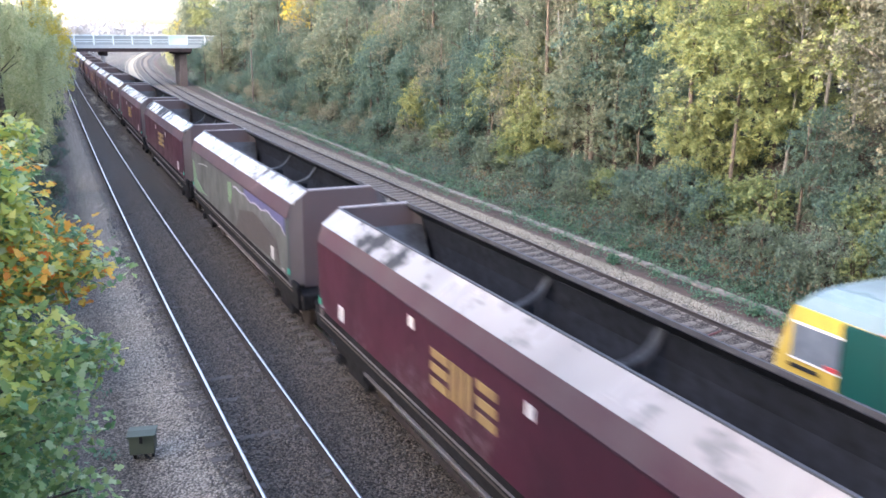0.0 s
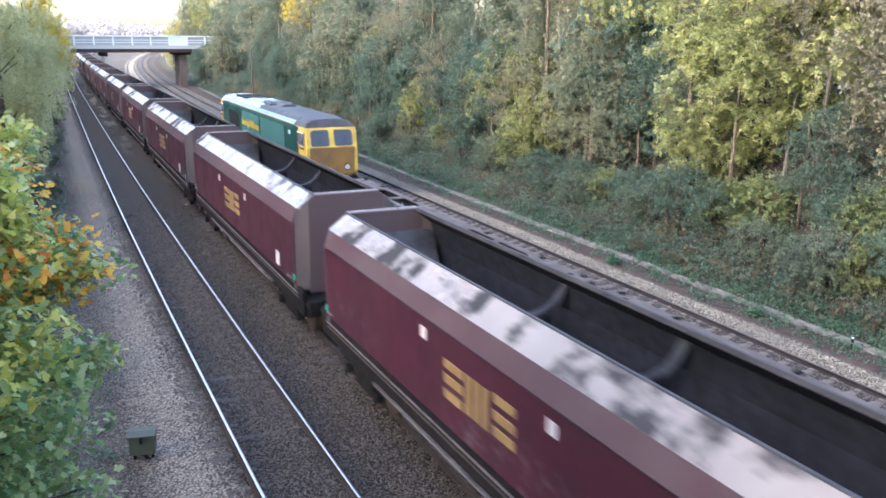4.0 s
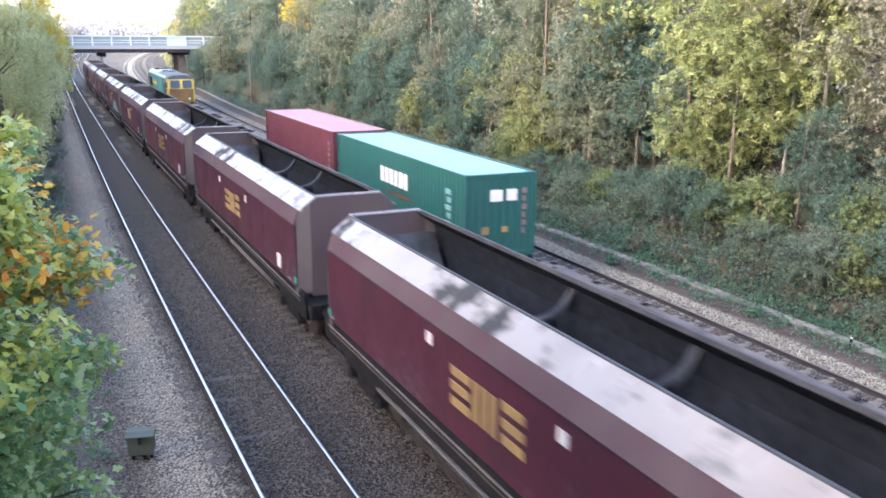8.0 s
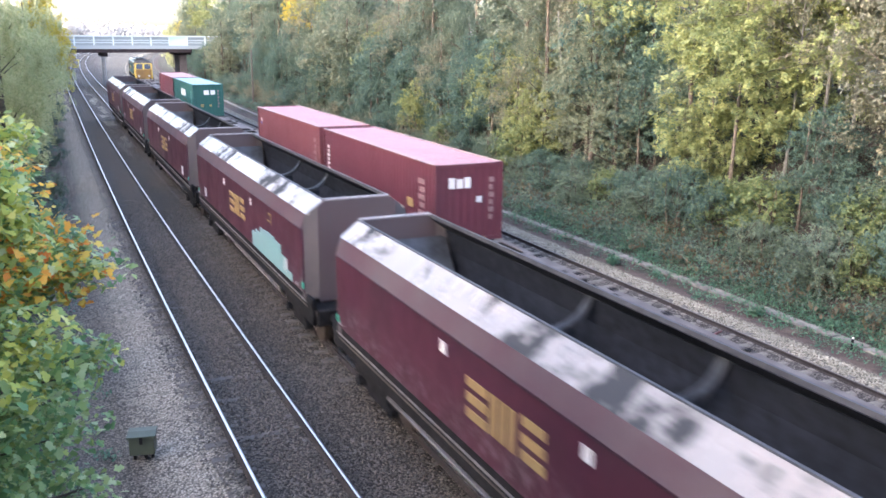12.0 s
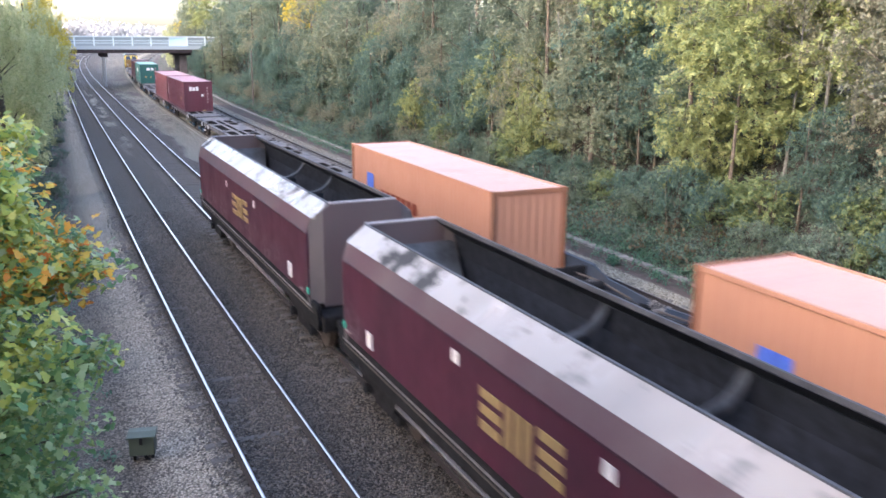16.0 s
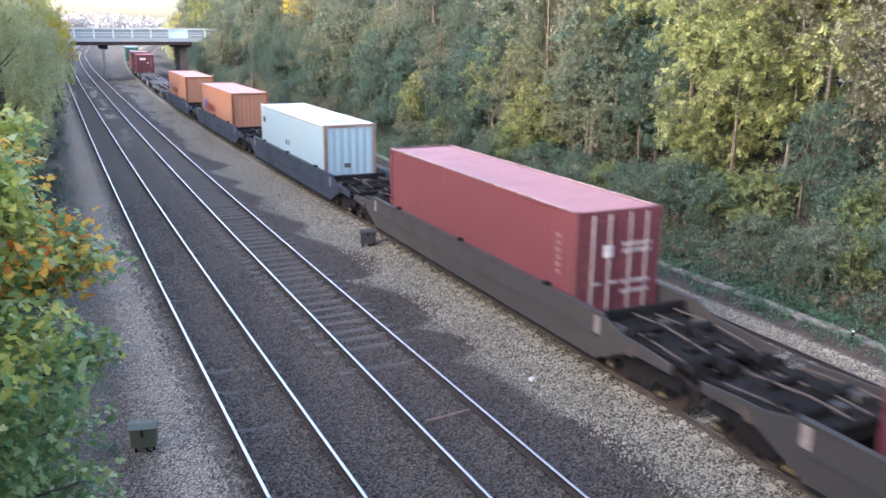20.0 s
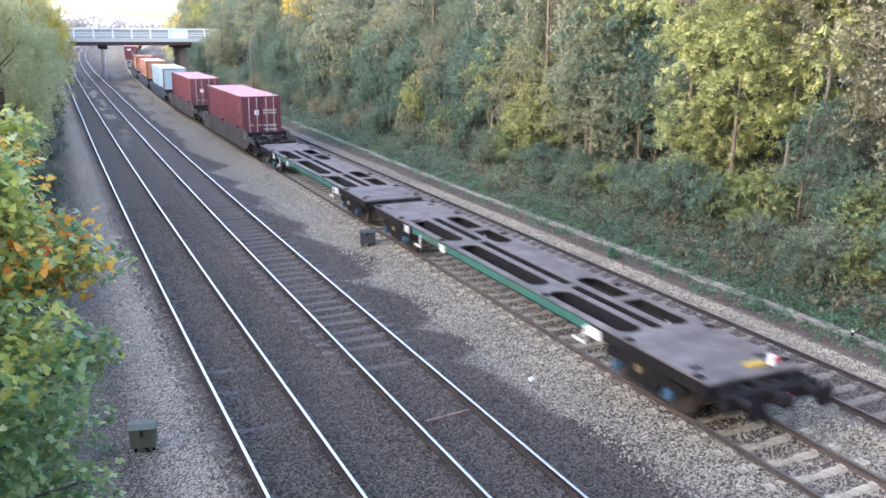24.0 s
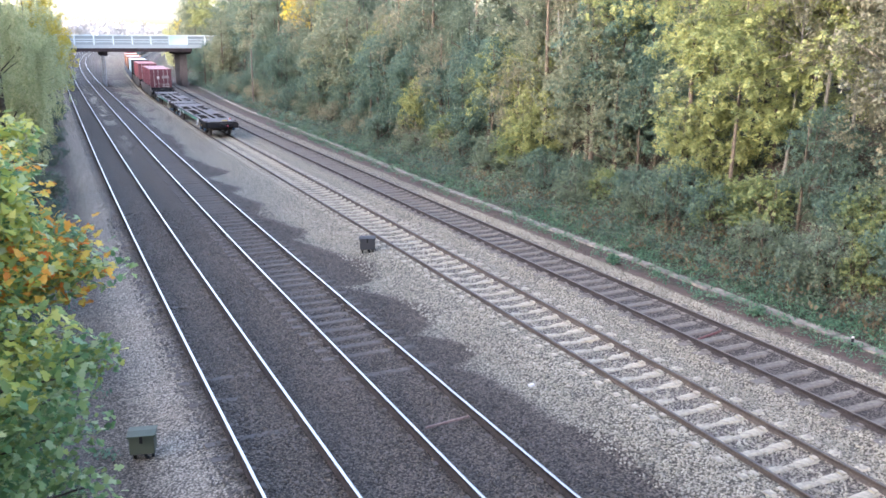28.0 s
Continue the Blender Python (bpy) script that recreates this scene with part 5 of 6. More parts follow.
def flat_wagon(length, words, side_mat):
    """A skeletal container flat: a deck with long rounded slots."""
    w = thing("container_flat_wagon", words, "freight wagon", "container wagons")
    L = length / 2 - 0.35
    for sx in (-1, 1):
        part("side_sill", boxes((min(sx * 1.09, sx * 1.21), max(sx * 1.09, sx * 1.21), -L, L, 0.86, 1.12)), FRAME_STEEL, w, "grimy side sill")
        part("sill_band", boxes((min(sx * 1.211, sx * 1.216), max(sx * 1.211, sx * 1.216), -L + 3.9, L - 3.9, 0.9, 1.1)), side_mat, w, "painted band along the sill")
        part("sill_plate", boxes((min(sx * 1.21, sx * 1.225), max(sx * 1.21, sx * 1.225), -L * 0.62, -L * 0.56, 0.8, 1.06), (min(sx * 1.21, sx * 1.225), max(sx * 1.21, sx * 1.225), L * 0.3, L * 0.34, 0.82, 1.06),
                                 (min(sx * 1.21, sx * 1.225), max(sx * 1.21, sx * 1.225), L * 0.62, L * 0.66, 0.82, 1.06)), WHITE, w, "pale painted plate")
        part("centre_beam", boxes((min(sx * 0.12, sx * 0.4), max(sx * 0.12, sx * 0.4), -L + 3, L - 3, 0.7, 1.14)), FRAME_STEEL, w)
    bm = bmesh.new()
    M = L - 3.0
    for x0, x1 in ((-1.21, -1.0), (-0.36, -0.15), (0.15, 0.36), (1.0, 1.21)):
        box(bm, x0, x1, -M, M, 1.12, 1.16)
    # cross plates between the long slots: a wide one on one side, narrow ones elsewhere
    for x0, x1, y, half in ((-1.0, -0.36, -M * 0.42, 0.3), (-1.0, -0.36, M * 0.42, 0.3), (0.36, 1.0, 0.0, M * 0.34), (0.36, 1.0, -M * 0.66, 0.16), (0.36, 1.0, M * 0.66, 0.16), (-0.15, 0.15, -M * 0.42, 0.12), (-0.15, 0.15, M * 0.42, 0.12)):
        box(bm, x0, x1, y - half, y + half, 1.12, 1.155)

    def rounded(xa, xb, y, way):
        """Fill the corners of a slot's end at y with quarter rounds."""
        r = (xb - xa) / 2
        for cx, s2 in ((xa, 1), (xb, -1)):
            pts = [(cx, y)] + [(cx + s2 * r * (1 - math.cos(t)), y - way * r * (1 - math.sin(t))) for t in np.linspace(0, math.pi / 2, 5)]
            lo = [bm.verts.new((px, py, 1.12)) for px, py in pts]
            hi = [bm.verts.new((px, py, 1.155)) for px, py in pts]
            bm.faces.new(hi)
            bm.faces.new(list(reversed(lo)))
            for i in range(len(pts)):
                j = (i + 1) % len(pts)
                bm.faces.new((lo[i], lo[j], hi[j], hi[i]))

    for sy in (-1, 1):                       # rounded slot ends against the end plates
        for xa, xb in ((-1.0, -0.36), (-0.15, 0.15), (0.36, 1.0)):
            rounded(xa, xb, sy * M, sy)
        rounded(-1.0, -0.36, sy * (M * 0.42 - 0.3), sy)
        rounded(-1.0, -0.36, sy * (M * 0.42 + 0.3), -sy)
        rounded(0.36, 1.0, sy * M * 0.34, -sy)
    part("deck", bm, DECK, w, "brown-grey steel deck with long rounded slots")
    for sy in (-1, 1):
        lo, hi = sorted((sy * (L - 3.0), sy * L))
        part("end_plate", boxes((-1.21, 1.21, lo, hi, 1.10, 1.162)), DECK, w, "solid worn deck plate")
        for sx in (-1, 1):
            # a thin raised black plate stands in for the dark inside a hole
            part("pocket_shade_plate", boxes((sx * 0.86 - 0.13, sx * 0.86 + 0.13, sy * (L - 0.75) - 0.09, sy * (L - 0.75) + 0.09, 1.158, 1.166), bevel=0.003), BLACK, w, "black plate on the deck in place of a shaded pocket")
        part("headstock", boxes((-1.20, 1.20, min(sy * L, sy * (L - 0.2)), max(sy * L, sy * (L - 0.2)), 0.8, 1.1)), FRAME_STEEL, w)
        b = bogie(w, sy * (L - 2.1), axlebox=BOGIE_BLUE)
        part("axle_cap", boxes((-1.25, -1.19, sy * (L - 2.1) - 0.08, sy * (L - 2.1) + 0.08, 0.62, 0.76)), GOLD_DULL, b, "dull yellow cap")
        buffers(w, sy * (L - 0.15), sy * 0.8, 0.95)
        for sx in (-1, 1):
            for y in (L - 0.35, L - 2.6, 3.2):
                part("twistlock", boxes((sx * 1.12 - 0.08, sx * 1.12 + 0.08, sy * y - 0.1, sy * y + 0.1, 1.15, 1.20)), FRAME_STEEL, w)
            part("handrail", boxes((min(sx * 1.22, sx * 1.25), max(sx * 1.22, sx * 1.25), sy * (L - 4.4) - 0.25, sy * (L - 4.4) + 0.25, 0.55, 0.62), (min(sx * 1.22, sx * 1.25), max(sx * 1.22, sx * 1.25), sy * (L - 4.4) - 0.25, sy * (L - 4.4) - 0.2, 0.6, 1.0)), WHITE, w, "pale step iron")
    return w


# ---- the coal train comes, the container train goes ----
HOPPERS, MOVERS = [], []


def coal_at(t):
    return -13.546 * t + 0.0091 * t * t + float(np.interp(t, (0, 2, 4, 6, 8, 10, 12, 14, 16, 18), (-0.65, -0.45, -0.1, 0.18, 0.42, 0.5, 0.42, 0.3, 0.2, 0.0)))


def box_train_at(t):
    return 13.08 * t - 0.1751 * t ** 2 + 0.013838 * t ** 3 - 0.00025615 * t ** 4


def build_coal_train():
    first = hopper()
    two = hopper("two_panels")
    specials = {12: hopper("grey"), 3: hopper("teal"), 13: two, 1: copy_thing(two, Matrix())}
    for n in range(17):
        s = 241.05 - HOPPER_PITCH * n
        ob = specials.get(n) or (first if n == 0 else copy_thing(first, Matrix()))
        MOVERS.append((ob, 1, s, coal_at, 0.0))


def build_container_train():
    MOVERS.append((locomotive(), 2, -0.45, box_train_at, 0.0))
    flats = ((-11.9, -31.6), (-31.9, -51.7), (-51.9, -77.4), (-77.7, -94.3), (-94.5, -113.2), (-113.3, -131.3), (-131.5, -149.3), (-149.5, -167.2), (-269.6, -288.4), (-288.6, -308.0))
    made = {}
    for a, b in flats:
        size = round(a - b, 1)
        green = a < -268
        key = (size, green)
        if key not in made:
            made[key] = ob = flat_wagon(size, "empty skeletal container flat wagon with green sills" if green else "grimy skeletal container flat wagon", FLAT_GREEN if green else DECK)
        else:
            ob = copy_thing(made[key], Matrix())
        MOVERS.append((ob, 2, (a + b) / 2, box_train_at, 0.0))
    tail = part("tail_lamp", boxes((0.58, 0.72, -9.2, -9.05, 1.165, 1.4), bevel=0.03), WHITE, ob, "small white tail lamp")
    part("lens", tube(bmesh.new(), [(0.65, -9.2, 1.34), (0.65, -9.23, 1.34)], [0.06, 0.06], 10), plain("red_lens", (0.5, 0.02, 0.02), 0.2, bump=0), tail)
    part("yellow_plate", boxes((0.1, 0.5, -9.1, -8.9, 1.17, 1.24)), YELLOW, ob, "yellow plate on the deck")
    E = 9.35
    beam = part("buffer_beam", boxes((-1.2, 1.2, -E - 0.5, -E - 0.3, 0.72, 1.06), (-0.5, -0.3, -E - 0.3, -E, 0.8, 1.02), (0.3, 0.5, -E - 0.3, -E, 0.8, 1.02), bevel=0.02), FRAME_STEEL, ob, "black buffer beam behind the deck")
    buffers(ob, -E - 0.5, -0.8, 0.95)
    part("brake_hose", tube(bmesh.new(), [(-0.35, -E - 0.5, 0.85), (-0.36, -E - 0.68, 0.7), (-0.33, -E - 0.72, 0.45)], [0.03, 0.03, 0.03], 7), BLACK, ob, "hanging black hose")
    part("hose_cock", boxes((0.3, 0.42, -E - 0.6, -E - 0.5, 0.8, 0.9), bevel=0.01), RED_TAP, ob, "small red hose cock")
    wells = [well_wagon(WELL_BLUE, "slate-blue low container well wagon")]
    wells += [copy_thing(wells[0], Matrix()) for _ in range(2)]
    wells += [well_wagon(WELL_GREY, "dark grey low container well wagon")]
    wells += [copy_thing(wells[3], Matrix())]
    for ob, mid in zip(wells, (-177.6, -198.05, -218.5, -238.75, -259.35)):
        MOVERS.append((ob, 2, mid, box_train_at, 0.0))
    white_word = lambda y0, z0, z1: [("brand_block", WHITE, "side", (y0 + 0.45 * i, y0 + 0.45 * i + 0.33, z0, z1), "white painted marking block") for i in range(6)]
    loads = (
        (-58.3, 1.17, dict(words="dark red corrugated shipping container", side=RED_BOX, roof=RED_ROOF,
                           marks=[("code_bar", FADED_MARK, "side", (-5.6, -5.2, 0.7, 2.2), "faded pale code block")])),
        (-71.05, 1.17, dict(words="teal green corrugated shipping container", side=TEAL_BOX, roof=TEAL_ROOF,
                            marks=white_word(-1.6, 1.4, 1.95) + [("red_word_bar", DARK_MARK, "side", (-1.9, 0.4, 1.05, 1.13), "thin red line of marking"),
                                                                 ("white_square", WHITE, "end", (-0.35, 0.05, 1.75, 2.1), "white square label"), ("white_square", WHITE, "end", (0.2, 0.55, 1.75, 2.1), "white square label"),
                                                                 ("pale_label", GOLD, "end", (-0.65, -0.4, 0.75, 0.98), "pale label"), ("pale_label", GOLD, "end", (0.05, 0.25, 0.78, 0.95), "pale label"),
                                                                 ("code_bar", FADED_MARK, "end", (0.75, 0.9, 0.7, 2.2), "faded column of code"),
                                                                 ("code_bar", TEAL_ROOF, "side", (-5.1, -4.7, 0.6, 2.1), "faded code block")])),
        (-106.95, 1.17, dict(words="dark red corrugated shipping container", side=BROWN_RED, roof=RED_ROOF,
                             marks=[("code_bar", FADED_MARK, "side", (-5.5, -5.1, 0.4, 2.1), "faded pale code block"), ("yellow_label", GOLD, "end", (-0.92, -0.7, 1.85, 2.1), "yellow label"), ("white_sticker", WHITE, "side", (5.02, 5.28, 1.85, 2.03), "white sticker"), ("blue_sticker", BLUE_MARK, "side", (5.03, 5.27, 1.70, 1.84), "small blue sticker")])),
        (-119.7, 1.17, dict(words="red corrugated shipping container with white end marking", side=RED_BOX, roof=RED_ROOF,
                            marks=[("code_bar", FADED_MARK, "side", (-5.2, -4.6, 0.5, 2.1), "faded pale code block"), ("yellow_label", GOLD, "side", (-4.2, -3.7, 0.9, 1.2), "yellow label"),
                                   ("white_code", WHITE, "side", (5.2, 5.5, 0.9, 2.0), "white column of code")]
                            + [("brand_block", WHITE, "end", (-0.75 + 0.28 * i, -0.53 + 0.28 * i, 1.8, 2.15 - 0.05 * (i % 2)), "white painted marking block") for i in range(3)]
                            + [("white_label", WHITE, "end", (0.25, 0.45, 1.3, 1.5), "white label"), ("yellow_label", GOLD, "end", (0.3, 0.62, 0.02, 0.12), "yellow label"), ("code_bar", FADED_MARK, "end", (0.72, 0.9, 0.7, 2.2), "faded column of code")])),
        (-177.6, 0.72, dict(words="orange corrugated shipping container", side=ORANGE_BOX, roof=ORANGE_ROOF, height=2.84, post=ORANGE_POST,
                            marks=[("blue_emblem", BLUE_MARK, "side", (3.6, 4.3, 1.35, 1.95), "blue emblem shape")]
                            + [("brand_block", DARK_MARK, "side", (-0.6 + 0.5 * i, -0.25 + 0.5 * i, 1.1, 1.5), "dark red marking block") for i in range(7)])),
        (-198.05, 0.72, dict(words="orange corrugated shipping container", side=ORANGE_BOX, roof=ORANGE_ROOF, height=2.84, post=ORANGE_POST,
                             marks=[("blue_emblem", BLUE_MARK, "side", (3.55, 4.35, 1.1, 1.8), "blue emblem shape")]
                             + [("brand_block", DARK_MARK, "side", (0.2 + 0.5 * i, 0.55 + 0.5 * i, 1.05, 1.5), "dark brown marking block") for i in range(6)]
                             )),
        (-218.5, 0.72, dict(words="white smooth refrigerated shipping container", side=WHITE_BOX, roof=WHITE_ROOF, height=2.84, smooth_side=True, post=RUST_POST,
                            marks=[("grey_label", DARK_POST, "side", (5.0, 5.5, 1.9, 2.2), "grey label"), ("grey_label", DARK_POST, "side", (0.5, 0.7, 1.2, 1.45), "small grey label"), ("grey_label", DARK_POST, "side", (0.0, 0.2, 1.2, 1.45), "small grey label"),
                                   ("end_emblem", DARK_POST, "end", (-0.3, 0.0, 0.9, 1.1), "grey emblem"), ("roof_hatch", WHITE_BOX, "roof", (-0.2, 0.4, -4.4, -3.8), "dull grey-blue roof hatch"), ("roof_hatch", WHITE_BOX, "roof", (-0.4, 0.3, 3.7, 4.4), "dull grey-blue roof hatch")])),
        (-238.75, 0.72, dict(words="red shipping container with barred doors", side=BROWN_RED, roof=RED_ROOF, height=2.87, doors=True,
                             marks=[("code_bar", FADED_MARK, "side", (-5.4, -5.15, 1.2, 2.3), "faded pale code block")])),
        (-259.35, 0.72, dict(words="red shipping container with barred doors", side=RED_BOX, roof=RED_ROOF, height=2.87, doors=True,
                             marks=[("code_bar", FADED_MARK, "side", (-5.5, -4.7 - 0.12 * (i % 2), 1.75 + 0.15 * i, 1.82 + 0.15 * i), "faded pale line of code") for i in range(5)] + [("yellow_label", GOLD, "side", (-5.5, -5.2, 1.2, 1.4), "yellow label")])),
    )
    for mid, z, how in loads:
        MOVERS.append((container(**how), 2, mid, box_train_at, z))


def motions():
    """Key every vehicle and every container along its line."""
    for ob, n, start, law, z in MOVERS:
        rows = []
        for i in range(29):
            m = pose_on(n, max(-455, min(445, start + law(i))), lateral=-0.13 if n == 1 else 0.0)
            rows.append((i, Matrix.Translation((0, 0, z)) @ m))
        walk(ob, rows)
# ---- plants ----
def leaves(rng, centres, spread, count, size, droop=0.0, flat=0.35, lobes=False, pinnate=0):
    """Many single leaves round clump centres, each turned its own way, or in rows along drooping stalks."""
    per = max(1, pinnate)
    count = count // per
    pick = rng.integers(0, len(centres), count)
    d = rng.normal(0, 1, (count, 3))
    d *= (1.75 * rng.random(count) ** 0.42 / np.linalg.norm(d, axis=1))[:, None]
    p = centres[pick] + d * np.asarray(spread)[pick][:, None] * np.array([1, 1, 0.75])
    a = rng.random(count) * 2 * np.pi
    tilt = rng.normal(0, 0.55, count) - droop
    u = np.stack([np.cos(a) * np.cos(tilt), np.sin(a) * np.cos(tilt), np.sin(tilt)], -1)
    side = np.stack([-np.sin(a), np.cos(a), rng.normal(0, flat, count)], -1)
    side /= np.linalg.norm(side, axis=1, keepdims=True)
    if pinnate:
        # leaflets in pairs along each stalk, the stalk bending down
        k = np.tile(np.arange(per), count)
        u, side, p = (np.repeat(q, per, 0) for q in (u, side, p))
        count *= per
        along = (k // 2 + 0.5) * size * 0.62
        p = p + u * along[:, None] - np.array([0, 0, 1.0]) * (0.18 * along ** 2 / size)[:, None]
        way = np.where(k % 2, 1.0, -1.0)[:, None]
        u, side = u * 0.65 + side * way * 0.76, side * 0.65 - u * way * 0.76
    s = size * (0.6 + 0.8 * rng.random(count))[:, None]
    up = np.cross(u, side)
    if lobes:
        shape = ((0, 0), (0.25, 0.22), (0.2, 0.4), (0.5, 0.42), (0.5, 0.25), (0.78, 0.28), (1.0, 0.0), (0.78, -0.28), (0.5, -0.25), (0.5, -0.42), (0.2, -0.4), (0.25, -0.22))
        fold = (0, 0.05, 0.06, 0.1, 0.02, 0.06, -0.08, 0.06, 0.02, 0.1, 0.06, 0.05)
    else:
        shape = ((0, 0), (0.5, 0.3), (1, 0), (0.5, -0.3))
        fold = (0, 0.08, -0.1, 0.08)
    v = np.stack([p + u * s * l + side * s * w + up * s * f for (l, w), f in zip(shape, fold)], 1)
    k = len(shape)
    return v.reshape(-1, 3), np.arange(count * k).reshape(count, k)


def crown_centres(rng, n, radius, height, base, hollow=0.55, lean=0.0):
    """Clump centres in an uneven crown, denser towards its skin."""
    d = rng.normal(0, 1, (n, 3))
    d /= np.linalg.norm(d, axis=1, keepdims=True)
    lump = 0.72 + 0.38 * np.array([noise.noise((x * 1.6 + radius, y * 1.6, z * 1.6 + height)) for x, y, z in d])
    r = (hollow + (1 - hollow) * rng.random(n) ** 0.6) * lump * 1.15
    taper = np.where(d[:, 2] > 0, 1 - 0.35 * d[:, 2] ** 2, 1.0)
    c = np.stack([d[:, 0] * radius * r * taper, d[:, 1] * radius * r * taper, base + (d[:, 2] * r * 0.5 + 0.5) * height], -1)
    c[:, 0] += lean * (c[:, 2] - base)
    return c


def make_tree(seed, height, radius, base, leaf_mat, words, count, size, bark=None, clumps=110, droop=0.1, name="tree", spread=0.38, stems=1, lobes=False, category="tree", pinnate=0, hollow=0.55, girth=1.0):
    rng = np.random.default_rng(seed)
    rnd = random.Random(seed)
    t = thing(name, words, category)
    bm = bmesh.new()
    r0 = (0.035 * height ** 0.9 * 0.45 + 0.03) * girth
    centres = crown_centres(rng, clumps, radius, height - base, base, hollow)
    for s in range(stems):
        ox, oy = (0, 0) if stems == 1 else (rnd.uniform(-0.35, 0.35) * radius, rnd.uniform(-0.35, 0.35) * radius)
        bx, by = rnd.uniform(-0.3, 0.3), rnd.uniform(-0.3, 0.3)
        top = height * rnd.uniform(0.8, 0.92)
        pts = [(ox + bx * math.sin(2.5 * k / 6), oy + by * math.sin(1.9 * k / 6), -0.4 + (top + 0.4) * k / 6) for k in range(7)]
        tube(bm, pts, [r0 * (1.25 - k / 6.2) / math.sqrt(stems) for k in range(7)], 7)
        for k in range(16 // stems):
            c = Vector(centres[rnd.randrange(len(centres))])
            z = max(base * 0.5, min(top * 0.85, c.z - rnd.uniform(0.3, 1.6)))
            f = (z + 0.4) / (top + 0.4)
            start = Vector((ox + bx * math.sin(2.5 * f), oy + by * math.sin(1.9 * f), z))
            mid = start.lerp(c, 0.5) + Vector((rnd.uniform(-0.2, 0.2), rnd.uniform(-0.2, 0.2), 0.1))
            rr = r0 * (1.1 - f) * 0.5 / math.sqrt(stems)
            tube(bm, [start, mid, c], [max(0.02, rr), max(0.015, rr * 0.6), 0.008], 5)
    part("trunk", bm, bark or BARK, t, "bare trunk and limbs", smooth=True)
    # sprays of leaves within each clump
    many = clumps * 9
    d = rng.normal(0, 1, (many, 3))
    d *= (1.7 * rng.random(many) ** 0.4 / np.linalg.norm(d, axis=1))[:, None]
    sprays = np.repeat(centres, 9, 0) + d * spread * np.array([1, 1, 0.8])
    v, f = leaves(rng, sprays, size * rng.uniform(0.45, 0.85, many), int(count * 2.2), size * 0.72, droop, lobes=lobes, pinnate=pinnate)
    part("crown", mesh_of("crown", v, f), leaf_mat, t, "loose crown of small leaves")
    return t


def bank_z(lat):
    return ground_z(lat) - 0.1


def build_woods():
    rnd = random.Random(11)
    hidden = []

    def proto(*args, **kw):
        t = make_tree(*args, **kw)
        hidden.append([t, False])
        return hidden[-1]

    def place(slot, lat, y, scale=1.0):
        ob, used = slot
        x, yy = plan(lat, y)
        m = pose(x, yy, bank_z(lat), 0, 0, rnd.uniform(0, 360))
        if used:
            ob = copy_thing(ob, m)
        else:
            ob.matrix_basis = m
            slot[1] = True
        ob.scale = (scale, scale, scale * rnd.uniform(0.92, 1.12))

    ash = proto(1, 11.5, 5.6, 1.1, LEAF_YELLOW, "yellow-green autumn tree on the cutting bank", 14000, 0.21, None, 165, 0.5, spread=0.42, pinnate=6, stems=3, hollow=0.4, girth=0.7)
    pole = [proto(17, 11.5, 2.6, 5.2, LEAF_YELLOW, "slender straight tree with a thin yellow-green crown", 3000, 0.2, PALE_BARK, 60, 0.5, spread=0.42, pinnate=6, girth=0.45),
            proto(18, 11.0, 2.4, 4.6, LEAF_BROWN, "slender straight tree with a thin brown crown", 2600, 0.18, PALE_BARK, 60, 0.4, spread=0.42, girth=0.4)]
    olive = [proto(2, 11.5, 3.4, 0.5, LEAF_OLIVE, "olive-leaved autumn tree on the cutting bank", 8600, 0.2, None, 105, 0.35, spread=0.42, pinnate=4),
             proto(3, 10.0, 3.0, 0.3, LEAF_OLIVE, "olive-leaved autumn tree on the cutting bank", 7600, 0.19, None, 100, 0.4, spread=0.42, pinnate=4)]
    green = [proto(4, 11.0, 3.2, 0.3, LEAF_GREEN, "green-leaved tree on the cutting bank", 9500, 0.17, None, 130, 0.15),
             proto(5, 9.0, 2.8, 0.2, LEAF_GREEN, "green-leaved tree on the cutting bank", 8000, 0.16, None, 110, 0.15)]
    dark = [proto(6, 6.0, 2.3, 0.3, LEAF_DARK, "dense dark green shrubby tree on the bank", 8000, 0.13, None, 110, 0.3, spread=0.32, stems=3)]
    brown = [proto(7, 9.5, 2.9, 1.0, LEAF_BROWN, "thin brown-leaved autumn tree on the bank", 5000, 0.16, None, 120, 0.4)]
    sparse = [proto(8, 12.0, 2.6, 2.5, LEAF_OLIVE, "slender tree with sparse olive leaves", 4200, 0.17, None, 90, 0.3)]
    shrub = [proto(9, 2.4, 1.6, 0.0, LEAF_DARK, "low dark green shrub on the bank", 3600, 0.12, None, 50, 0.2, "shrub", 0.26, 4, category="shrub"),
             proto(10, 2.0, 1.5, 0.0, LEAF_GREEN, "low leafy green shrub on the bank", 3200, 0.12, None, 46, 0.2, "shrub", 0.26, 4, category="shrub"),
             proto(12, 2.2, 1.4, 0.0, LEAF_BROWN, "straggling brown bramble on the bank", 2400, 0.11, None, 46, 0.4, "shrub", 0.3, 5, category="shrub")]
    bush = proto(19, 2.3, 1.5, 0.0, LEAF_BUSH, "low yellow-green leafy shrub on the bank", 2400, 0.14, None, 46, 0.4, "shrub", 0.3, 4, category="shrub", pinnate=4)
    for lat, y, s in ((22.6, 24.2, 0.9), (22.9, 22.6, 1.0), (22.3, 13.4, 0.9), (22.5, 15.6, 1.0), (21.9, 17.2, 0.7), (22.9, 12.2, 1.1), (23.3, 18.4, 0.9), (22.5, 31.5, 0.7), (22.7, 40.0, 1.0), (22.8, 48.5, 1.0)):
        place(bush, lat, y, s)
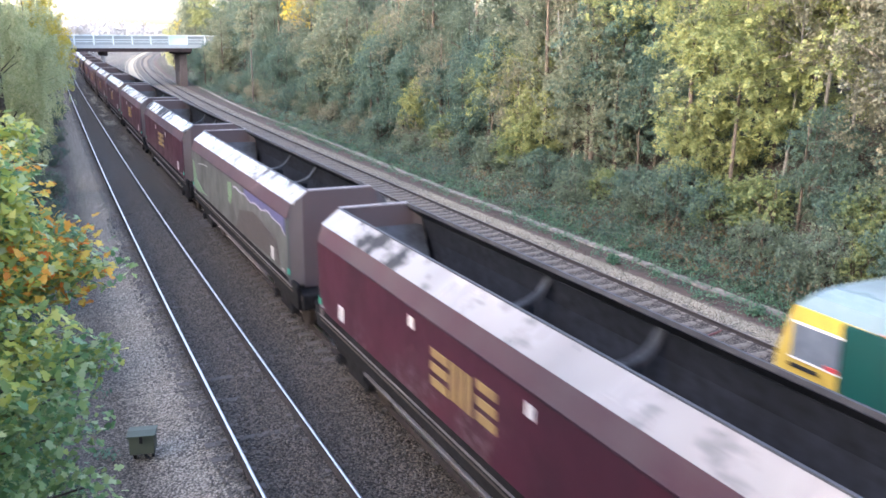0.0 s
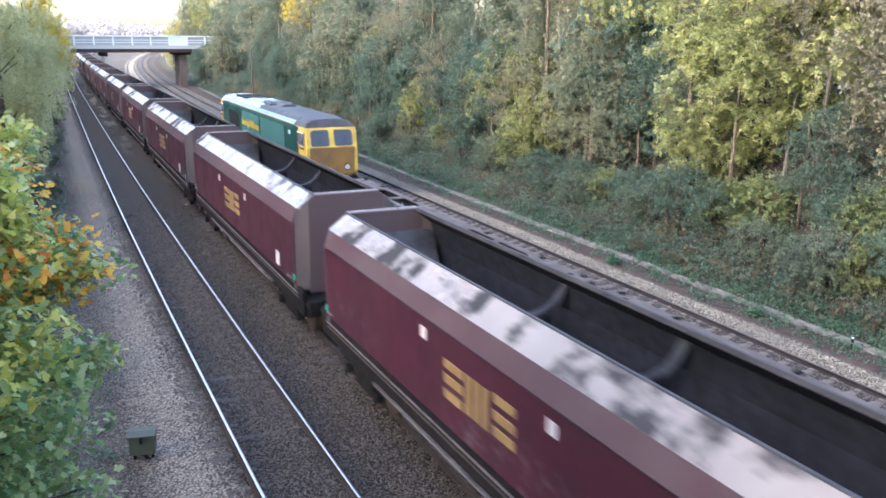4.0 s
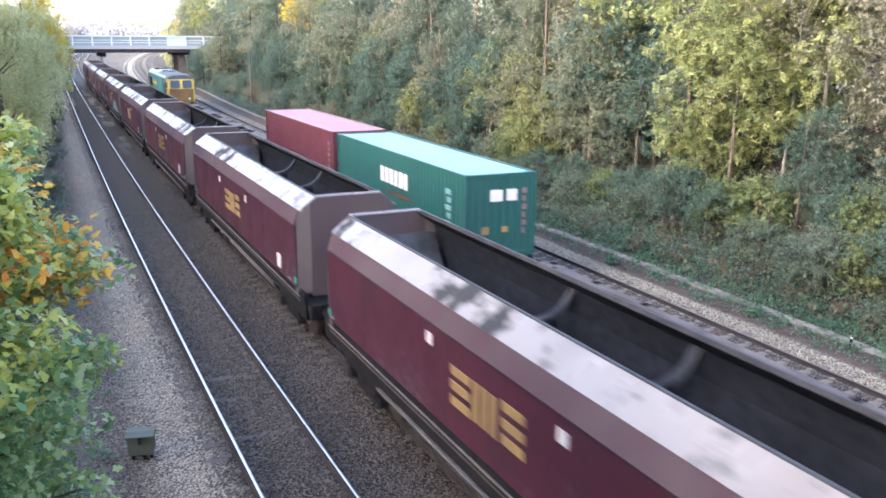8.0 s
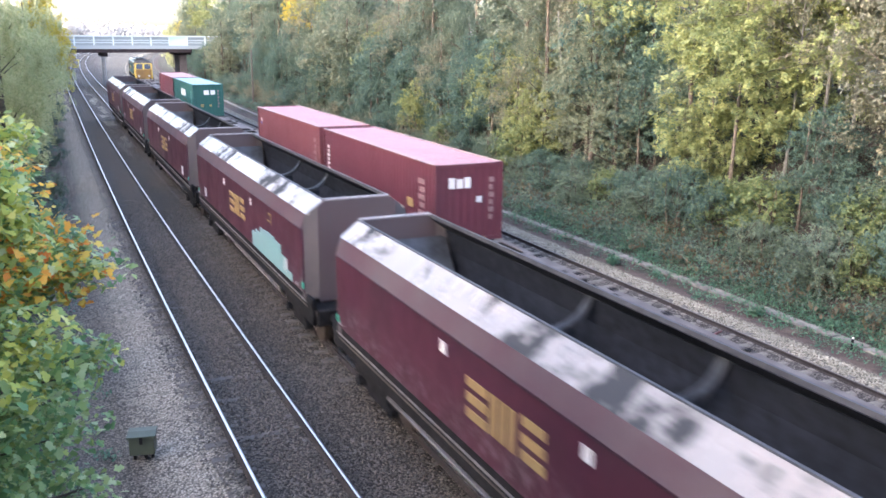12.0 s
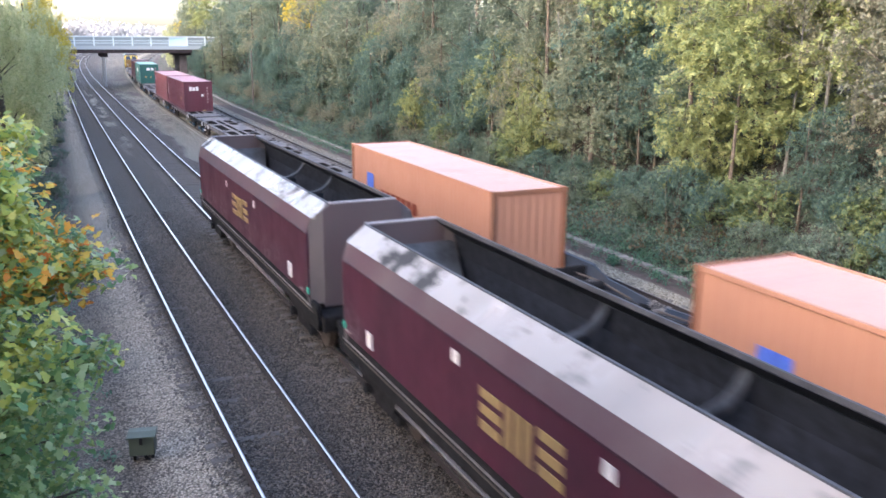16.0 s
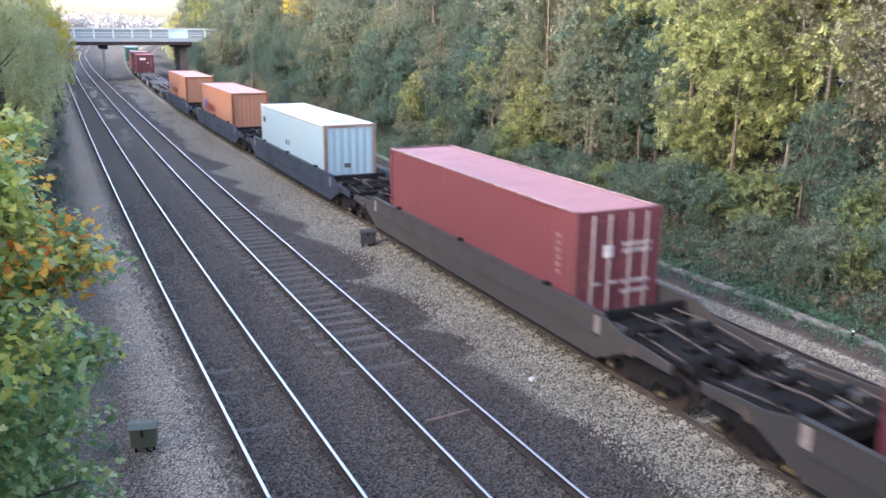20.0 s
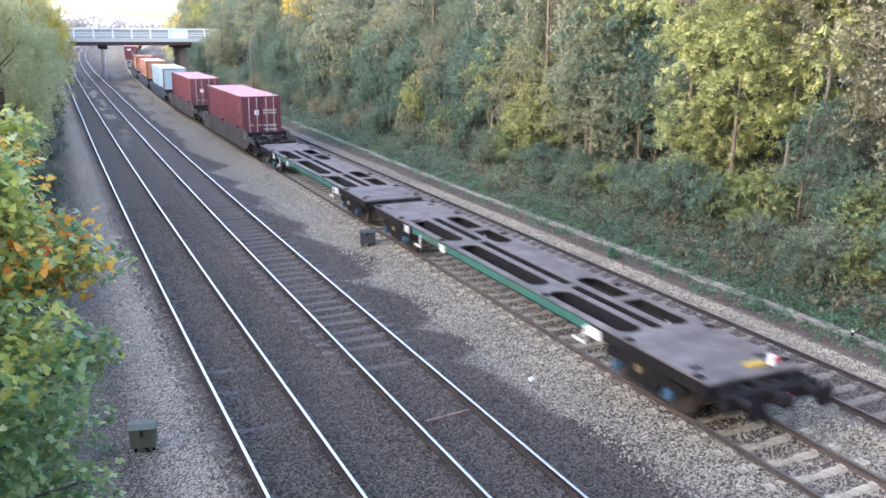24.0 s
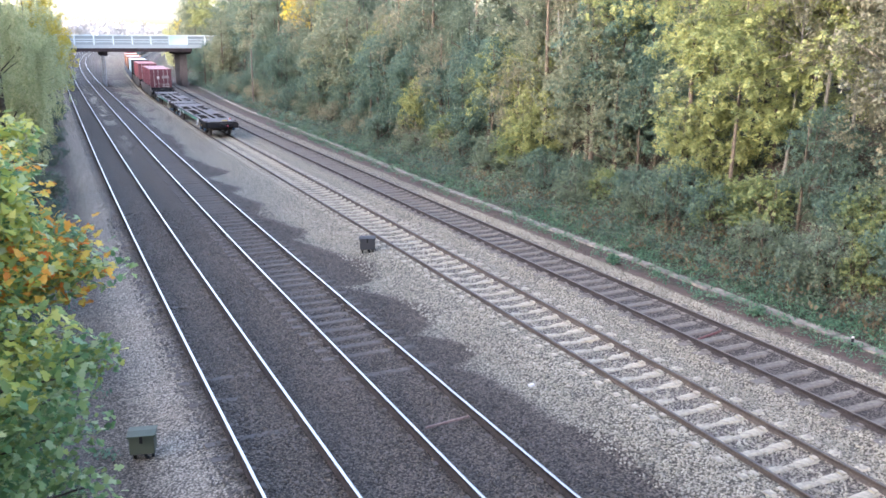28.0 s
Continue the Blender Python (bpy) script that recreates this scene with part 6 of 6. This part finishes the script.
    willow = [proto(13, 10.5, 3.2, 0.6, LEAF_WILLOW, "pale olive weeping tree beside the line", 12000, 0.15, None, 150, 1.15, spread=0.42, pinnate=10)]
    gold = [proto(14, 10.0, 2.6, 1.5, LEAF_GOLD, "golden autumn tree beside the bridge", 7000, 0.2, None, 100, 0.2)]

    # right-hand bank, trees that stand out
    for slot, lat, y, s in ((ash, 24.9, 24.9, 0.97), (ash, 27.6, 26.5, 0.85), (ash, 23.5, 26.4, 0.42), (ash, 23.0, 38.5, 0.4), (ash, 24.8, 41.0, 0.5), (pole[0], 25.4, 22.6, 1.0), (pole[0], 26.6, 24.2, 1.0), (pole[1], 24.8, 23.6, 0.95), (pole[1], 26.0, 21.6, 1.0), (pole[0], 24.2, 28.4, 0.85), (pole[1], 24.4, 36.0, 0.9), (pole[1], 25.4, 38.0, 1.0), (pole[0], 24.9, 33.6, 0.95), (pole[1], 25.8, 19.4, 1.0), (pole[1], 24.6, 17.6, 0.85), (olive[1], 23.7, 32.5, 0.62), (dark[0], 24.3, 31.0, 0.9), (olive[0], 23.5, 35.8, 0.6), (green[1], 24.0, 45.0, 0.7), (sparse[0], 23.2, 33.8, 0.7), (sparse[0], 23.9, 27.6, 0.75), (brown[0], 23.3, 41.0, 0.6), (dark[0], 23.9, 21.0, 0.78), (dark[0], 24.6, 15.4, 0.8), (brown[0], 24.7, 18.4, 1.05), (brown[0], 26.4, 16.4, 1.1), (olive[0], 28.0, 20.5, 1.1), (dark[0], 24.6, 34.2, 1.45), (dark[0], 26.2, 31.6, 1.5), (ash, 24.6, 44.5, 0.6),
                            (dark[0], 25.8, 33.0, 1.0), (olive[0], 25.0, 42.5, 0.95), (sparse[0], 24.0, 39.0, 0.9), (dark[0], 23.8, 47.5, 1.1), (olive[1], 24.5, 36.0, 0.8),
                            (ash, 23.2, 54.0, 0.4), (brown[0], 23.9, 52.0, 0.75), (olive[0], 23.6, 70.0, 0.95), (ash, 26.0, 66.0, 0.62), (olive[1], 23.2, 77.0, 0.85), (ash, 26.5, 84.0, 0.6), (brown[0], 24.4, 60.5, 0.85), (dark[0], 23.6, 56.0, 1.0), (dark[0], 24.0, 62.0, 1.25), (green[0], 26.5, 52.0, 1.0), (green[0], 25.5, 58.0, 1.05), (green[1], 24.2, 68.0, 0.85),
                            (green[0], 24.8, 72.0, 0.95), (green[0], 26.0, 80.0, 1.0), (green[1], 24.5, 88.0, 0.9), (dark[0], 24.5, 95.0, 1.2), (green[0], 25.2, 104.0, 1.0),
                            (gold[0], 28.0, 98.0, 1.2), (brown[0], 25.5, 112.0, 1.0), (olive[0], 25.5, 120.0, 1.0), (dark[0], 26.2, 127.0, 1.5), (brown[0], 26.5, 134.0, 0.9), (olive[0], 23.0, 133.0, 1.0), (olive[1], 22.6, 129.0, 0.9), (dark[0], 21.3, 136.5, 1.2), (green[1], 24.8, 137.5, 1.1), (dark[0], 27.5, 134.0, 1.6), (olive[1], 29.0, 137.0, 1.0)):
        place(slot, lat, y, s)
    mix = olive + green + dark + [ash] + green + green
    # rows at y below 8 are out of view, added to block skylight
    for y in range(-62, 200, 7):
        for lat in (29.0, 33.5):
            place(rnd.choice(mix), lat + rnd.uniform(-1.2, 1.2), y + rnd.uniform(-2, 2), rnd.uniform(0.95, 1.25))
    for y in range(150, 330, 9):
        place(rnd.choice(green + olive + brown), 25.8 + rnd.uniform(-0.8, 2.0), y, rnd.uniform(0.7, 1.0))
    for y in np.arange(10.0, 130, 2.2):
        place(rnd.choice(shrub[:2] if y < 34 else shrub), 21.7 + rnd.uniform(-0.5, 0.8) + (0.25 if y > 30 else 0), float(y) + rnd.uniform(-0.8, 0.8), rnd.uniform(0.7, 1.15))
    for y in np.arange(11.5, 110, 1.9):
        place(rnd.choice(shrub[:2] + (dark if y < 20 or y > 33 else shrub[1:2])), 23.3 + rnd.uniform(-0.4, 0.8), float(y), rnd.uniform(0.35, 0.6) if 20 < y < 42 else rnd.uniform(0.7, 1.2))
    for y in np.arange(9.5, 110, 2.6):
        if 20 < y < 28 or 34 < y < 40:
            continue
        place(rnd.choice(dark + green[1:] + brown), 26.0 + rnd.uniform(-0.8, 0.8), float(y), rnd.uniform(0.7, 1.1))
    for slot, lat, y, s in ((willow[0], 21.2, 203.0, 0.8), (willow[0], 21.8, 222.0, 1.0), (gold[0], 22.5, 186.0, 0.5), (olive[0], 25.0, 190.0, 1.15), (green[0], 26.5, 206.0, 1.25), (olive[1], 27.5, 222.0, 1.4), (green[0], 29.0, 240.0, 1.5), (olive[0], 31.0, 258.0, 1.5), (gold[0], 27.0, 250.0, 1.1),
                            (dark[0], 22.0, 149.0, 0.7), (green[1], 23.5, 152.0, 0.7), (dark[0], 22.4, 157.0, 0.8), (olive[1], 24.0, 161.0, 0.7), (dark[0], 22.2, 166.0, 0.8), (dark[0], 22.4, 175.0, 0.9), (green[1], 22.6, 183.0, 0.8)):
        place(slot, lat, y, s)
    # left-hand bank
    for slot, lat, y, s in ((willow[0], -1.4, 44.0, 0.95), (willow[0], -1.9, 53.0, 1.05), (willow[0], -0.6, 66.0, 1.0), (willow[0], -1.0, 60.0, 0.5), (willow[0], -0.6, 82.0, 0.9), (willow[0], -3.4, 74.0, 1.0),
                            (olive[0], -0.8, 96.0, 0.8), (gold[0], -0.1, 84.0, 1.2), (gold[0], 0.5, 100.0, 1.1), (gold[0], 0.3, 112.0, 1.2), (green[1], -0.4, 106.0, 0.7), (olive[1], -1.0, 122.0, 0.9), (willow[0], 0.0, 131.0, 0.9), (green[0], -4.5, 36.0, 0.8),
                            (shrub[0], -0.7, 37.0, 0.9), (shrub[1], -0.5, 31.0, 0.7), (shrub[2], -0.9, 26.5, 0.8), (shrub[1], 0.0, 46.0, 0.7), (shrub[0], 0.1, 58.0, 0.8), (shrub[2], -0.3, 21.0, 0.7),
                            (shrub[1], 0.4, 70.0, 0.8), (shrub[0], 0.6, 85.0, 0.9), (shrub[1], 0.7, 100.0, 0.9)):
        place(slot, lat, y, s)
    for y in range(30, 200, 12):
        place(rnd.choice(olive + green + willow), -7.0 + rnd.uniform(-2, 1), y, rnd.uniform(0.85, 1.15))
    # coarse, mostly unseen trees added to keep the low sun off the lines
    screen = [proto(15, 10.5, 3.4, 0.2, LEAF_OLIVE, "olive-leaved tree on the bank top", 2600, 0.42, None, 120, 0.2, spread=0.5),
              proto(16, 10.0, 3.2, 0.2, LEAF_GREEN, "green-leaved tree on the bank top", 2600, 0.42, None, 120, 0.2, spread=0.5)]
    for y in np.arange(-70, 215, 4.4):
        place(rnd.choice(screen), -10.2 + rnd.uniform(-1.3, 1.0), float(y), rnd.uniform(0.95, 1.2))
    for y in range(150, 330, 10):
        place(rnd.choice(green + olive), -1.5 + rnd.uniform(-1.5, 0.5), y, rnd.uniform(0.6, 0.9))
    # beyond the curve the trees close the view
    for i in range(26):
        place(rnd.choice(green + olive + willow), rnd.uniform(-30, 70), 400 + rnd.uniform(0, 45), rnd.uniform(0.4, 0.55))


def build_near_oak():
    """The branch tips of the oak beside the camera."""
    rng = np.random.default_rng(21)
    rnd = random.Random(21)
    t = thing("oak_tree", "young oak with green and orange autumn leaves beside the bridge", "tree")
    x0, y0 = -1.5, 6.3
    z0 = 0.9
    bm = bmesh.new()
    tube(bm, [(x0, y0, z0 - 0.5), (x0 - 0.05, y0, 2.6), (x0 + 0.1, y0 + 0.1, 4.6), (x0 + 0.1, y0, 6.4)], [0.16, 0.13, 0.09, 0.03], 8)
    ends = []
    for i in range(150):
        z = rnd.uniform(3.6, 7.2)
        reach = 1.25 + 0.62 * math.sin(max(0.0, min(1.0, (7.3 - z) / 1.9)) * 2.2)
        a = rnd.uniform(-1.7, 1.7)
        e = Vector((x0 + reach * math.cos(a) * rnd.uniform(0.82, 1.0), y0 + 1.2 * reach * math.sin(a) * rnd.uniform(0.6, 1.0), z + rnd.uniform(-0.15, 0.15)))
        s = Vector((x0 + 0.05, y0, z - rnd.uniform(0.3, 0.8)))
        m = s.lerp(e, 0.55) + Vector((0, 0, 0.12))
        tube(bm, [s, m, e], [0.035, 0.02, 0.006], 5)
        ends += [e, m.lerp(e, 0.5), m]
    part("trunk", bm, BARK, t, smooth=True)
    c = np.array([tuple(e) for e in ends])
    high = np.array([q[2] > 6.05 for q in c])
    turned = np.array([6.1 < q[2] < 6.95 and x0 + 0.9 < q[0] < x0 + 1.9 for q in c]) & (rng.random(len(c)) < 0.42)
    lime = (rng.random(len(c)) < 0.22) | (high & (rng.random(len(c)) < 0.6))
    for name, mat, cs, count in (("crown", LEAF_OAK, c, 40000), ("turned_foliage", LEAF_TURNED, c[turned], 1700), ("pale_foliage", LEAF_LIME, c[lime], 15000)):
        v, f = leaves(rng, cs, np.full(len(cs), 0.19 if name == "turned_foliage" else 0.15), count, 0.064, 0.15, 0.5, lobes=True)
        part(name, mesh_of(name, v, f), mat, t, {"turned_foliage": "orange and red turned leaves"}.get(name, "lobed oak leaves"))


def build_weeds():
    """Weeds and dead stalks along the cess and the bank's foot."""
    rng = np.random.default_rng(33)
    spots = []
    for lat0, lat1, n, y1 in ((18.3, 19.15, 260, 80), (19.0, 19.7, 220, 80), (19.6, 20.8, 1300, 90), (20.4, 22.2, 1500, 110), (-0.8, 0.9, 130, 80)):
        lat = lat0 + (lat1 - lat0) * rng.random(n)
        y = 9 + (y1 - 9) * rng.random(n) ** 1.4
        spots += [(*plan(a, b), ground_z(a) + 0.05) for a, b in zip(lat, y)]
    c = np.array(spots)
    v, f = leaves(rng, c, np.full(len(c), 0.15), 80000, 0.095, -0.3)
    tagged(part("weeds", mesh_of("weeds", v, f), WEED, None, "low green weeds and ivy beside the line"), category="weeds", kind="stuff")
    lat = 19.9 + 3.2 * rng.random(500)
    y = 10 + 90 * rng.random(500) ** 1.3
    c = np.array([(*plan(a, b), ground_z(a) + 0.25) for a, b in zip(lat, y)])
    v, f = leaves(rng, c, np.full(len(c), 0.22), 7000, 0.16, -0.9)
    tagged(part("dead_stalks", mesh_of("dead_stalks", v, f), DRY, None, "dry brown stalks on the bank"), category="undergrowth", kind="stuff")
    # ivy and brambles that cover the bank under the trees
    for name, mat, n, count, size, y0, y1, words in (("ivy_cover", LEAF_DARK, 1500, 45000, 0.13, 8, 75, "dark ivy and bramble cover on the bank"),
                                                     ("bramble_cover", LEAF_GREEN, 1200, 32000, 0.14, 8, 80, "green bramble cover on the bank"),
                                                     ("far_undergrowth", LEAF_DARK, 900, 20000, 0.24, 60, 175, "dense undergrowth on the bank")):
        lat = 20.2 + 7.5 * rng.random(n) ** 1.4
        y = y0 + (y1 - y0) * rng.random(n)
        c = np.array([(*plan(a, b), ground_z(a) + 0.22) for a, b in zip(lat, y)])
        v, f = leaves(rng, c, np.full(len(c), 0.34), count * 2, size * 0.68, 0.1)
        tagged(part(name, mesh_of(name, v, f), mat, None, words), category="undergrowth", kind="stuff")
    # one bright clump by the trough
    for k, (lat, y) in enumerate(((18.75, 18.3), (20.9, 15.3), (18.4, 25.0))):
        x, yy = plan(lat, y)
        t = thing("weed_clump", "bright green leafy weed clump", "weed", "weeds by the cable trough")
        t.matrix_basis = pose(x, yy, ground_z(lat), 0, 0, 40 * k)
        v, f = leaves(np.random.default_rng(50 + k), np.array([(0, 0, 0.18), (0.12, 0.05, 0.12), (-0.1, 0.1, 0.1)]), np.full(3, 0.13), 170, 0.13, -0.4)
        part("leaf_tuft", mesh_of("tuft", v, f), WEED, t)


def build_far_woods():
    """The wooded skyline far behind the bridge."""
    rng = np.random.default_rng(8)
    n = 1600
    a = np.radians(rng.uniform(-26, 34, n))
    d = rng.uniform(640, 900, n)
    h = 9 + 4 * np.array([noise.noise((q * 9, 0.3, 0)) for q in a]) + rng.normal(0, 1.2, n)
    c = np.stack([np.sin(a) * d, np.cos(a) * d, 4 + h * rng.random(n)], -1)
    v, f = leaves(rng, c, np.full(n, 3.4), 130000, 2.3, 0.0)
    tagged(part("far_woods", mesh_of("far_woods", v, f), HAZE, None, "wooded skyline, leaves painted pale for haze"), category="woods", kind="stuff")
# ---- the bridge ----
def build_bridge():
    Y0, Y1 = 141.0, 148.5
    b = thing("road_bridge", "pale blue steel road bridge on brick piers", "bridge", kind="structure")
    xl, xr = -2.0, 36.0
    part("girder", boxes((xl, xr, Y0, Y0 + 0.35, 5.52, 6.05)), BRIDGE_GREY, b, "grey-blue steel girder")
    part("far_girder", boxes((xl, xr, Y1 - 0.35, Y1, 5.52, 6.05)), BRIDGE_GREY, b)
    part("soffit", boxes((xl, 24.2, Y0 + 0.02, Y1 - 0.02, 4.98, 5.515)), BRIDGE_DARK, b, "dark deck soffit")
    part("deck", boxes((xl, xr, Y0 + 0.36, Y1 - 0.36, 5.52, 5.8)), BRIDGE_DARK, b)
    for y in (Y0 + 0.1, Y1 - 0.3):
        part("coping", boxes((xl, xr, y - 0.12, y + 0.25, 7.33, 7.5)), BRIDGE_PAINT, b, "pale top rail")
        k = 0
        for x in np.arange(-0.9, 35, 2.72):
            part("post", boxes((x - 0.1, x + 0.1, y - 0.06, y + 0.1, 6.05, 7.33)), BRIDGE_PAINT, b, "pale parapet post")
            clean = 20.5 < x < 21.5
            pan = part("parapet_panel", boxes((x + 0.1, x + 2.62, y + 0.02, y + 0.06, 6.05, 7.33)), BRIDGE_CLEAN if clean else BRIDGE_PANEL, b, "clean light blue panel" if clean else "")
            if not clean:
                for z in (6.42, 6.78):
                    part("rail", boxes((x + 0.1, x + 2.62, y - 0.02, y + 0.02, z, z + 0.08)), BRIDGE_PAINT, pan)
    # piers
    for x0, x1 in ((22.4, 23.5),):
        part("pier", boxes((x0, x1, Y0 + 1.2, Y1 - 1.2, -0.6, 4.98), bevel=0.03), PIER_BRICK, b, "red-brown brick pier")
    part("pier_cap", boxes((21.7, 24.2, Y0 + 0.9, Y1 - 0.9, 4.62, 4.979)), BRIDGE_DARK, b)
    for x in (11.35,):
        for y in (Y0 + 1.0, (Y0 + Y1) / 2, Y1 - 1.0):
            part("column", tube(bmesh.new(), [(x, y, -0.6), (x, y, 4.6)], [0.055, 0.055], 10), BRIDGE_GREY, b, "slim grey steel column")
        part("column_head", boxes((x - 0.45, x + 0.45, Y0 + 0.6, Y1 - 0.6, 4.4, 4.979)), BRIDGE_DARK, b)
    part("abutment", boxes((-2.0, 2.2, Y0 + 0.5, Y1 - 0.5, -0.8, 4.978)), PIER_BRICK, b, "brick abutment")
    part("abutment", boxes((30.5, 36.0, Y0 + 0.5, Y1 - 0.5, 0.5, 5.51)), PIER_BRICK, b, "brick abutment")


def build_near_bridge():
    """The unseen bridge that carries the road over the lines behind and below the eye, added to shade the near bed."""
    b = thing("brick_road_bridge", "unseen brick road bridge over the lines, added to block light", "bridge", kind="structure")
    y0, y1 = -10.4, -0.45
    xl, xr = -9.5, 30.0
    part("deck", boxes((xl, xr, y0 + 0.4, y1 - 0.4, 5.05, 6.0)), BRIDGE_DARK, b, "dark deck")
    for y in (y0, y1 - 0.38):
        part("parapet", boxes((xl, xr, y, y + 0.38, 4.8, 7.1), bevel=0.02), PIER_BRICK, b, "red-brown brick parapet")
        part("coping", boxes((xl, xr, y - 0.05, y + 0.43, 7.102, 7.22), bevel=0.02), CONCRETE, b, "concrete coping")
    for x0, x1 in ((-9.5, 0.2), (20.6, 30.0)):
        part("abutment", boxes((x0, x1, y0 + 0.45, y1 - 0.45, -0.8, 5.048)), PIER_BRICK, b, "brick abutment")


# ---- lineside things ----
def equipment_box(lat, y, size, mat, words, turn):
    w, d, h = size
    t = thing("equipment_box", words, "trackside cabinet")
    x, yy = plan(lat, y)
    z = ground_z(lat)
    t.matrix_basis = pose(x, yy, z, 0, 0, turn)
    body = part("body", boxes((-w / 2, w / 2, -d / 2, d / 2, 0.16, 0.16 + h), bevel=0.012), mat, t)
    lid = part("lid", extrude_x(bmesh.new(), [(-d / 2 - 0.03, 0.162 + h), (d / 2 + 0.03, 0.162 + h), (d / 2 + 0.03, 0.2 + h), (0, 0.225 + h), (-d / 2 - 0.03, 0.2 + h)], -w / 2 - 0.03, w / 2 + 0.03), mat, t, "slightly paler lid")
    part("hasp", boxes((-0.03, 0.03, -d / 2 - 0.045, -d / 2 - 0.031, h + 0.05, h + 0.19)), FRAME_STEEL, lid)
    for sx in (-1, 1):
        part("leg", boxes((sx * w * 0.36 - 0.025, sx * w * 0.36 + 0.025, -0.03, 0.03, -0.15, 0.16)), FRAME_STEEL, t)
    part("cable", tube(bmesh.new(), [(0.02, -0.02, 0.16), (0.05, -0.06, 0.05), (0.12, -0.05, -0.05)], [0.035, 0.035, 0.035], 7), BLACK, t)
    return body


def build_lineside():
    equipment_box(1.33, 16.3, (0.47, 0.4, 0.36), BOX_GREEN, "green metal equipment box on short legs", -14)
    equipment_box(10.5, 29.5, (0.56, 0.46, 0.40), BOX_GREY, "dark grey metal equipment box on ballast", -22)
    # concrete cable trough with loose lids
    trough = thing("cable_trough", "weathered concrete cable trough along the bank's foot", "cable trough", kind="structure")
    bm = bmesh.new()
    box(bm, -0.19, 0.19, -0.485, 0.485, 0, 0.09, 0.012)
    lid = bpy.data.meshes.new("lid")
    bm.to_mesh(lid)
    bm.free()
    lid.materials.append(TROUGH)
    for i in range(130):
        y = 9.5 + i * 1.0
        lat = 19.35 + 0.12 * math.sin(y * 0.11) + (0.006 * max(0, y - 30))
        x, yy = plan(lat, y)
        ob = new("trough_lid", lid)
        ob.parent = trough
        ob.matrix_basis = pose(x, yy, ground_z(lat) - 0.035 + random.uniform(-0.015, 0.02), random.uniform(-1, 1), random.uniform(-2, 2), -math.degrees(float(heading(y, True))) + random.uniform(-2, 2))
    # posts
    for name, lat, y, h, r, mat, words in (("marker_post", 19.05, 15.15, 0.34, 0.04, BLACK, "short black marker post with a white cap"),
                                           ("fence_stake", 22.45, 37.8, 1.05, 0.045, WOOD_POST, "pale weathered wooden stake"),
                                           ("fence_stake", 22.3, 42.2, 0.9, 0.04, WOOD_POST, "pale weathered wooden stake"),
                                           ("lineside_pole", 20.9, 98.0, 6.2, 0.09, DARK_POST, "tall dark wooden lineside pole")):
        x, yy = plan(lat, y)
        t = thing(name, words, "post")
        t.matrix_basis = pose(x, yy, ground_z(lat), random.uniform(-3, 3) if h < 3 else 0, random.uniform(-4, 4) if h < 3 else 0, 0)
        part("shaft", tube(bmesh.new(), [(0, 0, -0.3), (0, 0, h)], [r, r * 0.85], 9), mat, t)
        if name == "marker_post":
            part("cap", tube(bmesh.new(), [(0, 0, h), (0, 0, h + 0.03)], [r * 0.9, r * 0.7], 9), WHITE, t, "white cap")
    # leaning pale trunk among the trees
    t = thing("leaning_trunk", "bare leaning pale-barked tree trunk", "tree")
    x, yy = plan(24.0, 37.5)
    t.matrix_basis = pose(x, yy, ground_z(24.0), 0, 0, 0)
    part("trunk", tube(bmesh.new(), [(0.5, 0, -0.3), (0.28, 0, 1.6), (0.02, 0.05, 3.4), (-0.3, 0.1, 5.6), (-0.45, 0.2, 7.5)], [0.10, 0.09, 0.075, 0.06, 0.03], 8), PALE_BARK, t, smooth=True)
    # odd things on the bed
    for name, lat, y, dims, mat, words, turn in (("cross_rod", 7.22, 14.78, (0.54, 0.025, 0.025), plain("dull_brown_rod", (0.17, 0.115, 0.10), 0.8), "rusty rod lying across the sleepers", 6),
                                                 ("red_cable", 15.75, 17.0, (0.62, 0.025, 0.025), plain("red_cable", (0.12, 0.045, 0.045), 0.6, bump=0), "red cable lying on a sleeper", 14),
                                                 ("pale_litter", 9.88, 16.2, (0.07, 0.05, 0.03), WHITE, "scrap of white litter on the ballast", 20)):
        x, yy = plan(lat, y)
        t = thing(name, words, "debris")
        t.matrix_basis = pose(x, yy, ground_z(lat) + (0.1 if name == "cross_rod" else 0.05), 0, 0, turn)
        part("piece", boxes((-dims[0], dims[0], -dims[1], dims[1], -0.03, dims[2]), bevel=0.01), mat, t)


build_coal_train()
build_container_train()
build_bridge()
build_near_bridge()
build_lineside()
build_near_oak()
build_woods()
build_weeds()
build_far_woods()
build_stones()
build_tracks()
motions()
